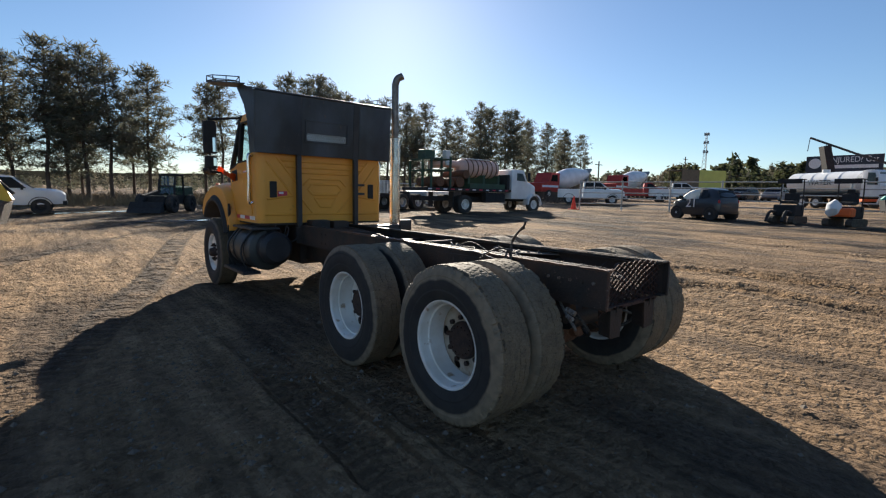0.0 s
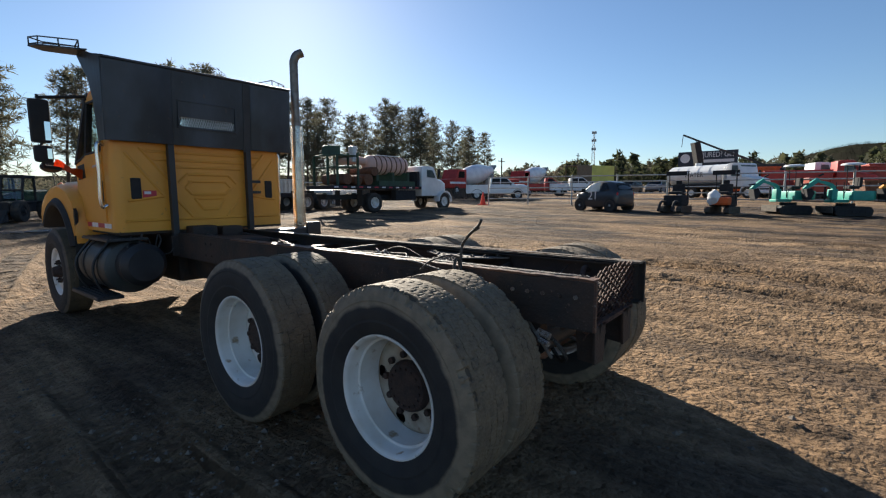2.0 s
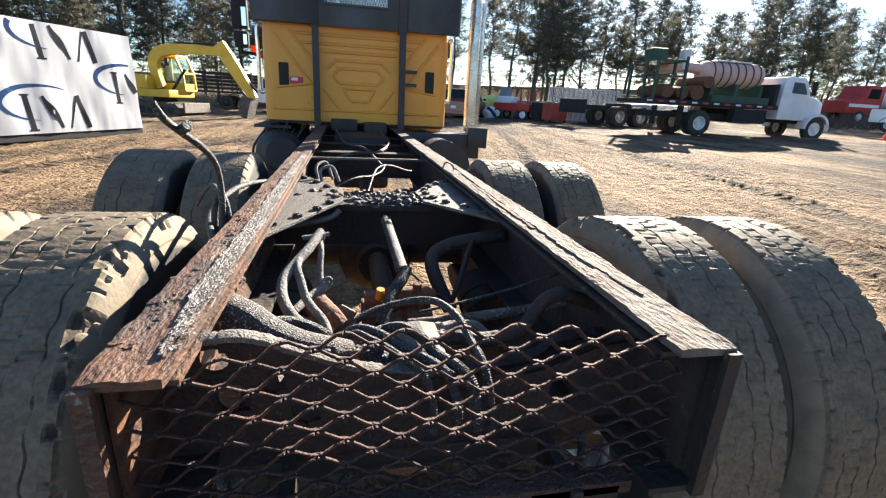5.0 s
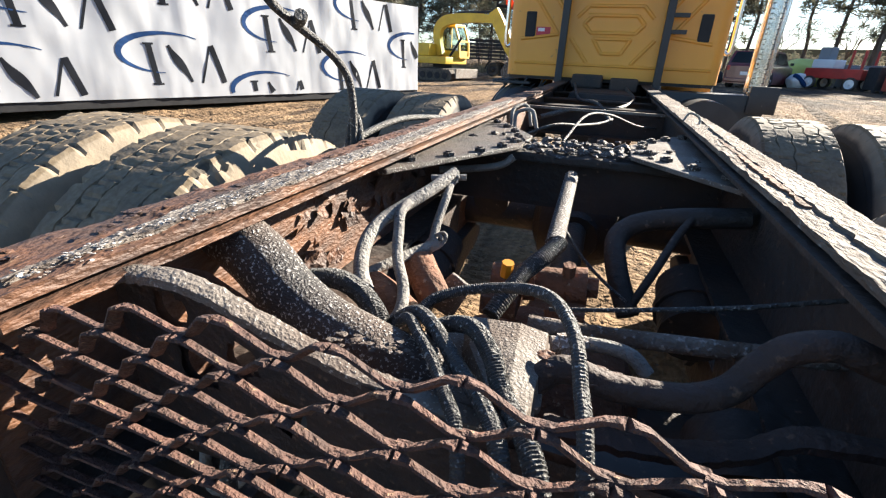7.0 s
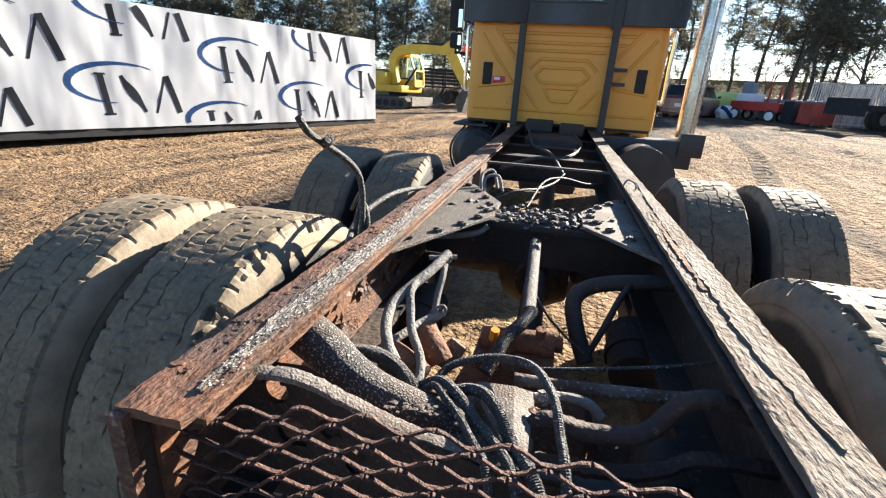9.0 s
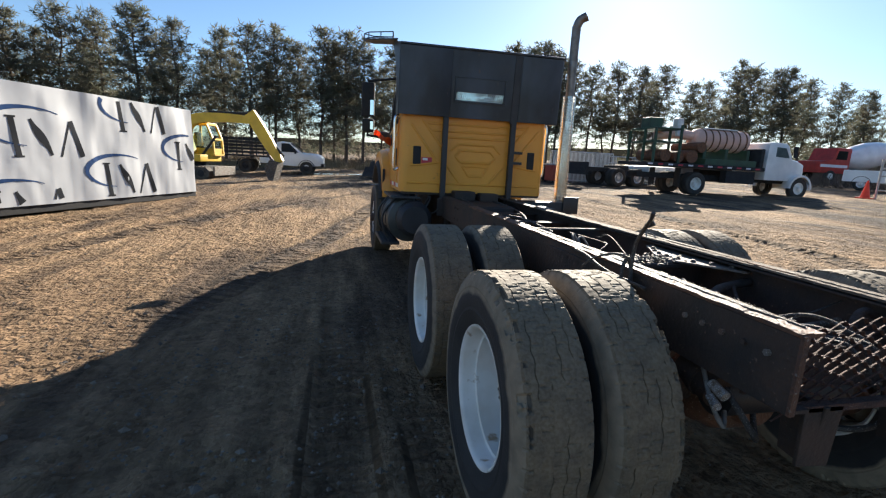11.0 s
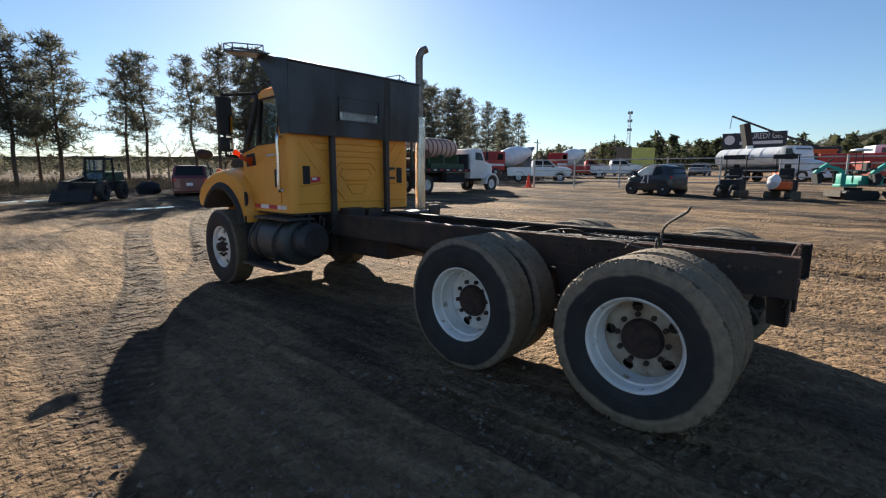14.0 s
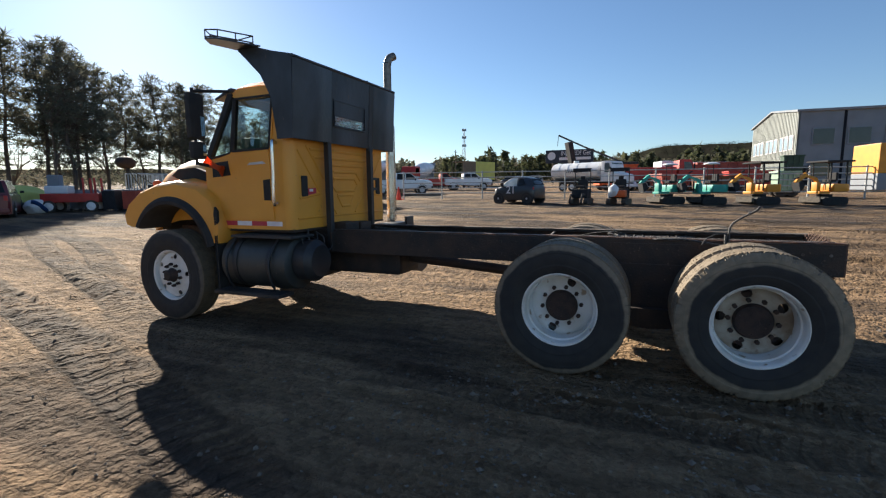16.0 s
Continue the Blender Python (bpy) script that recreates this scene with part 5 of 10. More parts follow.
hose([(-0.207, 0.06, 0.986), (-0.232, -0.02, 0.965), (-0.259, -0.08, 0.947), (-0.281, -0.14, 0.929), (-0.277, -0.2, 0.909), (-0.251, -0.26, 0.893), (-0.221, -0.3, 0.885)], 0.0125, GREYHOSE, "air_hose", 0, 10, 10, "dusty grey air hose")
hose([(-0.21, 0.05, 0.974), (-0.204, 0.0, 0.95), (-0.205, -0.04, 0.915), (-0.201, -0.08, 0.883)], 0.0085, GREYHOSE, "air_hose", 0, 10, 10)
hose([(-0.246, -0.03, 0.957), (-0.254, -0.1, 0.946), (-0.242, -0.14, 0.92), (-0.226, -0.18, 0.89), (-0.188, -0.24, 0.868), (-0.175, -0.28, 0.852), (-0.179, -0.31, 0.84)], 0.0098, GREYHOSE, "air_hose", 0, 10, 10)
hose([(-0.19, -0.08, 0.885), (-0.224, -0.12, 0.874), (-0.251, -0.18, 0.869), (-0.287, -0.25, 0.858)], 0.0098, GREYHOSE, "air_hose", 0, 10, 10)
hose([(-0.365, 0.42, 0.901), (-0.253, 0.44, 0.914), (-0.192, 0.46, 0.927), (-0.161, 0.47, 0.951)], 0.0105, GREYHOSE, "air_hose", 0, 10, 10, "dusty grey air hose under the gusset")
hose([(-0.313, -0.3, 0.887), (-0.259, -0.31, 0.9), (-0.211, -0.33, 0.897), (-0.172, -0.36, 0.887), (-0.155, -0.38, 0.869)], 0.0136, HOSE, "ribbed_hose", 0.14, 26, 12, "thick black ribbed hose")
hose([(-0.145, -0.36, 0.881), (-0.119, -0.38, 0.909), (-0.088, -0.42, 0.915), (-0.055, -0.46, 0.914), (-0.028, -0.5, 0.911), (-0.009, -0.53, 0.91), (0.004, -0.56, 0.88), (0.006, -0.575, 0.82)], 0.0062, HOSE, "ribbed_hose", 0.16, 26, 10, "black ribbed air hose")
hose([(-0.163, -0.34, 0.867), (-0.118, -0.36, 0.907), (-0.078, -0.4, 0.919), (-0.034, -0.45, 0.913), (0.008, -0.5, 0.913), (0.031, -0.54, 0.912), (0.043, -0.568, 0.885), (0.046, -0.58, 0.82)], 0.0082, HOSE, "ribbed_hose", 0.12, 26, 10, "black ribbed air hose")
hose([(-0.097, -0.36, 0.887), (-0.065, -0.37, 0.908), (-0.031, -0.4, 0.928), (-0.001, -0.44, 0.928), (0.022, -0.48, 0.915), (0.052, -0.53, 0.917), (0.07, -0.565, 0.9), (0.078, -0.585, 0.83)], 0.0092, HOSE, "ribbed_hose", 0.16, 26, 10, "black ribbed air hose")
hose([(-0.13, -0.33, 0.884), (-0.113, -0.3, 0.897), (-0.081, -0.28, 0.906), (-0.042, -0.27, 0.914), (0.001, -0.29, 0.932), (0.035, -0.32, 0.946), (0.059, -0.36, 0.952), (0.079, -0.41, 0.946), (0.09, -0.46, 0.928), (0.099, -0.51, 0.916), (0.105, -0.55, 0.88), (0.106, -0.57, 0.82)], 0.0072, HOSE, "ribbed_hose", 0.1, 26, 10, "black ribbed air hose looping over the bracket")
hose([(0.025, 0.0, 0.894), (0.005, -0.05, 0.883), (-0.021, -0.09, 0.865), (-0.036, -0.13, 0.848), (-0.058, -0.18, 0.817)], 0.015, HOSE, "ribbed_hose", 0.08, 26, 12, "black ribbed sleeve round the torque rod end")
hose([(0.035, -0.2, 0.861), (0.135, -0.2, 0.883), (0.269, -0.2, 0.918), (0.328, -0.2, 0.937), (0.397, -0.2, 0.96)], 0.0035, HOSE, "wire", 0, 10, 10)
hose([(0.019, 0.2, 0.854), (0.067, 0.12, 0.825), (0.119, 0.08, 0.794), (0.164, 0.05, 0.774)], 0.0034, HOSE, "wire", 0, 10, 10)
hose([(0.177, 0.08, 0.728), (0.143, 0.14, 0.798), (0.133, 0.2, 0.846), (0.168, 0.24, 0.875), (0.253, 0.26, 0.896), (0.39, 0.26, 0.917)], 0.023, FRAME, "pipe", 0, 10, 12, "dark bent pipe")
hose([(0.175, 0.08, 0.743), (0.213, 0.12, 0.821), (0.252, 0.2, 0.874), (0.289, 0.26, 0.912)], 0.009, FRAME, "pipe", 0, 10, 10)
hose([(0.088, -0.28, 0.865), (0.124, -0.28, 0.867), (0.151, -0.29, 0.867), (0.171, -0.3, 0.852)], 0.0098, GREYHOSE, "air_hose", 0, 10, 10)
hose([(0.007, -0.2, 0.83), (0.112, -0.2, 0.836), (0.217, -0.2, 0.847), (0.305, -0.2, 0.857), (0.407, -0.2, 0.873)], 0.0135, RUST2, "pipe", 0, 10, 12, "rusty cross pipe")
hose([(-0.16, -0.16, 0.808), (-0.177, -0.15, 0.829), (-0.197, -0.13, 0.842), (-0.214, -0.11, 0.853)], 0.03, BROWN, "pipe", 0, 10, 12, "rusty brown elbow")
hose([(-0.181, -0.25, 0.824), (-0.222, -0.23, 0.837), (-0.274, -0.2, 0.841)], 0.03, BROWN, "pipe", 0, 10, 12, "rusty brown cylinder")
hose([(-0.2, 0.8, 0.96), (-0.1, 0.86, 1.0), (-0.02, 1.0, 0.99), (0.05, 1.3, 0.97), (0.1, 1.7, 0.95)], 0.005, HOSE)
hose([(-0.05, 0.72, 0.97), (0.0, 0.95, 1.03), (0.08, 1.15, 1.02), (0.2, 1.4, 0.96), (0.3, 1.62, 0.93)], 0.0045, HOSE)
hose([(-0.26, 0.92, 0.965), (-0.27, 0.98, 1.03), (-0.23, 1.04, 1.04), (-0.2, 1.0, 0.97)], 0.007, GREYHOSE)
hose([(-0.24, 0.88, 0.965), (-0.25, 0.94, 1.02), (-0.2, 0.98, 1.03), (-0.17, 0.94, 0.97)], 0.007, GREYHOSE)
hose([(0.36, 0.98, 0.99), (0.38, 1.03, 1.04), (0.35, 1.07, 1.055), (0.33, 1.05, 1.03)], 0.004, GREYHOSE, "wire")
hose([(-0.3, 2.0, 0.9), (-0.1, 2.3, 0.94), (0.1, 2.6, 0.92), (0.25, 3.2, 0.95), (0.2, 3.9, 1.0)], 0.014, HOSE)
hose([(0.1, 2.0, 0.9), (0.0, 2.5, 0.96), (-0.15, 3.0, 0.95), (-0.25, 3.8, 1.02)], 0.012, HOSE)
hose([(-0.46, -0.02, 0.97), (-0.52, 0.2, 1.0), (-0.5, 0.42, 1.03), (-0.45, 0.62, 1.02), (-0.36, 0.72, 1.0)], 0.009, HOSE, label="loose black air line")
# the loose hose end standing up beside the rail
stand = [(-0.47, 0.085, 0.80), (-0.465, 0.09, 0.95), (-0.46, 0.095, 1.06), (-0.462, 0.085, 1.15), (-0.475, 0.04, 1.205), (-0.505, -0.03, 1.255), (-0.52, -0.072, 1.285), (-0.53, -0.094, 1.318)]
hose(stand, 0.0085, HOSE, "loose_hose", 0.0, 8, 10, "stiff black hose end sticking up beside the rail")
hose([(-0.445, 0.1, 0.93), (-0.455, 0.11, 1.05), (-0.475, 0.12, 1.07), (-0.49, 0.12, 1.0), (-0.48, 0.11, 0.9)], 0.009, HOSE, "loose_hose")
hose([(-0.46, 0.09, 1.08), (-0.5, 0.17, 1.09), (-0.55, 0.26, 1.05), (-0.585, 0.3, 1.0)], 0.006, HOSE, "loose_hose")
hose([(-0.505, -0.03, 1.255), (-0.49, -0.035, 1.262), (-0.48, -0.045, 1.27)], 0.012, HOSE, "hose_tee")

# ---------------------------------------------------------------- cab
CW = 0.985            # half width at the doors
YB = 4.2              # rear wall


def side_x(z, side):
    """The door side leans in a little above the belt line."""
    return side * (CW - 0.055 * max(0.0, (z - 1.85) / 0.8))


cab = new("cab")
cab.parent = truck
cab["label"] = "yellow day cab with stamped rear wall"


def wall_piece(bm, pts, side, thick=0.05, out=0.0):
    """A plate in the leaning side of the cab from (y, z) points."""
    a = [bm.verts.new((side_x(z, side) + side * out, y, z)) for y, z in pts]
    b = [bm.verts.new((side_x(z, side) - side * (thick - out), y, z)) for y, z in pts]
    n = len(pts)
    bm.faces.new(a), bm.faces.new(b[::-1])
    for i in range(n):
        bm.faces.new((a[i], b[i], b[(i + 1) % n], a[(i + 1) % n]))


WIN = [(4.47, 1.935), (4.985, 1.92), (4.945, 2.485), (4.42, 2.49)]
for side in (-1, 1):
    bm = bm_new()
    wall_piece(bm, [(4.30, 1.06), (5.30, 1.06), (5.42, 1.4), (5.42, 1.82), (4.985, 1.92), (4.47, 1.935), (4.30, 1.94)], side)
    wall_piece(bm, [(4.30, 1.94), (4.47, 1.935), (4.42, 2.49), (4.36, 2.60), (4.30, 2.60)], side)
    wall_piece(bm, [(4.42, 2.49), (4.945, 2.485), (4.99, 2.55), (4.9, 2.60), (4.36, 2.60)], side)
    part("side_wall", bm, YELLOW, cab)
    bm = bm_new()
    wall_piece(bm, [(4.985, 1.92), (5.03, 1.91), (4.99, 2.485), (4.945, 2.485)], side, 0.05, 0.004)
    wall_piece(bm, [(5.33, 1.84), (5.42, 1.82), (5.06, 2.55), (4.99, 2.55), (4.99, 2.485)], side, 0.05, 0.004)
    part("window_pillar", bm, RUBBER, cab, "black pillars round the quarter window")
    bm = bm_new()
    wall_piece(bm, [(4.31, 1.08), (5.29, 1.08), (5.4, 1.4), (5.4, 1.81), (4.985, 1.90), (4.47, 1.915), (4.31, 1.92)], side, 0.062, -0.052)
    wall_piece(bm, [(4.31, 1.94), (4.45, 1.935), (4.40, 2.49), (4.35, 2.58), (4.31, 2.58)], side, 0.062, -0.052)
    part("door_lining", bm, DARK, cab)
    # door, proud of the wall
    bm = bm_new()
    wall_piece(bm, [(4.44, 1.17), (5.17, 1.17), (5.24, 1.3), (5.25, 1.83), (4.995, 1.915), (4.475, 1.925)], side, 0.02, 0.012)
    wall_piece(bm, [(4.445, 1.925), (4.475, 1.925), (4.415, 2.50), (4.385, 2.50)], side, 0.02, 0.012)
    wall_piece(bm, [(4.385, 2.50), (4.945, 2.495), (4.98, 2.52), (4.36, 2.53)], side, 0.02, 0.012)
    door = part("door", bm, YELLOW, cab, "yellow door with black latch recess")
    bm = bm_new()
    for a, b in zip(WIN, WIN[1:] + WIN[:1]):
        bar(bm, (side_x(a[1], side) + side * 0.012, *a), (side_x(b[1], side) + side * 0.012, *b), 0.016, 0.022)
    part("window_seal", bm, RUBBER, door)
    bm = bm_new()
    wall_piece(bm, WIN, side, 0.006, -0.012)
    part("window_pane", bm, GLASS, door, "greenish side window glass").visible_shadow = False
    bm = bm_new()
    wall_piece(bm, [(5.035, 1.905), (5.33, 1.84), (4.995, 2.48)], side, 0.006, -0.01)
    part("quarter_pane", bm, GLASS, door).visible_shadow = False
    bm = bm_new()
    wall_piece(bm, [(5.02, 1.895), (5.41, 1.825), (5.04, 2.555), (4.985, 2.55), (4.985, 2.51), (5.32, 1.86), (5.03, 1.915)], side, 0.02, 0.016)
    part("pillar_trim", bm, RUBBER, cab, "black windscreen pillar trim")
    bm = bm_new()
    wall_piece(bm, [(4.47, 1.38), (4.565, 1.38), (4.565, 1.6), (4.47, 1.61)], side, 0.01, 0.015)
    part("latch_recess", bm, RUBBER, door, "black door latch recess")
    bm = bm_new()
    wall_piece(bm, [(5.03, 1.66), (5.3, 1.64), (5.3, 1.8), (5.06, 1.82)], side, 0.01, 0.014)
    part("mirror_base", bm, RUBBER, door)
    bm = bm_new()
    wall_piece(bm, [(4.52, 1.775), (4.78, 1.765), (4.74, 1.79), (4.56, 1.8)], side, 0.01, 0.016)
    part("badge", bm, ALU, door, "narrow chrome badge")
    # grab rail
    bm = bm_new()
    xg = side * (CW + 0.06)
    tube(bm, [(side * CW, 4.375, 1.99), (xg, 4.37, 1.985), (xg, 4.375, 1.7), (xg, 4.385, 1.36), (side * CW, 4.385, 1.35)], 0.02, 12, 8)
    part("grab_rail", bm, CHROME, cab, "chrome grab rail", smooth=60)
    # reflective strip in four pieces
    for k in range(4):
        bm = bm_new()
        y0 = 5.2 - 0.215 * k
        wall_piece(bm, [(y0, 1.10), (y0 - 0.212, 1.10), (y0 - 0.212, 1.15), (y0, 1.15)], side, 0.004, 0.004)
        part("reflector_strip", bm, LABELRED if k % 2 == 0 else LABELWHITE, cab)

# rounded rear corners, rear wall with a window, stamped ribs
bm = bm_new()
HOLE = (-0.5, 0.5, 2.14, 2.52)
for x0, x1, z0, z1 in ((-0.885, 0.885, 1.06, HOLE[2]), (-0.885, 0.885, HOLE[3], 2.6), (-0.885, HOLE[0], HOLE[2], HOLE[3]), (HOLE[1], 0.885, HOLE[2], HOLE[3])):
    box(bm, x0, x1, YB, YB + 0.03, z0, z1)
for side in (-1, 1):
    rows = []
    for z in (1.06, 1.85, 2.6):
        sx_ = side_x(z, side)
        row = []
        for k in range(7):
            a = math.pi / 2 * k / 6
            row.append(bm.verts.new((side * 0.885 + (sx_ - side * 0.885) * math.sin(a), YB + 0.1 * (1 - math.cos(a)), z)))
        rows.append(row)
    skin(bm, rows, caps=False, closed=False)
part("rear_wall", bm, YELLOW, cab, "yellow stamped rear wall", smooth=40)


def rib(pts, w=0.018, h=0.012, mirror=False):
    for s in ((1, -1) if mirror else (1,)):
        bm = bm_new()
        for a, b in zip(pts, pts[1:]):
            p0, p1 = Vector((s * a[0], YB, a[1])), Vector((s * b[0], YB, b[1]))
            d = (p1 - p0).normalized()
            n = Vector((-d.z, 0, d.x)) * w
            rings = []
            for p in (p0, p1):
                rings.append([bm.verts.new(p - n), bm.verts.new(p - n * 0.35 + Vector((0, -h, 0))), bm.verts.new(p + n * 0.35 + Vector((0, -h, 0))), bm.verts.new(p + n)])
            skin(bm, rings, caps=True)
        part("pressed_rib", bm, YELLOW, cab)


rib([(-0.66, 1.94), (0.66, 1.94)])
rib([(-0.6, 1.855), (0.6, 1.855)])
rib([(-0.4, 1.78), (0.4, 1.78)])
rib([(-0.34, 1.60), (-0.24, 1.70), (0.24, 1.70), (0.34, 1.60)])
rib([(-0.24, 1.62), (0.2, 1.62), (0.27, 1.545), (0.2, 1.47), (-0.2, 1.47), (-0.27, 1.545), (-0.2, 1.62)])
rib([(-0.17, 1.42), (0.17, 1.42), (0.1, 1.29), (-0.08, 1.29), (-0.17, 1.42)])
rib([(0.72, 1.98), (0.43, 1.62)], mirror=True)
rib([(0.86, 1.92), (0.5, 1.45), (0.86, 1.40)], mirror=True)
rib([(0.2, 1.2), (0.38, 1.42)], mirror=True)
rib([(0.9, 1.18), (-0.9, 1.18)], 0.014)
for s in (-1, 1):
    bm = bm_new()
    box(bm, s * 0.775 - 0.05, s * 0.775 + 0.05, YB - 0.014, YB + 0.01, 1.415, 1.645, 0.012)
    part("vent", bm, RUBBER, cab, "black oblong vent")
bm = bm_new()
box(bm, -0.715, -0.58, YB - 0.006, YB, 1.425, 1.51)
lab = part("warning_label", bm, LABELRED, cab, "red and white warning label")
bm = bm_new()
box(bm, -0.70, -0.635, YB - 0.008, YB - 0.006, 1.47, 1.5)
part("label_print", bm, LABELWHITE, lab)
bm = bm_new()
box(bm, HOLE[0], HOLE[1], YB + 0.01, YB + 0.016, HOLE[2], HOLE[3])
part("rear_pane", bm, GLASS, cab, "rear window glass").visible_shadow = False
# roof, floor, cowl, windscreen
bm = bm_new()
rows = []
for y, z, hw in ((4.2, 2.59, 0.88), (4.26, 2.62, 0.9), (4.6, 2.66, 0.91), (4.9, 2.65, 0.91), (5.02, 2.6, 0.9), (5.06, 2.55, 0.9)):
    row = []
    for k in range(13):
        t = -1 + 2 * k / 12
        row.append(bm.verts.new((hw * t * 1.03, y, z + 0.05 * (1 - t ** 4) - (0.05 if abs(t) == 1 else 0))))
    rows.append(row)
skin(bm, rows, caps=False, closed=False)
bmesh.ops.solidify(bm, geom=bm.faces[:], thickness=0.02)
part("roof", bm, YELLOW, cab, smooth=40)
bm = bm_new()
box(bm, -0.95, 0.95, 4.22, 5.4, 1.03, 1.07)
box(bm, -0.93, 0.93, 5.3, 5.42, 1.07, 1.82)
part("floor_pan", bm, FRAME, cab)
bm = bm_new()
vs = [bm.verts.new(p) for p in ((-0.9, 5.40, 1.83), (0.9, 5.40, 1.83), (0.86, 5.05, 2.55), (-0.86, 5.05, 2.55))]
bm.faces.new(vs)
bmesh.ops.solidify(bm, geom=bm.faces[:], thickness=0.006)
part("windscreen", bm, GLASS, cab, "raked windscreen glass").visible_shadow = False
bm = bm_new()
prism(bm, [(5.0, 2.58), (5.26, 2.5), (5.27, 2.52), (5.02, 2.62)], "x", -0.93, 0.93, 0.004)
part("sun_visor", bm, BLACK, cab, "black outside sun visor")
bm = bm_new()
box(bm, -0.62, -0.4, 4.62, 4.78, 2.69, 2.79, 0.02)
box(bm, 0.32, 0.5, 4.75, 4.85, 2.7, 2.76, 0.01)
part("marker_lamp", bm, BLACK, cab)
# inside: lining, dash, wheel, seats
bm = bm_new()
for x0, x1, z0, z1 in ((-0.87, 0.87, 1.08, HOLE[2]), (-0.87, 0.87, HOLE[3], 2.57), (-0.87, HOLE[0], HOLE[2], HOLE[3]), (HOLE[1], 0.87, HOLE[2], HOLE[3])):
    box(bm, x0, x1, YB + 0.034, YB + 0.046, z0, z1)
box(bm, -0.84, 0.84, YB + 0.05, 5.0, 2.555, 2.565)
part("cab_lining", bm, DARK, cab, "dark grey cab lining")
bm = bm_new()
prism(bm, [(5.05, 1.5), (5.3, 1.5), (5.3, 1.85), (5.12, 1.83), (5.02, 1.7)], "x", -0.88, 0.88, 0.02)
part("dashboard", bm, DARK, cab)
bm = bm_new()
c = Vector((-0.48, 4.92, 1.86))
ax_ = Vector((0, -0.5, 0.86)).normalized()
u, v = axes(ax_)
tube(bm, [c + 0.23 * (u * math.cos(t) + v * math.sin(t)) for t in np.linspace(0, 2 * math.pi, 25)], 0.016, 8, 2)
for t in (0.5, 2.6, 4.7):
    cyl(bm, c, c + 0.23 * (u * math.cos(t) + v * math.sin(t)), 0.012, seg=8)
cyl(bm, c, c - ax_ * 0.25 + Vector((0, 0.12, 0)), 0.03, seg=10)
part("steering_wheel", bm, RUBBER, cab, "black steering wheel", smooth=50)
for s in (-1, 1):
    bm = bm_new()
    box(bm, s * 0.5 - 0.24, s * 0.5 + 0.24, 4.35, 4.85, 1.45, 1.6, 0.05)
    box(bm, s * 0.5 - 0.24, s * 0.5 + 0.24, 4.28, 4.42, 1.5, 2.1, 0.05)
    part("seat", bm, DARK, cab, "dark cloth cab seat", smooth=40)

# ---------------------------------------------------------------- bonnet and wings
bm = bm_new()
rows = []
for y, hw, zt, zb, sq in ((5.40, 0.82, 1.93, 1.15, 3.2), (5.7, 0.81, 1.96, 1.15, 3.2), (6.2, 0.77, 1.95, 1.12, 3.0), (6.55, 0.71, 1.91, 1.05, 2.8), (6.82, 0.63, 1.83, 0.98, 2.7), (6.97, 0.55, 1.71, 0.95, 2.5), (7.03, 0.48, 1.58, 0.95, 2.4)):
    row = []
    for k in range(21):
        a = math.pi * k / 20
        ca, sa = math.cos(a), math.sin(a)
        row.append(bm.verts.new((hw * math.copysign(abs(ca) ** (2 / sq), ca), y, zb + (zt - zb) * abs(sa) ** (2 / sq))))
    rows.append(row)
skin(bm, rows, caps=False, closed=False)
bm.faces.new(rows[-1])
hood = part("bonnet", bm, YELLOW, truck, "yellow sloping bonnet", smooth=40)
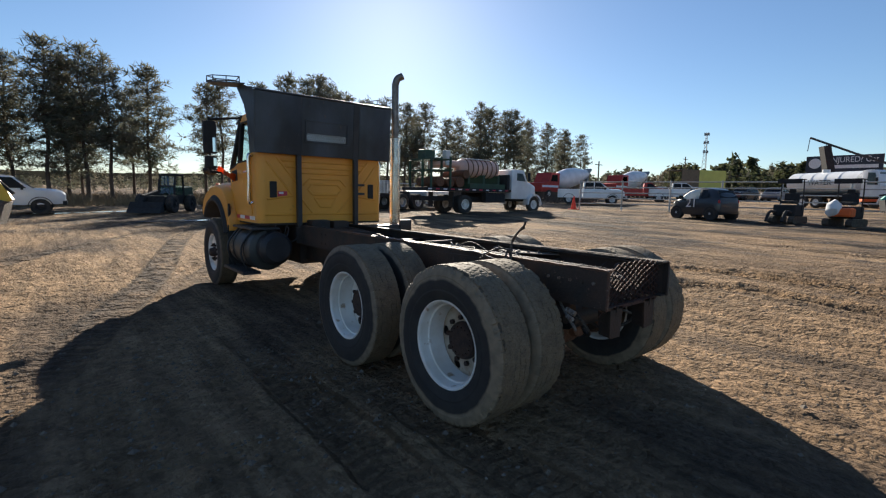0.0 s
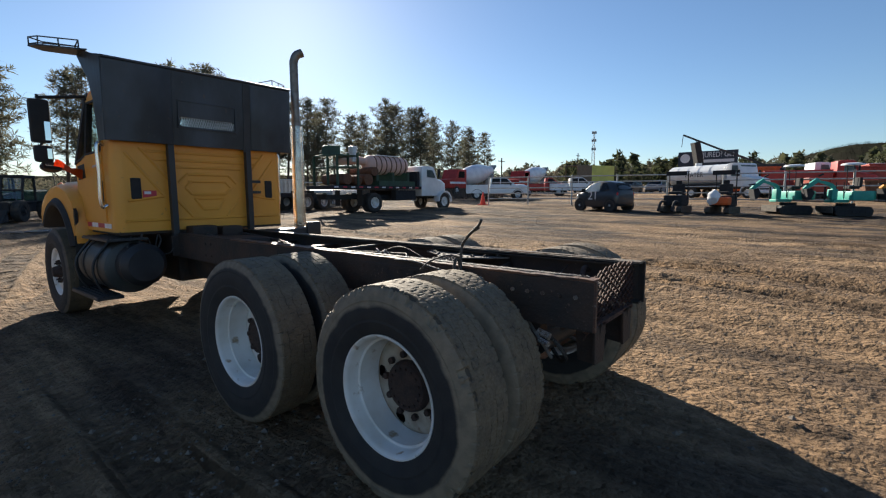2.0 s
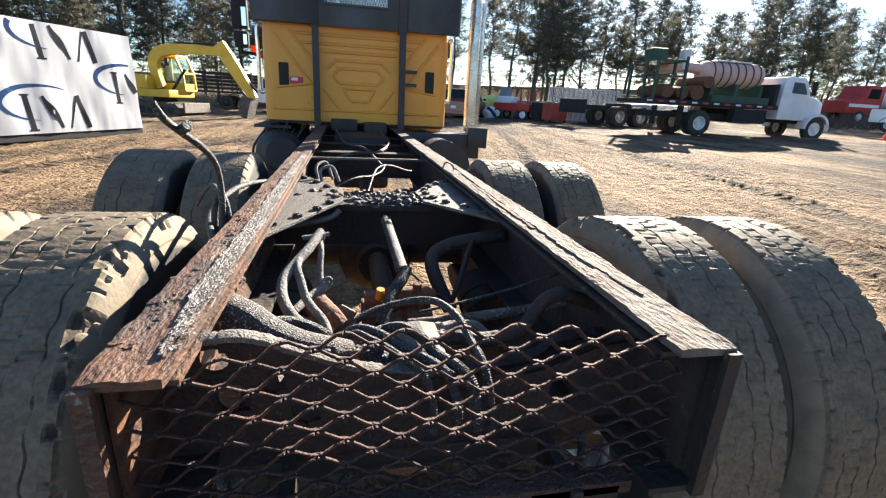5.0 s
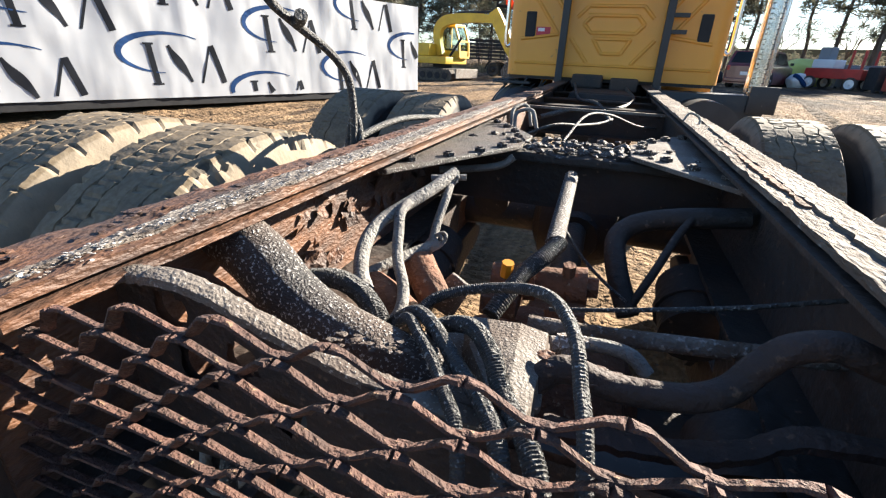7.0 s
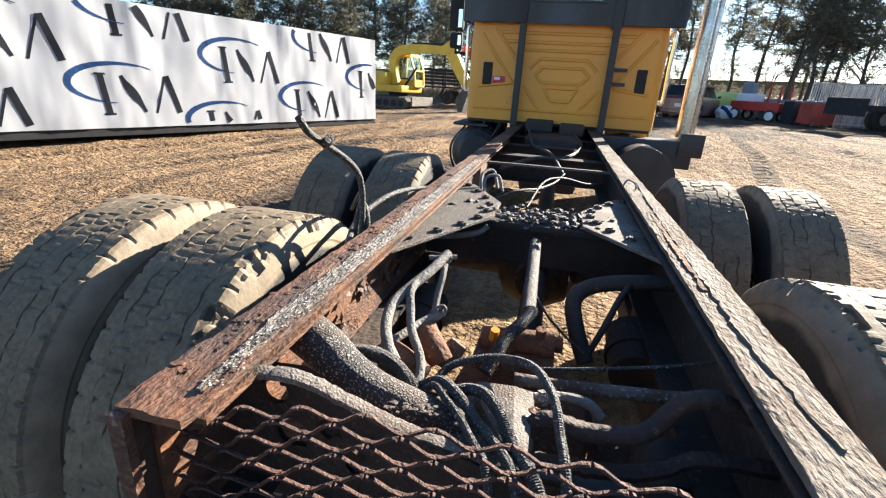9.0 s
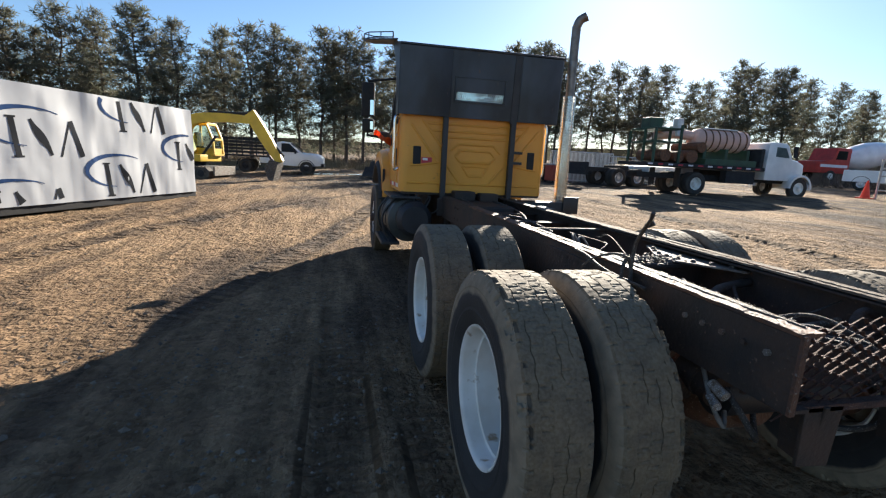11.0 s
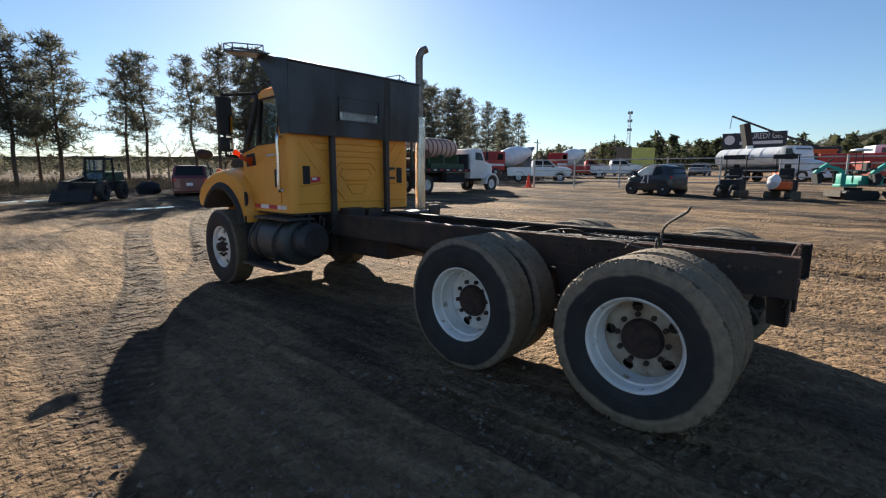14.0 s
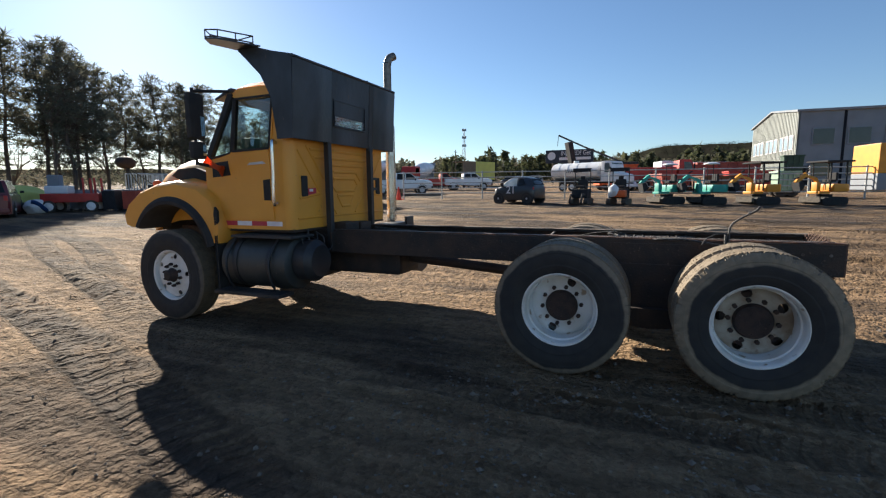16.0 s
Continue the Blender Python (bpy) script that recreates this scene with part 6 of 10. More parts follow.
for side in (-1, 1):
    bm = bm_new()
    arch = [(FRONT_Y + 0.64 * math.cos(t), 0.72 + 0.62 * math.sin(t)) for t in np.linspace(0.6, math.pi - 0.3, 17)]
    top = [(5.16, 0.9), (5.14, 1.1), (5.24, 1.4), (5.46, 1.55), (5.8, 1.62), (6.15, 1.59), (6.45, 1.5), (6.66, 1.36), (6.75, 1.22), (6.73, 1.1), (6.6, 1.06)]
    rows = []
    for x, k in ((0.60, 1.06), (0.86, 1.03), (1.0, 1.0), (1.07, 0.97), (1.1, 0.93)):
        rows.append([bm.verts.new((side * x, FRONT_Y + (y - FRONT_Y) * (0.6 + 0.4 * k), 0.9 + (z - 0.9) * k)) for y, z in top])
    inner_row = [bm.verts.new((side * 1.1, y, z)) for y, z in arch]
    skin(bm, rows, caps=False, closed=False)
    # outer face between the arch and the edge
    edge = rows[-1]
    na, ne = len(inner_row), len(edge)
    arch_v = inner_row[::-1]
    for i in range(na - 1):
        e0, e1 = round(i * (ne - 1) / (na - 1)), round((i + 1) * (ne - 1) / (na - 1))
        if e0 == e1:
            bm.faces.new((arch_v[i], arch_v[i + 1], edge[e0]))
        else:
            bm.faces.new((arch_v[i], arch_v[i + 1], edge[e1], edge[e0]))
    wing = part("wing", bm, YELLOW, truck, "yellow front wing", smooth=40)
    bm = bm_new()
    rows = []
    for t in np.linspace(0.55, math.pi - 0.22, 25):
        ct, st = math.cos(t), math.sin(t)
        rows.append([bm.verts.new((side * x, FRONT_Y + r * ct, 0.72 + r * st)) for x, r in ((0.72, 0.6), (1.1, 0.6), (1.14, 0.62), (1.145, 0.66), (1.104, 0.71), (1.102, 0.62), (0.72, 0.62))])
    skin(bm, rows)
    part("arch_flare", bm, RUBBER, wing, "black rubber wheel arch flare", smooth=40)
    bm = bm_new()
    box(bm, side * 0.62, side * 1.1, 5.18, 5.215, 0.33, 0.98, 0.01)
    part("mud_flap", bm, RUBBER, wing)
    bm = bm_new()
    prism(bm, [(5.165, 1.26), (5.17, 1.12), (5.215, 1.1), (5.225, 1.22), (5.205, 1.31)], "x", side * 1.07, side * 1.1)
    part("wing_vent", bm, RUBBER, wing)
    bm = bm_new()
    blob(bm, (side * 0.95, 6.66, 1.3), 0.11, 1, (0.9, 0.7, 0.75), 2, 0.0)
    part("headlight", bm, LAMPCLEAR, wing, "clear headlight", smooth=50)
    bm = bm_new()
    blob(bm, (side * 0.95, 6.3, 1.585), 0.05, 1, (0.8, 1.2, 0.9), 2, 0.0)
    part("side_lamp", bm, ORANGE, wing, "orange side lamp", smooth=50)
    bm = bm_new()
    prism(bm, [(5.55, 1.56), (5.9, 1.57), (6.2, 1.68), (6.08, 1.76), (5.78, 1.77), (5.55, 1.7)], "x", side * 0.775, side * 0.825)
    part("intake_grille", bm, RUBBER, hood, "black bonnet side grille")
# bumper is out of view, set low to shade the ground behind it
bm = bm_new()
box(bm, -0.75, 0.75, 6.5, 6.66, 0.4, 0.8, 0.04)
part("bumper", bm, BLACK, truck)
bm = bm_new()
box(bm, -0.4, 0.4, 6.9, 7.06, 0.95, 1.5, 0.02)
part("radiator_grille", bm, BLACK, truck)
bm = bm_new()
cyl(bm, (-0.6, FRONT_Y, 0.5), (0.6, FRONT_Y, 0.5), 0.06, seg=14)
for s in (-1, 1):
    box(bm, s * 0.4 - 0.05, s * 0.4 + 0.05, 5.2, 6.7, 0.56, 0.62, 0.01)
    cyl(bm, (s * 0.7, FRONT_Y, 0.5), (s * 0.92, FRONT_Y, 0.5), 0.2, seg=20)
part("front_axle", bm, FRAME, truck, smooth=40)
# engine mass made deeper to block sunlight under the cab
bm = bm_new()
box(bm, -0.36, 0.36, 4.3, 6.7, 0.44, 1.02, 0.05)
box(bm, -0.26, 0.26, 3.3, 4.35, 0.5, 0.98, 0.05)
part("engine_block", bm, FRAME, truck)

# mirrors
bm = bm_new()
box(bm, -1.43, -1.25, 5.06, 5.14, 2.03, 2.5, 0.03)
cab_mirror = part("door_mirror", bm, RUBBER, truck, "tall black door mirror", smooth=40)
bm = bm_new()
box(bm, -1.315, -1.265, 5.052, 5.058, 2.06, 2.26)
part("mirror_glass", bm, MIRROR, cab_mirror)
bm = bm_new()
box(bm, -1.42, -1.25, 5.06, 5.14, 1.82, 2.01, 0.04)
low = part("convex_mirror", bm, RUBBER, cab_mirror, smooth=40)
bm = bm_new()
box(bm, -1.31, -1.27, 5.052, 5.058, 1.86, 1.97)
part("convex_glass", bm, MIRROR, cab_mirror)
bm = bm_new()
cyl(bm, (-1.33, 5.12, 2.52), (-0.93, 5.06, 2.58), 0.018, seg=10)
cyl(bm, (-1.34, 5.12, 2.55), (-1.34, 5.12, 1.76), 0.016, seg=10)
cyl(bm, (-1.34, 5.12, 1.78), (-0.98, 5.18, 1.74), 0.018, seg=10)
part("mirror_arm", bm, RUBBER, cab_mirror, smooth=40)
# orange ribbon tied to the mirror arm
bm = bm_new()
rows = []
for i in range(9):
    t = i / 8
    rows.append([bm.verts.new((-1.24 + 0.26 * t, 5.1 + 0.03 * math.sin(t * 7), 1.86 - 0.14 * t + 0.02 * math.sin(t * 9))), bm.verts.new((-1.25 + 0.25 * t, 5.12 + 0.03 * math.sin(t * 7 + 1), 1.79 - 0.15 * t))])
skin(bm, rows, caps=False, closed=False)
bmesh.ops.solidify(bm, geom=bm.faces[:], thickness=0.003)
part("ribbon", bm, ORANGE, truck, "orange ribbon tied at the mirror")
# convex mirror on the wing
bm = bm_new()
c = Vector((-0.90, 6.92, 1.86))
rings = []
for a, r in ((-0.05, 0.05), (-0.04, 0.1), (0.0, 0.125), (0.03, 0.115), (0.05, 0.06)):
    rings.append(ring(bm, c + Vector((0, a, 0)), Vector((1, 0, 0)), Vector((0, 0, 1)), r * 0.66, 20, r * 1.05))
skin(bm, rings)
hm = part("wing_mirror", bm, RUBBER, truck, "round black convex mirror on stalks", smooth=50)
bm = bm_new()
cyl(bm, c + Vector((0, 0, -0.05)), (-0.95, 6.45, 1.36), 0.006, seg=8)
cyl(bm, c + Vector((0, 0, -0.05)), (-0.75, 6.6, 1.55), 0.006, seg=8)
cyl(bm, c + Vector((0, 0, -0.05)), (-0.6, 6.5, 1.85), 0.006, seg=8)
part("mirror_stalk", bm, RUBBER, hm, smooth=40)

# ---------------------------------------------------------------- cab shield
SX = 1.045
bm = bm_new()
CUT = (-0.33, 0.29, 2.235, 2.5)


def shield_y(z):
    return 4.10 - 0.045 * (z - 2.02) / 0.82


def plate(bm, x0, x1, z0, z1):
    vs = []
    for dy in (0, 0.012):
        for x, z in ((x0, z0), (x1, z0), (x1, z1), (x0, z1)):
            vs.append(bm.verts.new((x, shield_y(z) + dy, z)))
    for q in ((0, 1, 2, 3), (7, 6, 5, 4), (0, 4, 5, 1), (1, 5, 6, 2), (2, 6, 7, 3), (3, 7, 4, 0)):
        bm.faces.new([vs[k] for k in q])


for a in ((-SX, SX + 0.02, 2.02, CUT[2]), (-SX, SX + 0.02, CUT[3], 2.83), (-SX, CUT[0], CUT[2], CUT[3]), (CUT[1], SX + 0.02, CUT[2], CUT[3])):
    plate(bm, *a)
shield = part("cab_shield", bm, SHIELD, truck, "black steel cab shield with a slot")
bm = bm_new()
# surround of the slot, its upper half blanked
bar(bm, (CUT[0] - 0.03, 4.07, CUT[3] + 0.015), (CUT[1] + 0.03, 4.07, CUT[3] + 0.015), 0.014)
bar(bm, (CUT[0] - 0.03, 4.075, CUT[2] - 0.015), (CUT[1] + 0.03, 4.075, CUT[2] - 0.015), 0.014)
bar(bm, (CUT[0] - 0.015, 4.075, CUT[2]), (CUT[0] - 0.015, 4.07, CUT[3]), 0.014)
bar(bm, (CUT[1] + 0.015, 4.075, CUT[2]), (CUT[1] + 0.015, 4.07, CUT[3]), 0.014)
part("slot_frame", bm, SHIELD, shield)
bm = bm_new()
plate(bm, CUT[0], CUT[1], 2.335, CUT[3])
part("slot_blank", bm, SHIELD, shield)
# bright crossed bars added for the light that shows through the slot
bm = bm_new()
for k in range(23):
    x = CUT[0] + (k + 0.5) * (CUT[1] - CUT[0]) / 23
    bar(bm, (x - 0.02, 4.09, CUT[2]), (x + 0.02, 4.09, 2.335), 0.005)
    bar(bm, (x + 0.02, 4.094, CUT[2]), (x - 0.02, 4.094, 2.335), 0.005)
part("slot_mesh", bm, ALU, shield, "added bright bars for light showing through the slot")
# outer panels stand proud of the recessed middle, a folded post runs up between
for x0, x1, z1 in ((-SX + 0.004, -0.40, 2.81), (0.505, SX + 0.012, 2.82)):
    bm = bm_new()
    rows = []
    for z in np.linspace(2.022, z1, 7):
        rows.append([bm.verts.new((x, shield_y(z) - 0.003 - d + 0.004 * noise.noise(Vector((x * 3, z * 3, 1))), z)) for x, d in ((x0, 0.0), (x0 + 0.02, 0.02), ((x0 + x1) / 2, 0.024), (x1 - 0.02, 0.022), (x1, 0.0))])
    skin(bm, rows, caps=False, closed=False)
    part("outer_panel", bm, SHIELD, shield, "slate black panel with scuffs", smooth=50)
bm = bm_new()
rows = []
for z in (1.99, 2.4, 2.82):
    rows.append([bm.verts.new((x, shield_y(z) - d, z)) for x, d in ((0.405, -0.002), (0.41, 0.008), (0.495, 0.008), (0.5, -0.002))])
skin(bm, rows)
part("folded_post", bm, BLACK, shield, "folded steel post on the shield")
for side in (-1, 1):
    x = side * SX
    bm = bm_new()
    prism(bm, [(4.092, 2.02), (4.29, 2.02), (4.35, 2.45), (4.47, 2.68), (4.75, 2.945), (4.75, 2.99), (4.5, 2.957), (4.06, 2.826)], "x", x - 0.006, x + 0.006)
    part("side_plate", bm, SHIELD, shield)
    bm = bm_new()
    # wing that carries the wire rack
    prism(bm, [(side * 1.03, 4.46), (side * 1.1, 4.5), (side * 1.40, 4.66), (side * 1.44, 4.77), (side * 1.3, 4.86), (side * 1.03, 4.78)], "z", 2.958, 2.973, 0.002)
    part("rack_wing", bm, SHIELD, shield)
    bm = bm_new()
    pts = [(side * 1.09, 4.5), (side * 1.38, 4.66), (side * 1.43, 4.77), (side * 1.3, 4.85), (side * 1.05, 4.77)]
    for z in (2.985, 3.05):
        for a, b in zip(pts, pts[1:] + pts[:1]):
            cyl(bm, (*a, z), (*b, z), 0.0065, seg=6)
    for p in pts + [((pts[0][0] + pts[1][0]) / 2, (pts[0][1] + pts[1][1]) / 2), ((pts[3][0] + pts[4][0]) / 2, (pts[3][1] + pts[4][1]) / 2)]:
        cyl(bm, (*p, 2.968), (*p, 3.05), 0.0065, seg=6)
    part("wire_rack", bm, BLACK, shield, "small wire rack")
bm = bm_new()
prism(bm, [(4.052, 2.83), (4.5, 2.93), (4.5, 2.942), (4.05, 2.845), (4.045, 2.835)], "x", -SX, SX + 0.02)
part("canopy_plate", bm, SHIELD, shield, "forward sloping canopy plate")
bm = bm_new()
tube(bm, [(-SX, 4.055, 2.832), (0, 4.055, 2.84), (SX + 0.02, 4.055, 2.848)], 0.016, 8, 4)
part("top_bead", bm, SHIELD, shield, smooth=50)
for x in (-0.44, 0.46):
    bm = bm_new()
    box(bm, x - 0.032, x + 0.032, 4.085, 4.15, 0.8, 2.06, 0.004)
    post = part("shield_post", bm, BLACK, truck, "black square shield post")
    bm = bm_new()
    box(bm, x - 0.07, x + 0.07, 4.06, 4.085, 0.78, 1.0, 0.004)
    part("post_foot", bm, FRAME, post)
for z in (1.475, 1.61):
    bm = bm_new()
    box(bm, 0.492, 0.62, 4.11, 4.14, z, z + 0.035, 0.003)
    part("latch_bar", bm, BLACK, truck)

# ---------------------------------------------------------------- exhaust
EX, EY = 1.305, 4.29
bm = bm_new()
dxe, dye = 0.87, -0.5
tube(bm, [(EX, EY, 0.95), (EX, EY, 1.6), (EX, EY, 2.4), (EX, EY, 3.22), (EX + 0.005 * dxe, EY + 0.005 * dye, 3.32), (EX + 0.04 * dxe, EY + 0.04 * dye, 3.40), (EX + 0.12 * dxe, EY + 0.12 * dye, 3.445)], 0.057, 20, 8)
stack = part("exhaust_pipe", bm, STAINLESS, truck, "tall steel exhaust stack with curved tip", smooth=60)
bm = bm_new()
rows = []
for z in np.linspace(1.02, 2.42, 3):
    rows.append([bm.verts.new((EX + 0.088 * math.cos(a), EY + 0.088 * math.sin(a), z)) for a in np.linspace(radians(-190), radians(10), 15)])
skin(bm, rows, caps=False, closed=False)
bmesh.ops.solidify(bm, geom=bm.faces[:], thickness=0.003)
hs = part("heat_shield", bm, CHROME, stack, "chrome perforated heat shield", smooth=60)
for k in range(34):
    for a in (-25, -75, -125):
        z = 1.06 + 0.04 * k
        bm = bm_new()
        c = Vector((EX + 0.0895 * math.cos(radians(a)), EY + 0.0895 * math.sin(radians(a)), z))
        t = Vector((-math.sin(radians(a)), math.cos(radians(a)), 0))
        bar(bm, c - t * 0.011, c + t * 0.011, 0.003, 0.009)
        part("slot", bm, STAINLESS, hs)
bm = bm_new()
box(bm, 0.45, 1.34, 3.98, 4.24, 0.74, 1.0, 0.01)
box(bm, 1.2, 1.42, 3.96, 4.0, 0.86, 1.08, 0.004)
box(bm, 1.34, 1.42, 3.98, 4.1, 0.88, 0.98, 0.005)
part("exhaust_box", bm, BLACK, truck, "black steel box carrying the exhaust", smooth=40)
# tank out of view, added to keep sun off the ground below the cab
bm = bm_new()
cyl(bm, (0.84, 3.55, 0.66), (0.84, 5.15, 0.66), 0.3, seg=28)
part("right_tank", bm, BLACK, truck, smooth=40)

# ---------------------------------------------------------------- tank and steps
bm = bm_new()
rings = []
for y, r in ((4.22, 0.24), (4.24, 0.275), (4.27, 0.285), (5.1, 0.285), (5.13, 0.275), (5.15, 0.24)):
    rings.append(ring(bm, Vector((-0.84, y, 0.69)), Vector((1, 0, 0)), Vector((0, 0, 1)), r, 32))
skin(bm, rings)
tank = part("fuel_tank", bm, mat("tank_paint", (0.03, 0.034, 0.033), (0.055, 0.057, 0.053), rough=0.35, scale=3, fine=30, bump=0.05, spots=(0.13, 0.11, 0.09), spot_at=0.66), truck, "dark grey cylindrical fuel tank", smooth=40)
for y in (4.45, 4.92):
    bm = bm_new()
    lathe(bm, [(0.288, -0.03), (0.294, -0.03), (0.294, 0.03), (0.288, 0.03)], 36)
    bmesh.ops.transform(bm, matrix=Matrix.Translation((-0.84, y, 0.69)) @ Matrix.Rotation(math.pi / 2, 4, "Z"), verts=bm.verts[:])
    part("tank_strap", bm, BLACK, tank, smooth=40)
bm = bm_new()
cyl(bm, (-0.8, 4.06, 0.72), (-0.8, 4.21, 0.72), 0.225, seg=28)
cyl(bm, (-0.8, 3.99, 0.72), (-0.8, 4.06, 0.72), 0.17, 0.225, 28)
part("air_reservoir", bm, BLACK, truck, "black cylindrical tank behind the fuel tank", smooth=40)
bm = bm_new()
box(bm, -1.1, -0.72, 4.14, 4.98, 0.975, 1.0, 0.004)
top_step = part("top_step", bm, BLACK, truck)
for k in range(9):
    bm = bm_new()
    box(bm, -1.09 + k * 0.04, -1.075 + k * 0.04, 4.15, 4.97, 1.0, 1.006)
    part("tread_bar", bm, BLACK, top_step)
bm = bm_new()
box(bm, -1.19, -0.95, 4.26, 5.19, 0.36, 0.395, 0.006)
lower_step = part("lower_step", bm, BLACK, truck)
for k in range(5):
    bm = bm_new()
    box(bm, -1.18 + k * 0.045, -1.165 + k * 0.045, 4.27, 5.18, 0.395, 0.402)
    part("tread_bar", bm, BLACK, lower_step)
for y in (4.4, 5.0):
    bm = bm_new()
    tube(bm, [(-1.0, y, 0.97), (-1.16, y, 0.75), (-1.15, y, 0.55), (-1.06, y, 0.38)], 0.014, 8, 5)
    part("step_hanger", bm, BLACK, truck, smooth=50)
# dangling cables under the rear of the cab
for k, (x, z0) in enumerate(((-0.86, 1.02), (-0.75, 1.05), (-0.6, 1.02), (-0.3, 1.05), (0.1, 1.03), (0.3, 1.05))):
    hose([(x, 4.2, z0), (x - 0.06, 4.12, z0 - 0.12 - 0.03 * (k % 3)), (x + 0.05, 4.05, z0 - 0.2), (x + 0.14, 4.1, z0 - 0.1), (x + 0.18, 4.25, z0 - 0.04)], 0.007 + 0.003 * (k % 2), HOSE, "cable")
bm = bm_new()
box(bm, -0.3, -0.02, 4.0, 4.2, 0.98, 1.1, 0.02)
box(bm, 0.05, 0.3, 4.02, 4.2, 0.96, 1.08, 0.02)
part("air_valve_block", bm, FRAME, truck)

# warp the built truck meshes so that they fit the camera's view
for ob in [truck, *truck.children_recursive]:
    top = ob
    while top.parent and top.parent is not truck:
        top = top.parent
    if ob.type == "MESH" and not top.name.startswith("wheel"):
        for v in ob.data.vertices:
            v.co = fit_view(v.co)

# ---------------------------------------------------------------- yard vehicles and things
def at(ob, x, y, turn=0, dz=0.0):
    ob.matrix_basis = pose(x, y, gz(x, y) + dz, 0, 0, turn)
    return ob


def road_wheel(parent, x, y, r, w, rim_mat=None, rim=0.56, dual=False):
    """A wheel of a vehicle that drives along its local y; x < 0 is its left side."""
    s = -1 if x < 0 else 1
    bm = lathe(bm_new(), [(r * rim, -w / 2 * 0.8), (r * 0.8, -w / 2), (r * 0.95, -w / 2 * 0.9), (r, -w / 2 * 0.7), (r, -w * 0.12), (r * 0.975, -w * 0.1), (r * 0.975, w * 0.1), (r, w * 0.12),
                          (r, w / 2 * 0.7), (r * 0.95, w / 2 * 0.9), (r * 0.8, w / 2), (r * rim, w / 2 * 0.8)], 28)
    tyre = part("wheel", bm, TYREFAR, parent, "black tyre on its wheel", smooth=40)
    tyre.matrix_basis = pose(x, y, r, 0, 0, 0 if s > 0 else 180)
    d = -0.2 if dual else 0.25
    bm = lathe(bm_new(), [(r * rim, w * 0.4), (r * rim * 0.9, w * 0.36), (r * rim * 0.85, w * d), (r * rim * 0.45, w * (d + 0.05)), (r * 0.2, w * (d + 0.1)), (r * 0.18, w * (d + 0.35)), (0.0, w * (d + 0.36))], 20)
    part("rim", bm, rim_mat or ALU, tyre, smooth=40)
    return tyre


TYREFAR = mat("dusty_tyre", (0.03, 0.028, 0.026), (0.06, 0.052, 0.045), rough=0.85, scale=5, fine=40, bump=0.2)


def shell(bm, stations):
    """Lofted body: stations (y, half width, z low, z high, crown) from rear to front."""
    rows = []
    for y, hw, z0, z1, crown in stations:
        zm = z0 + (z1 - z0) * 0.55
        prof = [(-hw * 0.96, z0), (-hw, zm), (-hw * 0.97, z1 - 0.06), (-hw * 0.9, z1 - 0.01), (-hw * 0.45, z1 + crown), (hw * 0.45, z1 + crown), (hw * 0.9, z1 - 0.01), (hw * 0.97, z1 - 0.06), (hw, zm), (hw * 0.96, z0)]
        rows.append([bm.verts.new((x, y, z)) for x, z in prof])
    return skin(bm, rows)


def panes(parent, quads, material=None):
    for q in quads:
        bm = bm_new()
        bm.faces.new([bm.verts.new(p) for p in q])
        bmesh.ops.solidify(bm, geom=bm.faces[:], thickness=0.008)
        part("window", bm, material or PANE, parent, "vehicle window pane")


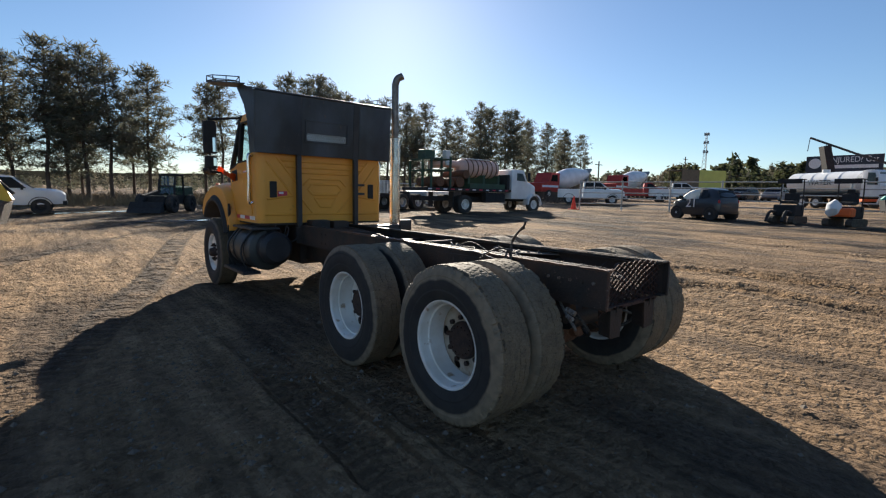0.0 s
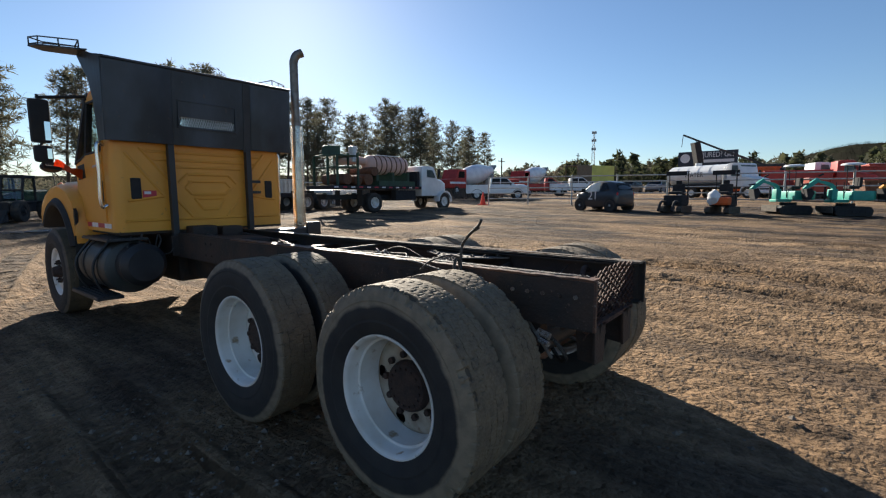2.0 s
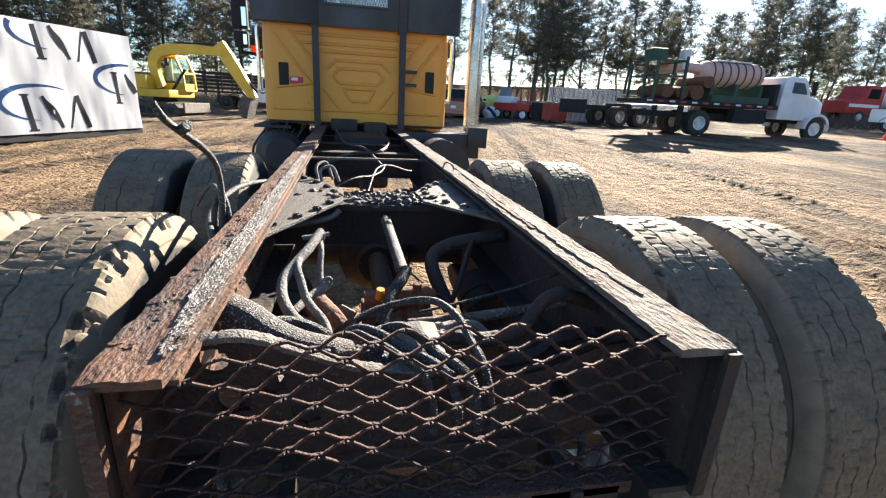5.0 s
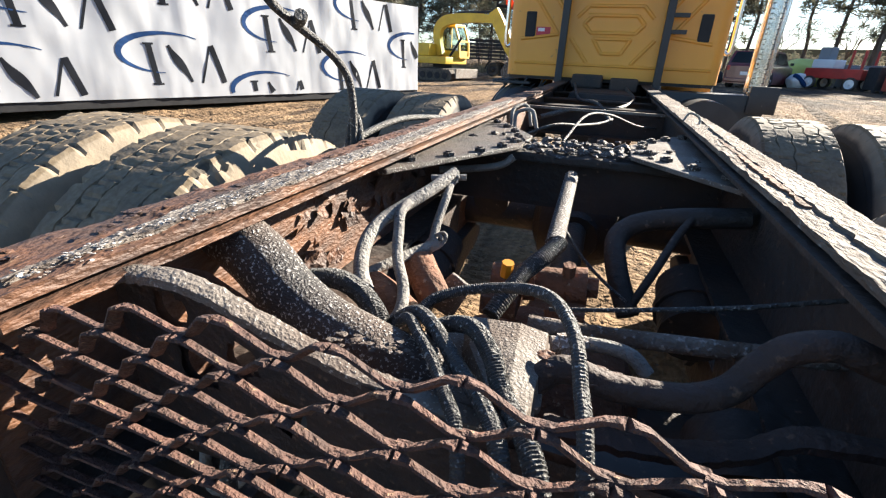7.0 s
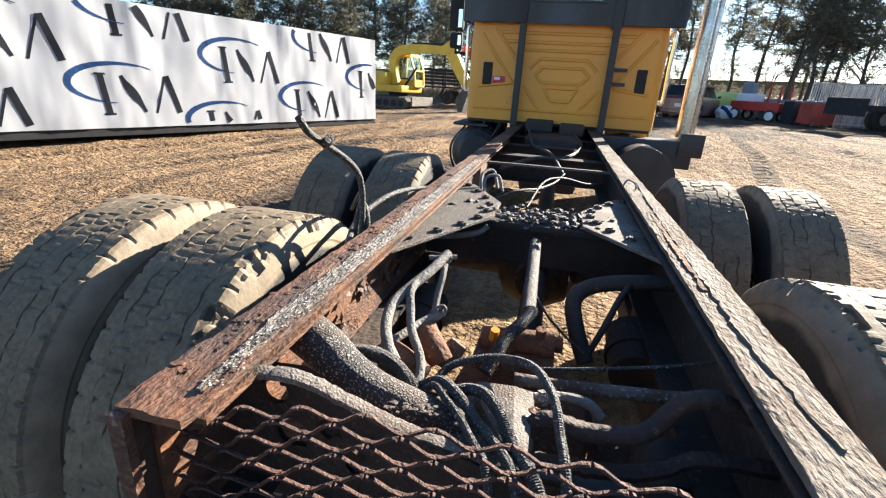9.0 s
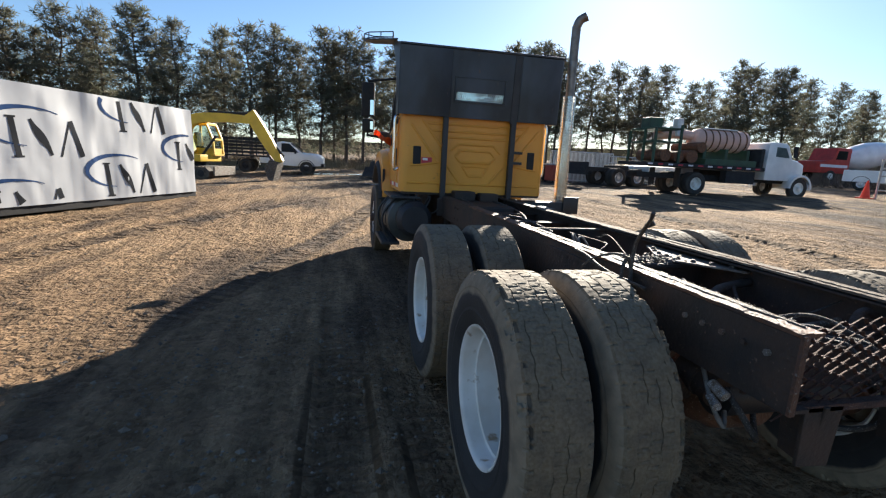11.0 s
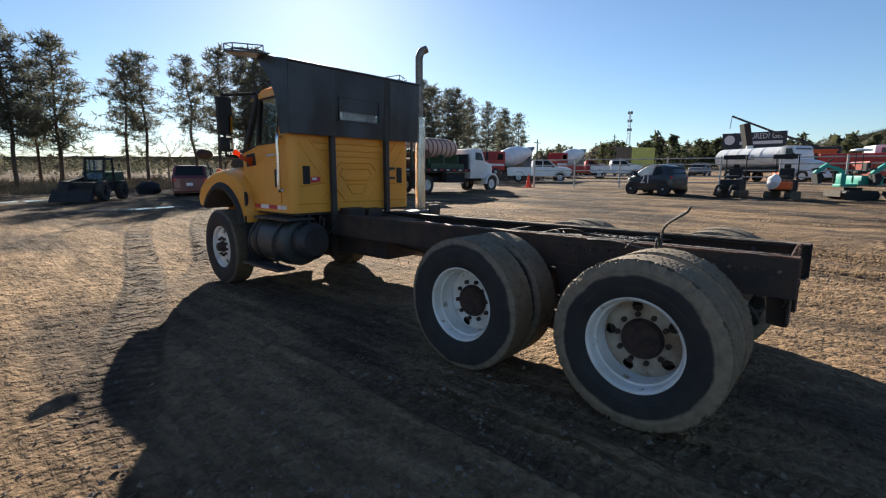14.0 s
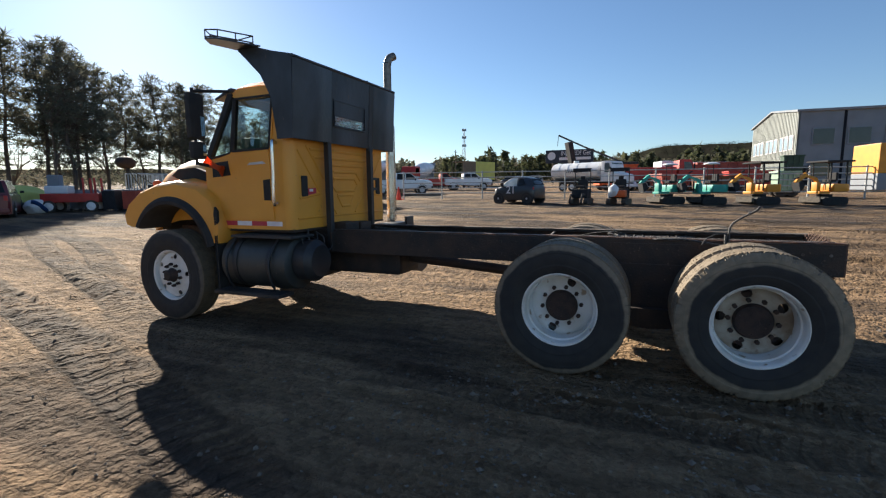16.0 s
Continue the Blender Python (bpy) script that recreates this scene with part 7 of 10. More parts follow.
def car(name, label, category, x, y, turn, paint, L, W, H, wb, r, belt, cabin, hood_z, tail_z, roof, plate=False, group=""):
    """cabin: rear base, rear roof, front roof, front base, as y from the middle."""
    c = thing(name, label, category, group=group)
    at(c, x, y, turn)
    hw = W / 2
    z0 = r * 0.62
    a, b, e, f = cabin
    bm = shell(bm_new(), [(-L / 2, hw * 0.86, z0 + 0.12, tail_z - 0.1, 0), (-L / 2 + 0.1, hw * 0.95, z0, tail_z, 0), (a, hw, z0 - 0.05, max(tail_z, belt - 0.02), 0.0), ((a + f) / 2, hw, z0 - 0.06, belt, 0.0),
                          (f, hw, z0 - 0.05, belt, 0.01), ((f + L / 2) / 2 + 0.1, hw * 0.97, z0 - 0.02, (belt + hood_z) / 2, 0.03), (L / 2 - 0.12, hw * 0.9, z0, hood_z, 0.02), (L / 2, hw * 0.78, z0 + 0.1, hood_z - 0.12, 0)])
    part("body", bm, paint, c, smooth=35)
    rows = []
    bm = bm_new()
    for yy, w_, zz in ((a, 0.93, belt), (a + (b - a) * 0.6, 0.86, belt + (roof - belt) * 0.65), (b, 0.78, roof - 0.02), ((b + e) / 2, 0.78, roof + 0.02), (e, 0.78, roof - 0.02), (f, 0.9, belt)):
        rows.append([bm.verts.new((s * hw * w_ * k, yy, zz if kz else belt - 0.05)) for s, k, kz in ((-1, 1.0 if zz == belt else 0.93 / w_, 0), (-1, 1, 1), (-0.5, 1, 1), (0.5, 1, 1), (1, 1, 1), (1, 1.0 if zz == belt else 0.93 / w_, 0))])
    skin(bm, rows)
    part("cabin", bm, paint, c, smooth=30)
    q = []
    zt, zb_ = roof - 0.07, belt + 0.03

    def gx(z):
        return hw * (0.93 - 0.15 * (z - belt) / (roof - belt)) + 0.012
    cuts = [a + 0.18, a + (f - a) * 0.36, a + (f - a) * 0.4, e + 0.1]
    for s in (-1, 1):
        yl0, yl1 = a + (b - a) * 0.35 + 0.1, a + (b - a) * 0.9 + 0.1
        ym = (b + e) / 2
        q.append([(s * gx(zb_), yl0, zb_), (s * gx(zb_), ym - 0.04, zb_), (s * gx(zt), ym - 0.04, zt), (s * gx(zt), yl1, zt)])
        q.append([(s * gx(zb_), ym + 0.04, zb_), (s * gx(zb_), f - (f - e) * 0.15 - 0.08, zb_), (s * gx(zt), e + 0.02, zt), (s * gx(zt), ym + 0.04, zt)])
    k = 0.80
    d = 0.02
    q.append([(-hw * k, f - (f - e) * 0.08 + d, zb_), (hw * k, f - (f - e) * 0.08 + d, zb_), (hw * 0.7, e + (f - e) * 0.1 + d, zt), (-hw * 0.7, e + (f - e) * 0.1 + d, zt)])
    q.append([(-hw * k, a + (b - a) * 0.08 - 0.03, zb_ + 0.02), (hw * k, a + (b - a) * 0.08 - 0.03, zb_ + 0.02), (hw * 0.68, b - (b - a) * 0.2 - 0.03, zt), (-hw * 0.68, b - (b - a) * 0.2 - 0.03, zt)])
    panes(c, q)
    for s in (-1, 1):
        for yy in (-wb / 2, wb / 2):
            bm = bm_new()
            cyl(bm, (s * (hw - 0.2), yy, r), (s * (hw + 0.004), yy, r), r * 1.16, seg=24)
            part("wheel_arch", bm, RUBBER, c)
            road_wheel(c, s * (hw - 0.09), yy, r, 0.22)
        bm = bm_new()
        box(bm, s * hw * 0.62 - 0.13, s * hw * 0.62 + 0.13, L / 2 - 0.16, L / 2 - 0.03, hood_z - 0.2, hood_z - 0.06, 0.03)
        part("headlight", bm, LAMPCLEAR, c)
        bm = bm_new()
        box(bm, s * hw * 0.8 - 0.07, s * hw * 0.8 + 0.07, -L / 2 - 0.01, -L / 2 + 0.1, tail_z - 0.3, tail_z - 0.08, 0.02)
        part("tail_light", bm, LAMPRED, c)
        bm = bm_new()
        box(bm, s * (hw + 0.02), s * (hw + 0.17), f - 0.3, f - 0.2, belt + 0.02, belt + 0.14, 0.02)
        part("door_mirror", bm, RUBBER, c)
    bm = bm_new()
    box(bm, -hw * 0.9, hw * 0.9, -L / 2 - 0.06, -L / 2 + 0.1, z0 + 0.02, z0 + 0.2, 0.03)
    part("rear_bumper", bm, paint if plate else RUBBER, c)
    bm = bm_new()
    box(bm, -hw * 0.85, hw * 0.85, L / 2 - 0.1, L / 2 + 0.04, z0 + 0.02, z0 + 0.2, 0.03)
    part("front_bumper", bm, RUBBER, c)
    if plate:
        bm = bm_new()
        box(bm, -0.16, 0.16, -L / 2 - 0.02, -L / 2 + 0.02, z0 + 0.34, z0 + 0.5)
        part("number_plate", bm, LABELWHITE, c)
    return c


# small dark hatchback with a painted number
def egg_car():
    """A very short rounded two seater, nose towards local +y."""
    c = thing("hatchback", "small charcoal two-seat hatchback with white number on dirt", "car")
    at(c, 21.8, 7.1, -17)
    bm = bm_new()
    rows = []
    for y, hw, z0, zt in ((-1.33, 0.62, 0.34, 0.78), (-1.29, 0.7, 0.28, 1.0), (-1.2, 0.75, 0.24, 1.22), (-1.02, 0.78, 0.22, 1.4), (-0.75, 0.785, 0.2, 1.49), (-0.35, 0.785, 0.2, 1.535), (0.05, 0.785, 0.2, 1.52),
                          (0.35, 0.785, 0.2, 1.43), (0.65, 0.78, 0.2, 1.22), (0.9, 0.77, 0.21, 1.03), (1.08, 0.74, 0.23, 0.92), (1.22, 0.68, 0.26, 0.8), (1.3, 0.6, 0.3, 0.66), (1.34, 0.5, 0.34, 0.54)):
        up = max(zt - 0.9, 0.0)
        belt = min(0.9, zt - 0.05)
        half = [(0.0, zt), (hw * 0.5, zt - 0.015), (hw * (0.86 - 0.2 * min(1, up / 0.6)), zt - 0.05), (hw * (0.97 - 0.06 * min(1, up / 0.6)), belt + 0.25 * up), (hw, belt - 0.12), (hw * 1.01, z0 + 0.25 * (belt - z0)), (hw * 0.94, z0)]
        rows.append([bm.verts.new((-x, y, z)) for x, z in half[::-1]] + [bm.verts.new((x, y, z)) for x, z in half[1:]])
    skin(bm, rows)
    part("body", bm, DARKCAR, c, smooth=50)
    for s in (-1, 1):
        bm = bm_new()
        bm.faces.new([bm.verts.new(p) for p in ((s * 0.775, -0.28, 0.98), (s * 0.775, 0.72, 0.97), (s * 0.66, 0.34, 1.3), (s * 0.6, 0.02, 1.42), (s * 0.6, -0.24, 1.43))])
        bmesh.ops.solidify(bm, geom=bm.faces[:], thickness=0.02)
        part("door_window", bm, PALEPANE, c, "door window, brightness seen through it painted pale")
        bm = bm_new()
        bm.faces.new([bm.verts.new(p) for p in ((s * 0.775, -0.36, 0.99), (s * 0.6, -0.34, 1.42), (s * 0.61, -0.62, 1.4), (s * 0.77, -0.8, 1.1))])
        bmesh.ops.solidify(bm, geom=bm.faces[:], thickness=0.02)
        part("quarter_window", bm, PANE, c)
        bm = bm_new()
        blob(bm, (s * 0.58, 1.16, 0.74), 0.13, 2, (0.9, 1.0, 0.9), 2, 0.0)
        part("headlight", bm, LAMPCLEAR, c, smooth=50)
        bm = bm_new()
        blob(bm, (s * 0.66, -1.27, 0.85), 0.08, 2, (0.8, 0.6, 1.3), 2, 0.0)
        part("tail_light", bm, LAMPRED, c, smooth=50)
        bm = bm_new()
        box(bm, s * 0.78, s * 0.92, 0.6, 0.7, 0.98, 1.1, 0.03)
        part("door_mirror", bm, RUBBER, c, smooth=40)
        for y in (-0.93, 0.93):
            bm = bm_new()
            cyl(bm, (s * 0.6, y, 0.29), (s * 0.795, y, 0.29), 0.335, seg=28)
            part("wheel_arch", bm, RUBBER, c, smooth=40)
            road_wheel(c, s * 0.71, y, 0.28, 0.19, ALU, 0.68)
    bm = bm_new()
    bm.faces.new([bm.verts.new(p) for p in ((-0.6, 0.93, 1.03), (0.6, 0.93, 1.03), (0.5, 0.42, 1.42), (-0.5, 0.42, 1.42))])
    bmesh.ops.solidify(bm, geom=bm.faces[:], thickness=0.02)
    part("windscreen", bm, PANE, c)
    bm = bm_new()
    bm.faces.new([bm.verts.new(p) for p in ((-0.6, -1.28, 1.04), (0.6, -1.28, 1.04), (0.52, -1.06, 1.4), (-0.52, -1.06, 1.4))])
    bmesh.ops.solidify(bm, geom=bm.faces[:], thickness=0.02)
    part("rear_window", bm, PANE, c)
    return c


# opaque pane, the brightness seen through the glass is painted into its colour
PALEPANE = mat("bright_pane", (0.75, 0.8, 0.82), (0.55, 0.62, 0.64), rough=0.06, scale=3, bump=0.0, rough2=0.1)
hatch = egg_car()
text("door_number", "21", 0.62, LABELWHITE, Matrix.Translation((-0.795, 0.1, 0.76)) @ pose(0, 0, 0, 90, 0, -90), hatch, "white painted number on the door")
# maroon people carrier seen from behind
car("minivan", "maroon minivan parked beside bare trees, rear facing", "car", 6.95, 28.5, -30, MAROON, 4.6, 1.85, 1.68, 2.85, 0.33, 1.05, (-2.2, -1.95, 0.5, 1.25), 0.95, 1.05, 1.66, plate=True)
# distant parked cars beyond the fence
for label, x, y, turn, paint in (("silver van parked beyond the fence", 58, 22.5, 95, ALU), ("dark wagon parked beyond the fence", 61, 17.5, 85, DARKCAR),
                                 ("white sedan parked beyond the fence", 57, 26.0, 100, WHITE), ("grey wagon parked beyond the fence", 60, 14.0, 92, GREYMETAL)):
    car("parked_car", label, "car", x, y, turn, paint, 4.7, 1.85, 1.6, 2.8, 0.34, 1.0, (-2.1, -1.7, 0.35, 1.1), 0.95, 1.0, 1.55)


def pickup(name, label, x, y, turn, paint, crew=False, flatbed=False):
    p = thing(name, label, "pickup truck")
    at(p, x, y, turn)
    bm = shell(bm_new(), [(0.0 if not crew else -0.6, 1.0, 0.55, 1.3, 0), (1.2, 1.0, 0.5, 1.32, 0.0), (1.62, 1.0, 0.52, 1.33, 0.03), (2.45, 0.98, 0.55, 1.27, 0.05), (2.7, 0.95, 0.58, 1.2, 0.03), (2.84, 0.9, 0.66, 1.08, 0)])
    part("body", bm, paint, p, smooth=35)
    y0 = 0.02 if not crew else -0.58
    rows = []
    bm = bm_new()
    for yy, w_, zz in ((y0, 0.95, 1.3), (y0 + 0.07, 0.86, 1.9), ((y0 + 0.8) / 2, 0.86, 1.98), (0.78, 0.86, 1.94), (1.62, 0.94, 1.3)):
        rows.append([bm.verts.new((s * w_, yy, z)) for s, z in ((-1, zz), (-0.5, zz), (0.5, zz), (1, zz))] + [bm.verts.new((0.97, yy, 1.26)), bm.verts.new((-0.97, yy, 1.26))])
    skin(bm, rows)
    part("cab", bm, paint, p, smooth=30)
    q = []
    for s in (-1, 1):
        if crew:
            q.append([(s * 0.965, y0 + 0.12, 1.34), (s * 0.965, 0.28, 1.34), (s * 0.885, 0.28, 1.86), (s * 0.885, y0 + 0.18, 1.86)])
        q.append([(s * 0.965, 0.36, 1.34), (s * 0.965, 1.36, 1.34), (s * 0.885, 0.84, 1.86), (s * 0.885, 0.36, 1.86)])
    q.append([(-0.84, 1.6, 1.34), (0.84, 1.6, 1.34), (0.77, 0.86, 1.91), (-0.77, 0.86, 1.91)])
    panes(p, q, TINT)
    bm = bm_new()
    if flatbed:
        box(bm, -1.1, 1.1, -3.6, -0.15, 0.95, 1.05, 0.01)
        part("flatbed", bm, DARK, p, "dark flatbed deck")
        for s in (-1, 1):
            for k in range(5):
                bm = bm_new()
                box(bm, s * 1.06 - 0.03, s * 1.06 + 0.03, -3.6, -0.2, 1.15 + 0.2 * k, 1.28 + 0.2 * k, 0.006)
                part("stake_board", bm, DARK, p)
            for k in range(5):
                bm = bm_new()
                box(bm, s * 1.1 - 0.03, s * 1.1 + 0.03, -3.55 + 0.82 * k, -3.48 + 0.82 * k, 1.05, 2.15)
                part("stake_post", bm, DARK, p)
        bm = bm_new()
        box(bm, 0.95, 1.12, -0.9, -0.3, 0.62, 0.94, 0.02)
        part("tool_box", bm, WHITE, p, "white side tool box")
    else:
        for s in (-1, 1):
            box(bm, s * 0.98 - 0.06, s * 0.98 + 0.04, -2.7, y0 - 0.04, 0.55, 1.3, 0.03)
        box(bm, -1.0, 1.0, -2.72, -2.62, 0.6, 1.3, 0.03)
        box(bm, -0.95, 0.95, -2.65, y0 - 0.04, 0.6, 0.66)
        part("load_bed", bm, paint, p)
    for s in (-1, 1):
        for yy in (-1.75, 1.85):
            bm = bm_new()
            lathe(bm, [(0.47, -0.1), (0.5, -0.1), (0.5, 0.1), (0.47, 0.1)], 24)
            bmesh.ops.delete(bm, geom=[v for v in bm.verts if v.co.z < -0.02], context="VERTS")
            bmesh.ops.translate(bm, vec=(s * 0.94, yy, 0.42), verts=bm.verts[:])
            part("arch_flare", bm, RUBBER, p)
            road_wheel(p, s * 0.88, yy, 0.41, 0.26, DARK if flatbed else ALU)
        bm = bm_new()
        box(bm, s * 0.7 - 0.16, s * 0.7 + 0.16, 2.66, 2.8, 0.85, 1.05, 0.02)
        part("headlight", bm, LAMPCLEAR, p)
        bm = bm_new()
        box(bm, s * 1.12 - 0.06, s * 1.12 + 0.06, 1.15, 1.25, 1.25, 1.5, 0.02)
        part("door_mirror", bm, RUBBER, p)
    bm = bm_new()
    box(bm, -0.95, 0.95, 2.72, 2.9, 0.5, 0.72, 0.03)
    part("front_bumper", bm, DARK, p)
    bm = bm_new()
    box(bm, -0.5, 0.5, 2.72, 2.83, 0.75, 1.05, 0.02)
    part("grille", bm, DARK, p)
    return p


pickup("pickup_truck", "white pickup with dark staked flatbed beside pines", -5.45, 29.8, -92, WHITE, flatbed=True)
pickup("pickup_truck", "white crew cab pickup parked behind the fence", 33.2, 20.9, -144, WHITE, crew=True)
pickup("pickup_truck", "red pickup parked beyond the fence", 45.8, 22.4, -150, RED)
pickup("pickup_truck", "white pickup beside lime container", 46.9, 19.3, -150, WHITE, crew=True)


def heavy_cab(p, y, paint, hood=1.5, w=1.15, z=0.75, top=2.9):
    """A conventional lorry cab whose rear wall stands at y."""
    bm = bm_new()
    rows = []
    for yy, zz in ((y, z), (y + 0.02, top - 0.05), (y + 0.3, top), (y + 1.0, top - 0.02), (y + 1.15, top - 0.15), (y + 1.42, 1.95), (y + 1.45, z)):
        rows.append(zz)
    prism(bm, list(zip((y, y + 0.02, y + 0.3, y + 1.0, y + 1.15, y + 1.42, y + 1.45), rows)), "x", -w + 0.08, w - 0.08, 0.05)
    c = part("cab", bm, paint, p, smooth=35)
    bm = shell(bm_new(), [(y + 1.4, w - 0.1, 0.85, 1.95, 0.03), (y + 1.4 + hood * 0.5, w - 0.2, 0.85, 1.85, 0.05), (y + 1.4 + hood * 0.9, w - 0.32, 0.85, 1.7, 0.03), (y + 1.4 + hood, w - 0.42, 0.9, 1.55, 0)])
    part("bonnet", bm, paint, c, smooth=35)
    for s in (-1, 1):
        bm = bm_new()
        lathe(bm, [(0.56, -0.25), (0.64, -0.25), (0.66, 0.2), (0.56, 0.2)], 28)
        bmesh.ops.delete(bm, geom=[v for v in bm.verts if v.co.z < -0.05], context="VERTS")
        bmesh.ops.translate(bm, vec=(s * (w - 0.12), y + 1.5 + hood * 0.45, 0.52), verts=bm.verts[:])
        part("wing", bm, paint, c, smooth=40)
        road_wheel(p, s * (w - 0.12), y + 1.5 + hood * 0.45, 0.52, 0.28, WHITERIM)
        panes(c, [[(s * (w - 0.07), y + 0.45, 1.98), (s * (w - 0.07), y + 1.25, 1.95), (s * (w - 0.07), y + 0.98, top - 0.25), (s * (w - 0.07), y + 0.45, top - 0.22)]], GLASSFAR)
        bm = bm_new()
        box(bm, s * (w + 0.16) - 0.08, s * (w + 0.16) + 0.08, y + 1.25, y + 1.35, 1.95, 2.5, 0.02)
        part("door_mirror", bm, RUBBER, c)
    panes(c, [[(-w + 0.2, y + 1.39, 2.02), (w - 0.2, y + 1.39, 2.02), (w - 0.24, y + 1.17, top - 0.22), (-w + 0.24, y + 1.17, top - 0.22)]], GLASSFAR)
    bm = bm_new()
    box(bm, -w, w, y + 1.4 + hood - 0.05, y + 1.5 + hood + 0.1, 0.45, 0.75, 0.03)
    part("bumper", bm, WHITE if paint is WHITE else DARK, c)
    return c


# opaque cab pane, bright sky seen through it is put into the colour
GLASSFAR = mat("cab_window", (0.2, 0.27, 0.28), (0.13, 0.18, 0.19), rough=0.1, bump=0.0, rough2=0.15)


def rails_for(p, y0, y1, z=0.95):
    for s in (-1, 1):
        bm = bm_new()
        box(bm, s * 0.42 - 0.05, s * 0.42 + 0.05, y0, y1, z - 0.25, z, 0.01)
        part("chassis_rail", bm, DARK, p)


# flatbed truck with a banded pink tank and green machinery
ft = thing("flatbed_truck", "white flatbed truck carrying pink banded tank and green machinery", "truck")
at(ft, 14.6, 18.0, -92)
rails_for(ft, -2.6, 5.6)
heavy_cab(ft, 3.8, WHITE, 1.15, 1.1, 0.85, 2.66)
for s in (-1, 1):
    road_wheel(ft, s * 1.03, 0.0, 0.52, 0.3, WHITERIM, dual=True)
    road_wheel(ft, s * 0.7, 0.0, 0.52, 0.28, WHITERIM, dual=True)
bm = bm_new()
box(bm, -1.2, 1.2, -2.7, 3.6, 1.25, 1.42, 0.02)
bed = part("flat_deck", bm, DARK, ft, "dark steel flat deck")
for k in range(12):
    for s in (-1, 1):
        bm = bm_new()
        box(bm, s * 1.2 - 0.004, s * 1.2 + 0.006, -2.65 + 0.52 * k, -2.4 + 0.52 * k, 1.3, 1.37)
        part("reflector", bm, LABELRED if k % 2 else LABELWHITE, bed)
bm = bm_new()
rings = []
for y, r in ((0.3, 0.22), (0.36, 0.38), (0.5, 0.5), (0.7, 0.53), (3.0, 0.53), (3.2, 0.49), (3.33, 0.37), (3.38, 0.22)):
    rings.append(ring(bm, Vector((0, y, 2.6)), Vector((1, 0, 0)), Vector((0, 0, 1)), r, 28))
skin(bm, rings)
tk = part("pink_tank", bm, PINK, ft, "faded pink tank with dark straps", smooth=40)
for k in range(7):
    bm = lathe(bm_new(), [(0.53, -0.03), (0.552, -0.03), (0.552, 0.03), (0.53, 0.03)], 28)
    bmesh.ops.transform(bm, matrix=Matrix.Translation((0, 0.72 + 0.375 * k, 2.6)) @ Matrix.Rotation(math.pi / 2, 4, "Z"), verts=bm.verts[:])
    part("strap", bm, BROWN, tk)
bm = bm_new()
box(bm, -0.3, 0.3, 0.9, 2.6, 3.1, 3.16, 0.02)
part("walkway", bm, ALU, tk)
for y in (0.6, 1.8, 3.0):
    bm = bm_new()
    box(bm, -0.7, 0.7, y - 0.08, y + 0.08, 1.42, 2.2, 0.01)
    part("saddle", bm, GREEN, tk)
for x in (-1.0, 0.2, 1.0):
    for y in (-2.3, -1.0):
        bm = bm_new()
        box(bm, x - 0.05, x + 0.05, y - 0.05, y + 0.05, 1.42, 3.12 if y > -2 else 2.9, 0.01)
        part("machine_post", bm, GREEN, ft, "dark green machine post")
for z in (2.3, 2.9):
    bm = bm_new()
    box(bm, -0.95, 0.95, -2.3, -0.95, z, z + 0.08, 0.01)
    part("machine_deck", bm, GREEN, ft, "dark green machine deck")
bm = bm_new()
box(bm, -0.7, 0.0, -2.0, -1.3, 2.98, 3.5, 0.05)
part("machine_cabin", bm, GREEN, ft)
bm = bm_new()
box(bm, -0.4, 0.0, -0.5, -0.2, 2.7, 3.55, 0.04)
part("machine_housing", bm, ALU, ft)
bm = bm_new()
tube(bm, [(-0.7, -1.2, 2.7), (-0.5, -0.7, 2.78), (-0.2, -0.2, 2.82), (0, 0.4, 2.75)], 0.22, 14, 5)
part("pink_chute", bm, PINK, ft, smooth=50)
for k, (y, z, r) in enumerate(((-0.2, 1.75, 0.3), (-0.9, 1.7, 0.26), (0.25, 2.2, 0.24), (-1.6, 1.75, 0.28))):
    bm = bm_new()
    cyl(bm, (-1.0, y, z), (0.9, y, z), r, seg=18)
    part("machine_drum", bm, BROWN, ft, "rust brown machine drum", smooth=40)
bm = bm_new()
box(bm, -1.05, 1.05, 0.4, 3.2, 1.42, 1.7, 0.02)
part("pump_tray", bm, GREEN, ft)
bm = bm_new()
box(bm, -1.05, 1.05, 3.4, 3.6, 1.42, 2.3, 0.03)
part("headboard", bm, DARK, ft)
for s in (-1, 1):
    bm = bm_new()
    box(bm, s * 0.7, s * 1.1, 1.6, 3.2, 0.62, 1.2, 0.03)
    part("side_box", bm, DARK, ft)
    bm = bm_new()
    box(bm, s * 0.75, s * 1.15, -0.9, -0.86, 0.35, 1.2)
    part("mud_flap", bm, RUBBER, ft)

# bare tractor unit seen behind it
tu = thing("tractor_unit", "dark road tractor with tandem wheels behind the flatbed", "truck")
at(tu, 13.6, 22.9, -82)
rails_for(tu, -2.2, 4.8, 1.05)
for y in (0.0, 1.35):
    for s in (-1, 1):
        road_wheel(tu, s * 1.03, y, 0.52, 0.3, ALU, dual=True)
        road_wheel(tu, s * 0.7, y, 0.52, 0.28, ALU, dual=True)
bm = bm_new()
box(bm, -0.5, 0.5, 0.2, 1.2, 1.05, 1.2, 0.05)
part("fifth_wheel", bm, DARK, tu)
bm = bm_new()
box(bm, -1.15, 1.15, -2.3, -2.15, 0.6, 1.3, 0.03)
part("rear_board", bm, DARK, tu)
bm = bm_new()
box(bm, -1.05, 1.05, 2.2, 4.6, 0.55, 1.25, 0.08)
part("side_tanks", bm, ALU, tu)


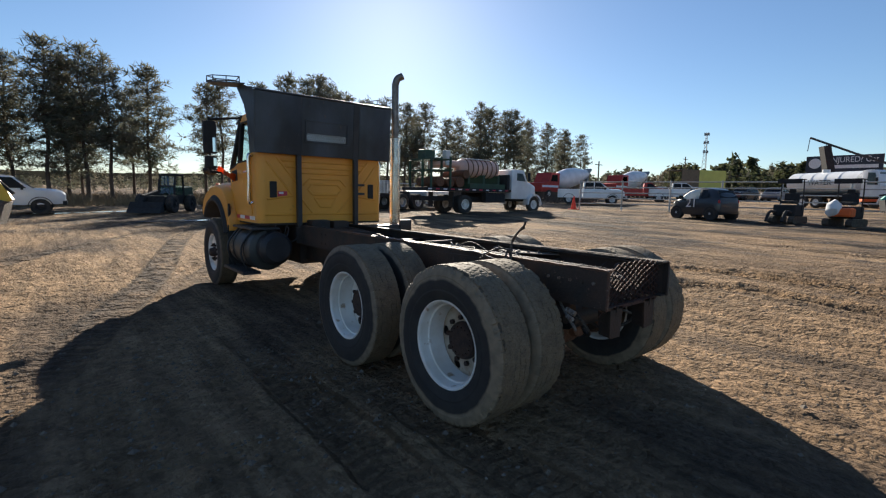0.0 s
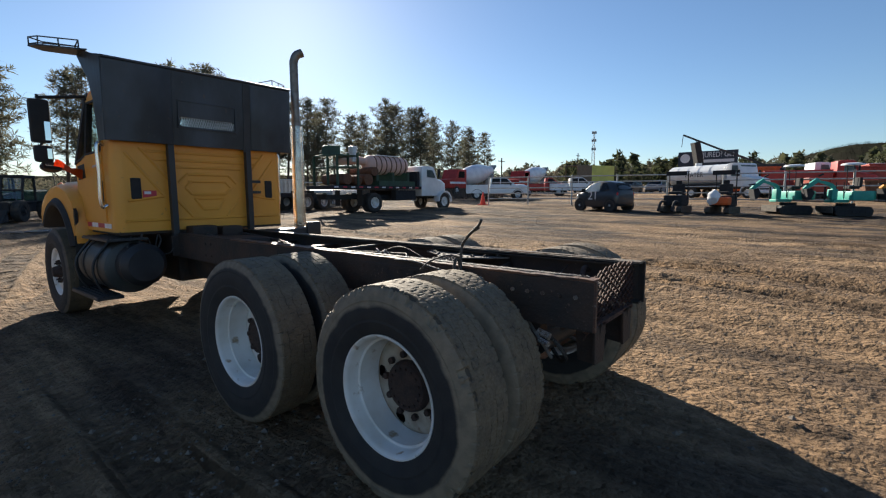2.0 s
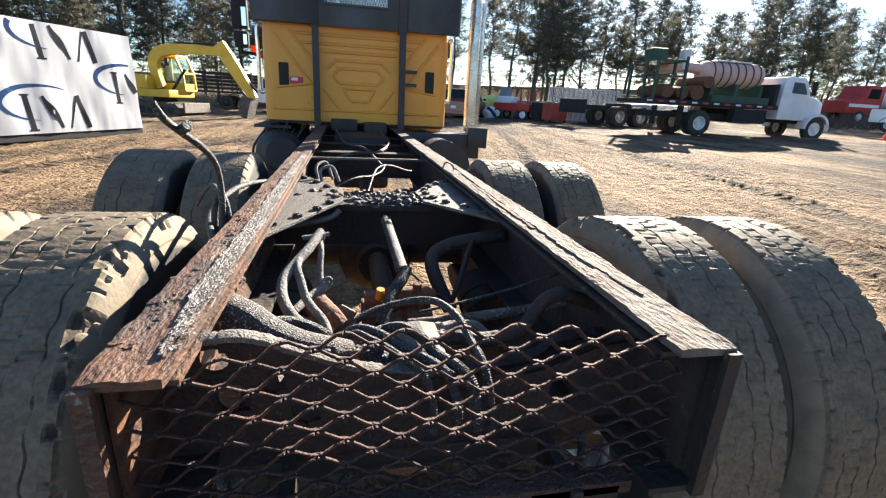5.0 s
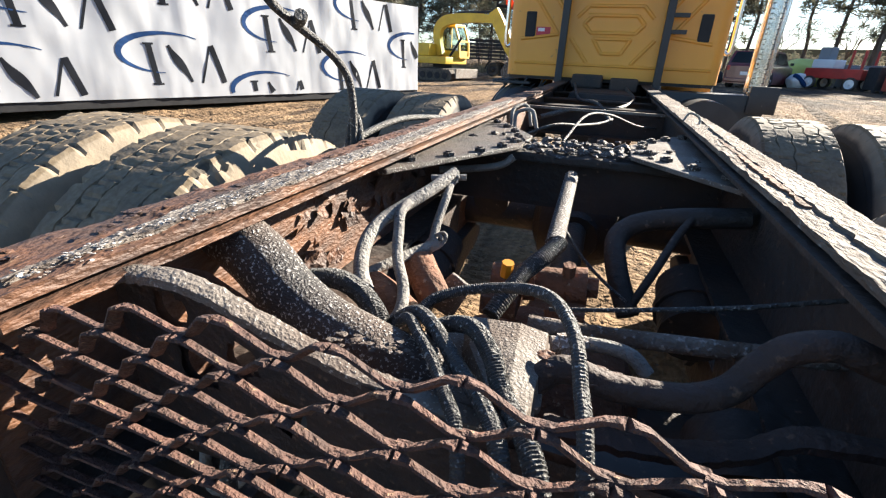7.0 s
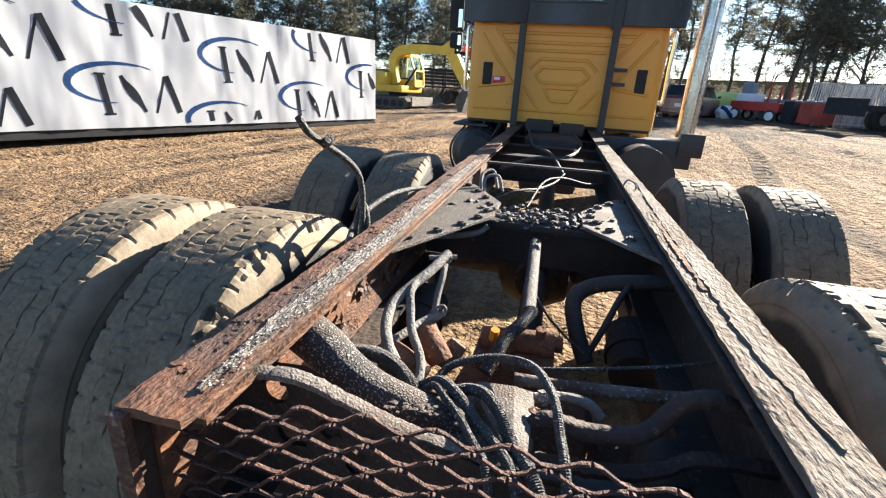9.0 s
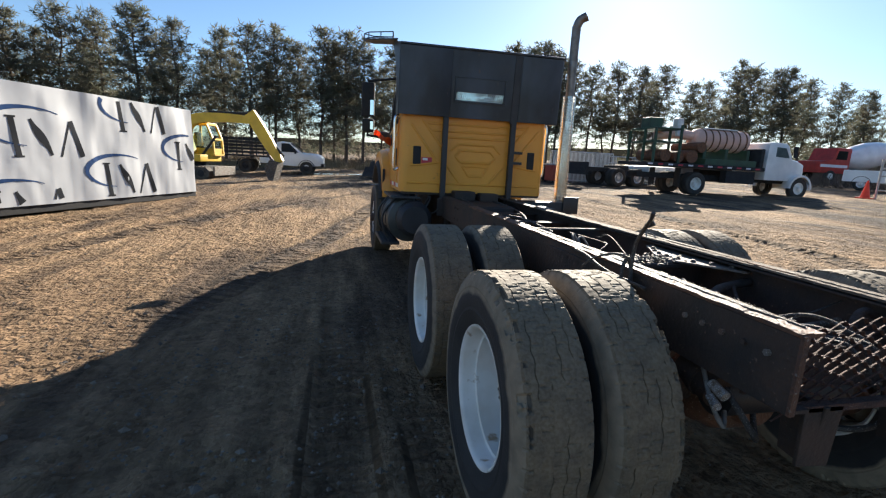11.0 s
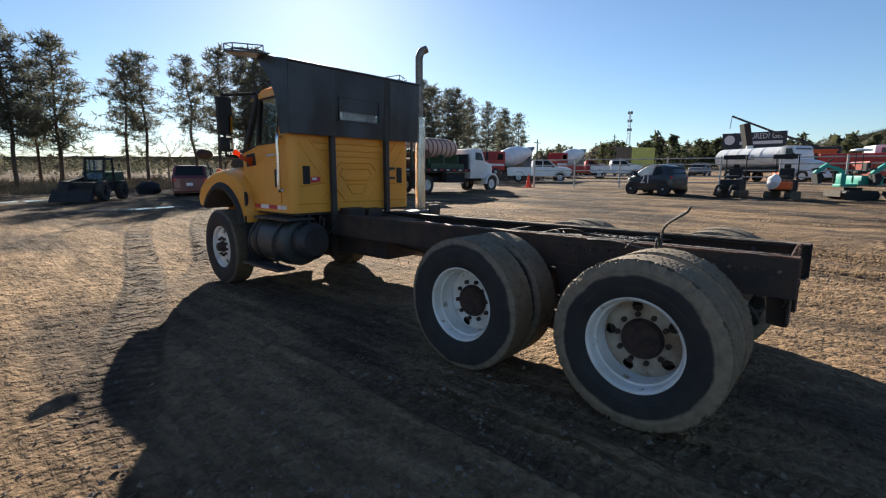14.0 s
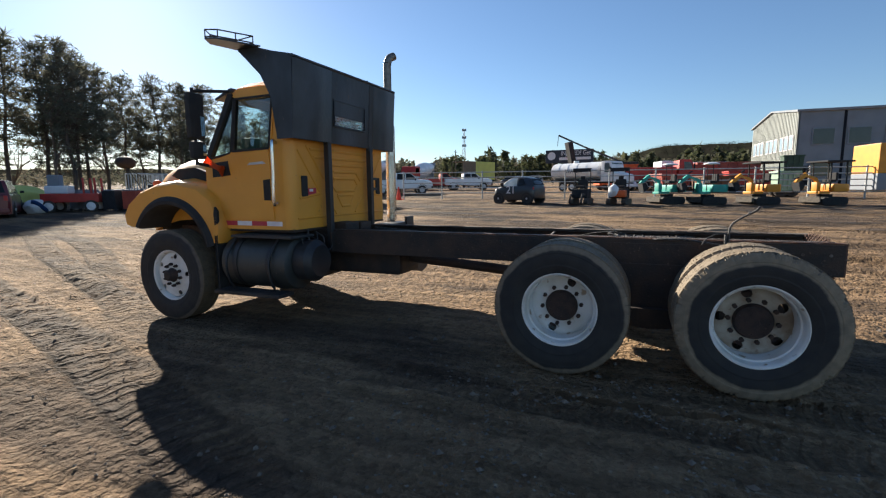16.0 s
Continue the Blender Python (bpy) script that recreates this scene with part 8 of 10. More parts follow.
def mixer(x, y, turn, label):
    m = thing("concrete_mixer", label, "mixer truck", group="concrete mixers")
    at(m, x, y, turn)
    rails_for(m, -4.5, 4.5, 1.1)
    bm = bm_new()
    prism(bm, [(3.0, 0.8), (3.0, 3.0), (4.6, 3.0), (4.9, 1.9), (6.2, 1.8), (6.3, 0.8)], "x", -1.1, 1.1, 0.08)
    cab_ = part("cab", bm, RED, m, "red and white mixer cab", smooth=35)
    panes(cab_, [[(s * 1.105, 3.4, 2.0), (s * 1.105, 4.6, 2.0), (s * 1.105, 4.4, 2.75), (s * 1.105, 3.4, 2.75)] for s in (-1, 1)])
    bm = bm_new()
    box(bm, -1.11, 1.11, 3.2, 6.1, 1.3, 1.55, 0.02)
    part("white_band", bm, WHITE, cab_)
    bm = bm_new()
    rows = []
    for t, r in ((0, 0.45), (0.06, 0.8), (0.2, 1.1), (0.4, 1.22), (0.6, 1.12), (0.85, 0.75), (1.0, 0.5)):
        rows.append(ring(bm, Vector((0, 2.6 - 6.2 * t, 2.05 + 1.15 * t)), Vector((1, 0, 0)), Vector((0, 0.18, 0.98)), r, 28))
    skin(bm, rows)
    part("drum", bm, WHITE, m, "white mixer drum", smooth=45)
    bm = bm_new()
    prism(bm, [(-3.3, 1.1), (-3.0, 1.1), (-3.4, 3.4), (-4.0, 3.9), (-4.2, 3.7), (-3.6, 3.2)], "x", -0.5, 0.5, 0.03)
    part("chute", bm, GREYMETAL, m)
    for yy in (-2.6, -1.25, 0.1, 4.9):
        for s in (-1, 1):
            road_wheel(m, s * 1.03, yy, 0.52, 0.32, WHITERIM)
    bm = bm_new()
    box(bm, -1.15, 1.15, -3.2, 2.8, 1.1, 1.25, 0.02)
    part("deck", bm, DARK, m)
    return m


mixer(45.5, 31.8, 88, "white drum concrete mixer with red cab beyond the fence")
mixer(60.5, 31.5, 90, "far white drum concrete mixer with red cab")


# container wrapped in printed white sheeting
def banner():
    L, H, W = 12.2, 2.56, 2.44
    b = thing("wrapped_container", "long container wrapped in white sheeting with dark and blue print", "container")
    at(b, -6.03, 13.86, -21.5)
    # local +y runs along the container towards its near north end; the printed face is local +x
    nx, nz = 150, 34
    bm = bm_new()

    def fold(yv, zv):
        f = 0.013 * math.sin(yv * 5.1 + 0.8 * math.sin(zv * 2.3)) * (0.4 + 0.6 * zv / H) + 0.03 * noise.noise(Vector((yv * 1.7, zv * 0.9, 2)))
        f += 0.012 * noise.noise(Vector((yv * 6.5, zv * 1.6, 5)))
        return 0.05 * (1 - zv / H) + f
    grid = []
    for i in range(nx + 1):
        yv = -L + L * i / nx
        grid.append([bm.verts.new((fold(yv, H * k / nz), yv, 0.16 + (H - 0.16) * k / nz)) for k in range(nz + 1)])
    skin(bm, grid, caps=False, closed=False)
    # end and top sheets
    endc = []
    for i in range(13):
        endc.append([bm.verts.new((-W * i / 12, 0.03 * math.sin(i * 1.7), 0.16 + (H - 0.16) * k / nz)) if i else grid[nx][k] for k in range(nz + 1)])
    skin(bm, endc, caps=False, closed=False)
    tops = [[grid[i][nz] for i in range(nx + 1)], [bm.verts.new((-W, -L + L * i / nx, H + 0.02)) for i in range(nx + 1)]]
    skin(bm, tops, caps=False, closed=False)
    part("sheeting", bm, SHEET, b, "creased white plastic sheeting", smooth=60)
    bm = bm_new()
    box(bm, -W + 0.05, -0.08, -L + 0.05, -0.06, 0.0, H - 0.05, 0.01)
    part("container_body", bm, DARK, b)
    bm = bm_new()
    box(bm, -0.06, 0.02, -L, 0.02, 0.0, 0.16, 0.01)
    part("base_rail", bm, DARK, b, "dark base rail")

    def strip(name, pts, widths, material):
        bm = bm_new()
        rows = []
        for i, (p, w) in enumerate(zip(pts, widths)):
            a, c = pts[max(i - 1, 0)], pts[min(i + 1, len(pts) - 1)]
            d = Vector((c[0] - a[0], c[1] - a[1])).normalized()
            n = Vector((-d.y, d.x)) * (w / 2)
            rows.append([bm.verts.new((fold(q[0], H * (q[1] - 0.16) / (H - 0.16)) + 0.006, q[0], q[1])) for q in ((p[0] + n.x, p[1] + n.y), (p[0] - n.x, p[1] - n.y))])
        skin(bm, rows, caps=False, closed=False)
        part(name, bm, material, b)

    def clip(p):
        return (min(max(p[0], -L + 0.02), -0.03), min(max(p[1], 0.2), H - 0.02))

    k_ = 1.27
    for cy, cz_ in [(-0.2, 1.25), (-2.1, 2.2), (-2.6, 0.65), (-4.65, 1.55), (-5.1, 0.12), (-6.9, 2.35), (-7.25, 0.85), (-9.25, 1.8), (-9.9, 0.55), (-11.6, 1.4)]:
        # blue swoosh
        arc = [clip((cy + k_ * (-0.1 + 0.72 * math.cos(t)), cz_ + k_ * (0.14 + 0.3 * math.sin(t)))) for t in np.linspace(radians(50), radians(262), 22)]
        wd = [k_ * (0.012 + 0.075 * math.sin(math.pi * k / 21) ** 1.5) for k in range(22)]
        arc_in = [(p, w) for i, (p, w) in enumerate(zip(arc, wd)) if 0.22 < p[1] < H - 0.05 and p[0] < -0.05]
        if len(arc_in) > 3:
            strip("blue_swoosh", [p for p, w in arc_in], [w for p, w in arc_in], BLUEPRINT)
        # plain dark shapes: upright capped bar, spindle, thin and thick slanting strokes
        for p0, p1, w in (((-0.385, 0.27), (-0.33, -0.32), 0.088), ((-0.46, 0.275), (-0.31, 0.275), 0.03), ((-0.41, -0.325), (-0.25, -0.325), 0.03),
                          ((0.365, -0.32), (0.565, 0.27), 0.036), ((0.75, -0.32), (0.585, 0.28), 0.095)):
            line = [(cy + k_ * (p0[0] + (p1[0] - p0[0]) * i / 14), cz_ + k_ * (p0[1] + (p1[1] - p0[1]) * i / 14)) for i in range(15)]
            line = [p for p in line if 0.22 < p[1] < H - 0.05 and -L + 0.06 < p[0] < -0.06]
            if len(line) > 3:
                strip("dark_bar", line, [k_ * w] * len(line), INK)
        wave = [(-0.1, 0.26), (-0.04, 0.13), (0.04, 0.0), (0.12, -0.13), (0.2, -0.3)]
        wave = [(p.x, p.y) for p in curve_points([(cy + k_ * p, cz_ + k_ * q, 0) for p, q in wave], 8)]
        wd = [k_ * (0.05 + 0.09 * math.sin(math.pi * k / (len(wave) - 1)) ** 2) for k in range(len(wave))]
        keep = [(p, w) for p, w in zip(wave, wd) if 0.22 < p[1] < H - 0.05 and -L + 0.05 < p[0] < -0.05]
        if len(keep) > 5:
            strip("dark_stroke", [p for p, w in keep], [w for p, w in keep], INK)


banner()


# tracked excavator
def excavator(x, y, turn, label, paint, k, boom, canopy=False, name="excavator", group="", seat=False):
    """k scales a 7 t machine; boom: points (y, z) of foot, elbow, stick end and bucket tip; built facing local +y."""
    e = thing(name, label, "excavator", group=group)
    at(e, x, y, turn)
    tl = 0.8 if canopy else 1.0
    for s in (-1, 1):
        bm = bm_new()
        prism(bm, [(-1.25 * k * tl, 0.12 * k), (-1.1 * k * tl, 0), (1.1 * k * tl, 0), (1.28 * k * tl, 0.14 * k), (1.28 * k * tl, 0.4 * k), (1.1 * k * tl, 0.58 * k), (-1.1 * k * tl, 0.58 * k), (-1.28 * k * tl, 0.4 * k)], "x", s * 0.65 * k, s * 1.1 * k, 0.03 * k)
        tr = part("crawler", bm, TRACK if not canopy else RUBBER, e, "muddy crawler track")
        for i in range(14):
            bm = bm_new()
            yy = (-1.1 + 2.2 * i / 13) * k * tl
            box(bm, s * 0.64 * k, s * 1.11 * k, yy - 0.03 * k, yy + 0.03 * k, 0.575 * k, 0.61 * k)
            part("grouser", bm, TRACK if not canopy else RUBBER, tr)
        for i in range(5):
            bm = bm_new()
            cyl(bm, (s * 1.08 * k, (-0.9 + 0.45 * i) * k * tl, 0.28 * k), (s * 1.13 * k, (-0.9 + 0.45 * i) * k * tl, 0.28 * k), 0.16 * k, seg=14)
            part("roller", bm, DARK, tr)
    bm = bm_new()
    box(bm, -0.6 * k, 0.6 * k, -0.8 * k, 0.8 * k, 0.3 * k, 0.62 * k, 0.03 * k)
    cyl(bm, (0, 0, 0.6 * k), (0, 0, 0.82 * k), 0.5 * k, seg=20)
    part("undercarriage", bm, DARK, e)
    bm = bm_new()
    box(bm, -1.05 * k, 1.05 * k, 1.45 * k * tl, 1.53 * k * tl, 0.18 * k, 0.62 * k, 0.02 * k)
    bar(bm, (-0.5 * k, 1.46 * k * tl, 0.35 * k), (-0.5 * k, 0.7 * k, 0.42 * k), 0.1 * k)
    bar(bm, (0.5 * k, 1.46 * k * tl, 0.35 * k), (0.5 * k, 0.7 * k, 0.42 * k), 0.1 * k)
    part("dozer_blade", bm, PLATE if not canopy else TRACK, e, "scraped steel dozer blade")
    bm = bm_new()
    prism(bm, [(-1.0 * k, -1.1 * k), (-0.75 * k, -1.45 * k), (0.75 * k, -1.45 * k), (1.0 * k, -1.1 * k), (1.0 * k, 0.85 * k), (-1.0 * k, 0.85 * k)], "z", 0.82 * k, 1.15 * k, 0.04 * k)
    prism(bm, [(-1.0 * k, -1.1 * k), (-0.75 * k, -1.45 * k), (0.75 * k, -1.45 * k), (1.0 * k, -1.1 * k), (1.0 * k, -0.15 * k), (-1.0 * k, -0.25 * k)], "z", 1.15 * k, 1.75 * k, 0.07 * k)
    if canopy:
        bm.clear()
        prism(bm, [(-0.95 * k, -1.0 * k), (-0.7 * k, -1.3 * k), (0.7 * k, -1.3 * k), (0.95 * k, -1.0 * k), (0.95 * k, 0.1 * k), (-0.95 * k, 0.1 * k)], "z", 1.0 * k, 1.62 * k, 0.08 * k)
        box(bm, -0.6 * k, 0.6 * k, 0.1 * k, 0.95 * k, 0.86 * k, 1.05 * k, 0.03 * k)
        box(bm, -0.32 * k, 0.32 * k, 0.62 * k, 0.95 * k, 1.05 * k, 1.75 * k, 0.05 * k)
    part("engine_cover", bm, paint, e, smooth=35)
    if not canopy:
        bm = bm_new()
        pts = [(-0.2 * k, 1.15 * k), (0.95 * k, 1.15 * k), (0.9 * k, 1.9 * k), (0.62 * k, 2.6 * k), (-0.15 * k, 2.6 * k)]
        xa, xb = -1.0 * k, -0.1 * k
        for a, b in zip(pts, pts[1:] + pts[:1]):
            for xx in (xa, xb):
                bar(bm, (xx, *a), (xx, *b), 0.09 * k)
        for p_ in pts:
            bar(bm, (xa, *p_), (xb, *p_), 0.09 * k)
        box(bm, xa - 0.04, xb + 0.04, -0.2 * k, 0.66 * k, 2.6 * k, 2.68 * k, 0.02)
        box(bm, xa, xb, -0.2 * k, 0.95 * k, 1.15 * k, 1.45 * k)
        cabp = part("cab_frame", bm, paint, e)
        q = []
        for xx in (xa, xb):
            q.append([(xx, -0.1 * k, 1.5 * k), (xx, 0.85 * k, 1.5 * k), (xx, 0.82 * k, 1.9 * k), (xx, 0.58 * k, 2.52 * k), (xx, -0.08 * k, 2.52 * k)])
        q.append([(xa, 0.94 * k, 1.45 * k), (xb, 0.94 * k, 1.45 * k), (xb, 0.66 * k, 2.52 * k), (xa, 0.66 * k, 2.52 * k)])
        panes(cabp, q, GLASS)
        bm = bm_new()
        box(bm, xa + 0.2, xb - 0.2, -0.05 * k, 0.4 * k, 1.2 * k, 1.55 * k, 0.05)
        box(bm, xa + 0.2, xb - 0.2, -0.15 * k, 0.0, 1.4 * k, 2.2 * k, 0.05)
        part("driver_seat", bm, DARK, e)
    else:
        for xx in (-0.85 * k, 0.85 * k) if paint is not TEAL else (-0.4 * k, 0.4 * k):
            for yy in (-0.9 * k, 0.35 * k) if paint is not TEAL else (-0.15 * k,):
                bm = bm_new()
                tube(bm, [(xx, yy, 1.1 * k), (xx, yy, 2.6 * k), (xx, yy + 0.05 * k, 3.3 * k)], (0.05 if paint is not TEAL else 0.025) * k, 8, 3)
                part("canopy_post", bm, DARK, e)
        bm = bm_new()
        if paint is TEAL:
            rings = [ring(bm, Vector((0, -0.2 * k, z)), Vector((1, 0, 0)), Vector((0, 1, 0)), r, 20) for z, r in ((3.28 * k, 0.5 * k), (3.3 * k, 0.62 * k), (3.4 * k, 0.56 * k), (3.45 * k, 0.3 * k))]
            skin(bm, rings)
            part("sun_shade", bm, WHITE, e, "small pale oval sun shade", smooth=40)
        else:
            box(bm, -1.05 * k, 1.05 * k, -1.3 * k, 0.85 * k, 3.28 * k, 3.42 * k, 0.04 * k)
            part("canopy_roof", bm, DARK, e, "black canopy roof")
        bm = bm_new()
        box(bm, -0.35 * k, 0.35 * k, -0.55 * k, 0.05 * k, 1.75 * k, 1.95 * k, 0.05 * k)
        box(bm, -0.35 * k, 0.35 * k, -0.68 * k, -0.5 * k, 1.85 * k, 2.5 * k, 0.05 * k)
        part("driver_seat", bm, DARK, e, "black operator seat")
        for xx in (-0.45 * k, 0.45 * k):
            bm = bm_new()
            cyl(bm, (xx, 0.35 * k, 1.15 * k), (xx, 0.4 * k, 2.2 * k), 0.03 * k, seg=8)
            part("lever", bm, DARK, e)
    foot, elbow, end, tip = boom
    bx = 0.2 * k if not canopy else 0.0

    def arm(name, a, b, h0, h1, w, bow=0.0):
        bm = bm_new()
        a, b = Vector((bx, *a)), Vector((bx, *b))
        d = (b - a)
        n = Vector((0, -d.z, d.y)).normalized()
        if n.z < 0:
            n = -n
        rows = []
        for i in range(9):
            t = i / 8
            c = a + d * t + n * (bow * math.sin(math.pi * t ** 0.62))
            h = h0 + (h1 - h0) * t + 0.25 * h0 * math.sin(math.pi * t)
            rows.append([bm.verts.new(c + Vector((sx_ * w, 0, 0)) + n * (h * sn)) for sx_, sn in ((-1, -0.5), (1, -0.5), (1, 0.5), (-1, 0.5))])
        skin(bm, rows)
        return part(name, bm, paint, e, smooth=30)
    def cranked(name, pts, h0, h1, w):
        bm = bm_new()
        line = curve_points([Vector((bx, *q)) for q in pts], 5)
        rows = []
        for i, c in enumerate(line):
            d = (line[min(i + 1, len(line) - 1)] - line[max(i - 1, 0)]).normalized()
            n = Vector((0, -d.z, d.y))
            t = i / (len(line) - 1)
            h = h0 + (h1 - h0) * t + 0.5 * h0 * math.sin(math.pi * t)
            rows.append([bm.verts.new(c + Vector((sx_ * w, 0, 0)) + n * (h * sn)) for sx_, sn in ((-1, -0.5), (1, -0.5), (1, 0.5), (-1, 0.5))])
        skin(bm, rows)
        return part(name, bm, paint, e, smooth=30)
    if not canopy:
        cranked("boom", (foot, (foot[0] - 0.22 * k, foot[1] + 0.75 * k), (foot[0] - 0.18 * k, foot[1] + 1.25 * k), (foot[0] + 0.14 * k, foot[1] + 1.55 * k), (foot[0] + 0.7 * k, foot[1] + 1.68 * k), (foot[0] + 1.9 * k, foot[1] + 1.72 * k), elbow), 0.3 * k, 0.32 * k, 0.15 * k)
    else:
        arm("boom", foot, elbow, 0.2 * k, 0.16 * k, 0.11 * k, 0.45 * k)
    arm("stick", (elbow[0] - 0.1 * k, elbow[1] + (0.35 if not canopy else 0.1) * k), end, (0.5 if not canopy else 0.25) * k, (0.3 if not canopy else 0.16) * k, 0.13 * k)
    m1_ = ((foot[0] * 0.6 + elbow[0] * 0.4), (foot[1] * 0.6 + elbow[1] * 0.4 + 0.2 * k))
    m2_ = ((foot[0] * 0.7 + elbow[0] * 0.3), (elbow[1] + 0.3 * k)) if not canopy else ((foot[0] * 0.4 + elbow[0] * 0.6), (foot[1] * 0.4 + elbow[1] * 0.6 + 0.85 * k))
    for p_, q_ in (((foot[0] + 0.35 * k, foot[1] - 0.25 * k), m1_), (m2_, (elbow[0] - 0.1 * k, elbow[1] + 0.3 * k)), ((elbow[0] + 0.2 * k, elbow[1] - 0.15 * k), (end[0] + 0.15 * k, end[1] + 0.3 * k))):
        bm = bm_new()
        cyl(bm, (bx, *p_), (bx, *q_), 0.06 * k, seg=10)
        part("hydraulic_ram", bm, DARK, e, smooth=40)
    if not canopy:
        for a_, b_ in (((end[0] - 0.3, end[1] + 0.75), (end[0] - 0.62, end[1] + 0.35)), ((end[0] - 0.62, end[1] + 0.35), (end[0] - 0.28, end[1] - 0.05))):
            bm = bm_new()
            bar(bm, (bx, *a_), (bx, *b_), 0.16, 0.09)
            part("bucket_link", bm, GRIME, e)
    # bucket
    bm = bm_new()
    d = Vector((tip[0] - end[0], tip[1] - end[1]))
    n = Vector((d.y, -d.x))
    prof = [end, (end[0] + n.x * 0.45, end[1] + n.y * 0.45), (end[0] + d.x * 0.5 + n.x * 0.6, end[1] + d.y * 0.5 + n.y * 0.6), (tip[0] + n.x * 0.25, tip[1] + n.y * 0.25), tip, (end[0] + d.x * 0.45, end[1] + d.y * 0.45)]
    prism(bm, prof[::-1], "x", bx - 0.4 * k, bx + 0.4 * k, 0.02 * k)
    bk = part("bucket", bm, GRIME if not canopy else DARK, e, "worn steel bucket")
    for i in range(4):
        bm = bm_new()
        xx = bx + (-0.33 + 0.22 * i) * k
        bar(bm, (xx, tip[0], tip[1]), (xx, tip[0] + d.x * 0.18, tip[1] + d.y * 0.18), 0.07 * k, 0.04 * k)
        part("tooth", bm, GRIME, bk)
    return e


excavator(-8.6, 23.45, -104, "yellow tracked excavator with bucket lowered to the ground", DIGGERYEL, 1.0, ((0.05, 1.2), (3.0, 2.86), (4.35, 0.95), (4.1, 0.05)))


def mini_boom(k):
    return tuple((a * k, b * k) for a, b in ((0.85, 1.3), (1.75, 2.3), (2.45, 1.75), (2.3, 1.05)))


for x, y, turn, label, paint in ((22.66, -0.69, 28, "teal mini excavator with black canopy, arm curled", TEAL), (22.5, -2.58, 24, "second teal mini excavator with folded arm", TEAL),
                                 (23.1, -4.95, 26, "amber mini excavator under black canopy", MINIYEL), (23.44, -7.74, 24, "amber mini excavator, arm lowered, black canopy", MINIYEL)):
    excavator(x, y, turn, label, paint, 0.62, mini_boom(0.62), canopy=True, name="mini_excavator", group="mini excavators")


def ride_on(x, y, turn, label, splash):
    r = thing("ride_on_loader", label, "mini loader", group="ride on loaders")
    at(r, x, y, turn)
    for s in (-1, 1):
        bm = bm_new()
        prism(bm, [(-0.7, 0.06), (-0.6, 0), (0.6, 0), (0.72, 0.08), (0.72, 0.22), (0.6, 0.32), (-0.6, 0.32), (-0.72, 0.22)], "x", s * 0.28, s * 0.5, 0.02)
        part("crawler", bm, TRACK, r)
        bm = bm_new()
        tube(bm, [(s * 0.42, -0.2, 0.6), (s * 0.42, -0.25, 1.3), (s * 0.42, -0.2, 1.92)], 0.025, 8, 3)
        part("canopy_post", bm, DARK, r)
    bm = bm_new()
    box(bm, -0.46, 0.46, -0.34, 0.12, 1.9, 1.94, 0.015)
    box(bm, -0.46, 0.46, 0.08, 0.12, 1.74, 1.94, 0.01)
    part("canopy_roof", bm, DARK, r, "narrow black canopy")
    bm = bm_new()
    box(bm, -0.42, 0.42, -0.5, 0.45, 0.32, 0.82, 0.06)
    part("body", bm, DARK, r)
    bm = bm_new()
    box(bm, -0.26, 0.26, -0.25, 0.2, 0.86, 1.0, 0.05)
    box(bm, -0.28, 0.28, -0.35, -0.2, 0.9, 1.34, 0.06)
    box(bm, -0.13, 0.13, -0.33, -0.24, 1.32, 1.52, 0.04)
    part("operator_seat", bm, DARK, r, "black operator seat")
    if splash is not DARK:
        bm = bm_new()
        blob(bm, (0.1, 0.8, 0.72), 0.34, 3, (0.8, 0.7, 1.0), 2, 0.35)
        part("engine_hood", bm, WHITE, r, "white moulded hood", smooth=40)
        bm = bm_new()
        box(bm, -0.5, 0.3, 0.4, 0.9, 0.4, 0.75, 0.08)
        part("orange_guard", bm, ORANGE, r)
    else:
        bm = bm_new()
        tube(bm, [(-0.3, 0.5, 0.5), (-0.3, 1.0, 0.5), (-0.3, 1.3, 0.1)], 0.06, 8, 4)
        tube(bm, [(0.3, 0.5, 0.5), (0.3, 1.0, 0.5), (0.3, 1.3, 0.1)], 0.06, 8, 4)
        part("lift_arm", bm, DARK, r)


ride_on(21.7, 3.6, 82, "black ride-on loader with canopy beside the fence", DARK)
ride_on(21.7, 1.65, 78, "orange and white ride-on loader with black canopy", ORANGE)

# pipe fence
posts = [(24.4, 16.0), (25.4, 13.5), (26.3, 10.8), (26.9, 8.1), (27.4, 5.3), (27.9, 2.5), (28.3, -0.3), (28.7, -3.1), (29.0, -5.9), (29.3, -8.7), (29.6, -11.5), (29.8, -14.3)]
fence = thing("pipe_fence", "grey galvanised pipe rail fence along the yard edge", "fence")
for px_, py_ in posts:
    z = gz(px_, py_)
    bm = bm_new()
    cyl(bm, (px_, py_, z - 0.1), (px_, py_, z + 1.95), 0.05, seg=10)
    part("post", bm, GALV, fence)
for (xa, ya), (xb, yb) in zip(posts, posts[1:]):
    for h in (0.42, 0.78, 1.14, 1.5, 1.86):
        bm = bm_new()
        cyl(bm, (xa, ya, gz(xa, ya) + h), (xb, yb, gz(xb, yb) + h), 0.034, seg=8)
        part("rail", bm, GALV, fence)

# traffic cone
cone = thing("traffic_cone", "orange traffic cone on black base, on dirt", "traffic cone")
at(cone, 24.0, 16.2)
bm = bm_new()
cyl(bm, (0, 0, 0.04), (0, 0, 0.9), 0.2, 0.035, 20)
part("cone_body", bm, CONERED, cone, smooth=40)
bm = bm_new()
box(bm, -0.27, 0.27, -0.27, 0.27, 0, 0.045, 0.015)
part("base", bm, CONERED, cone)

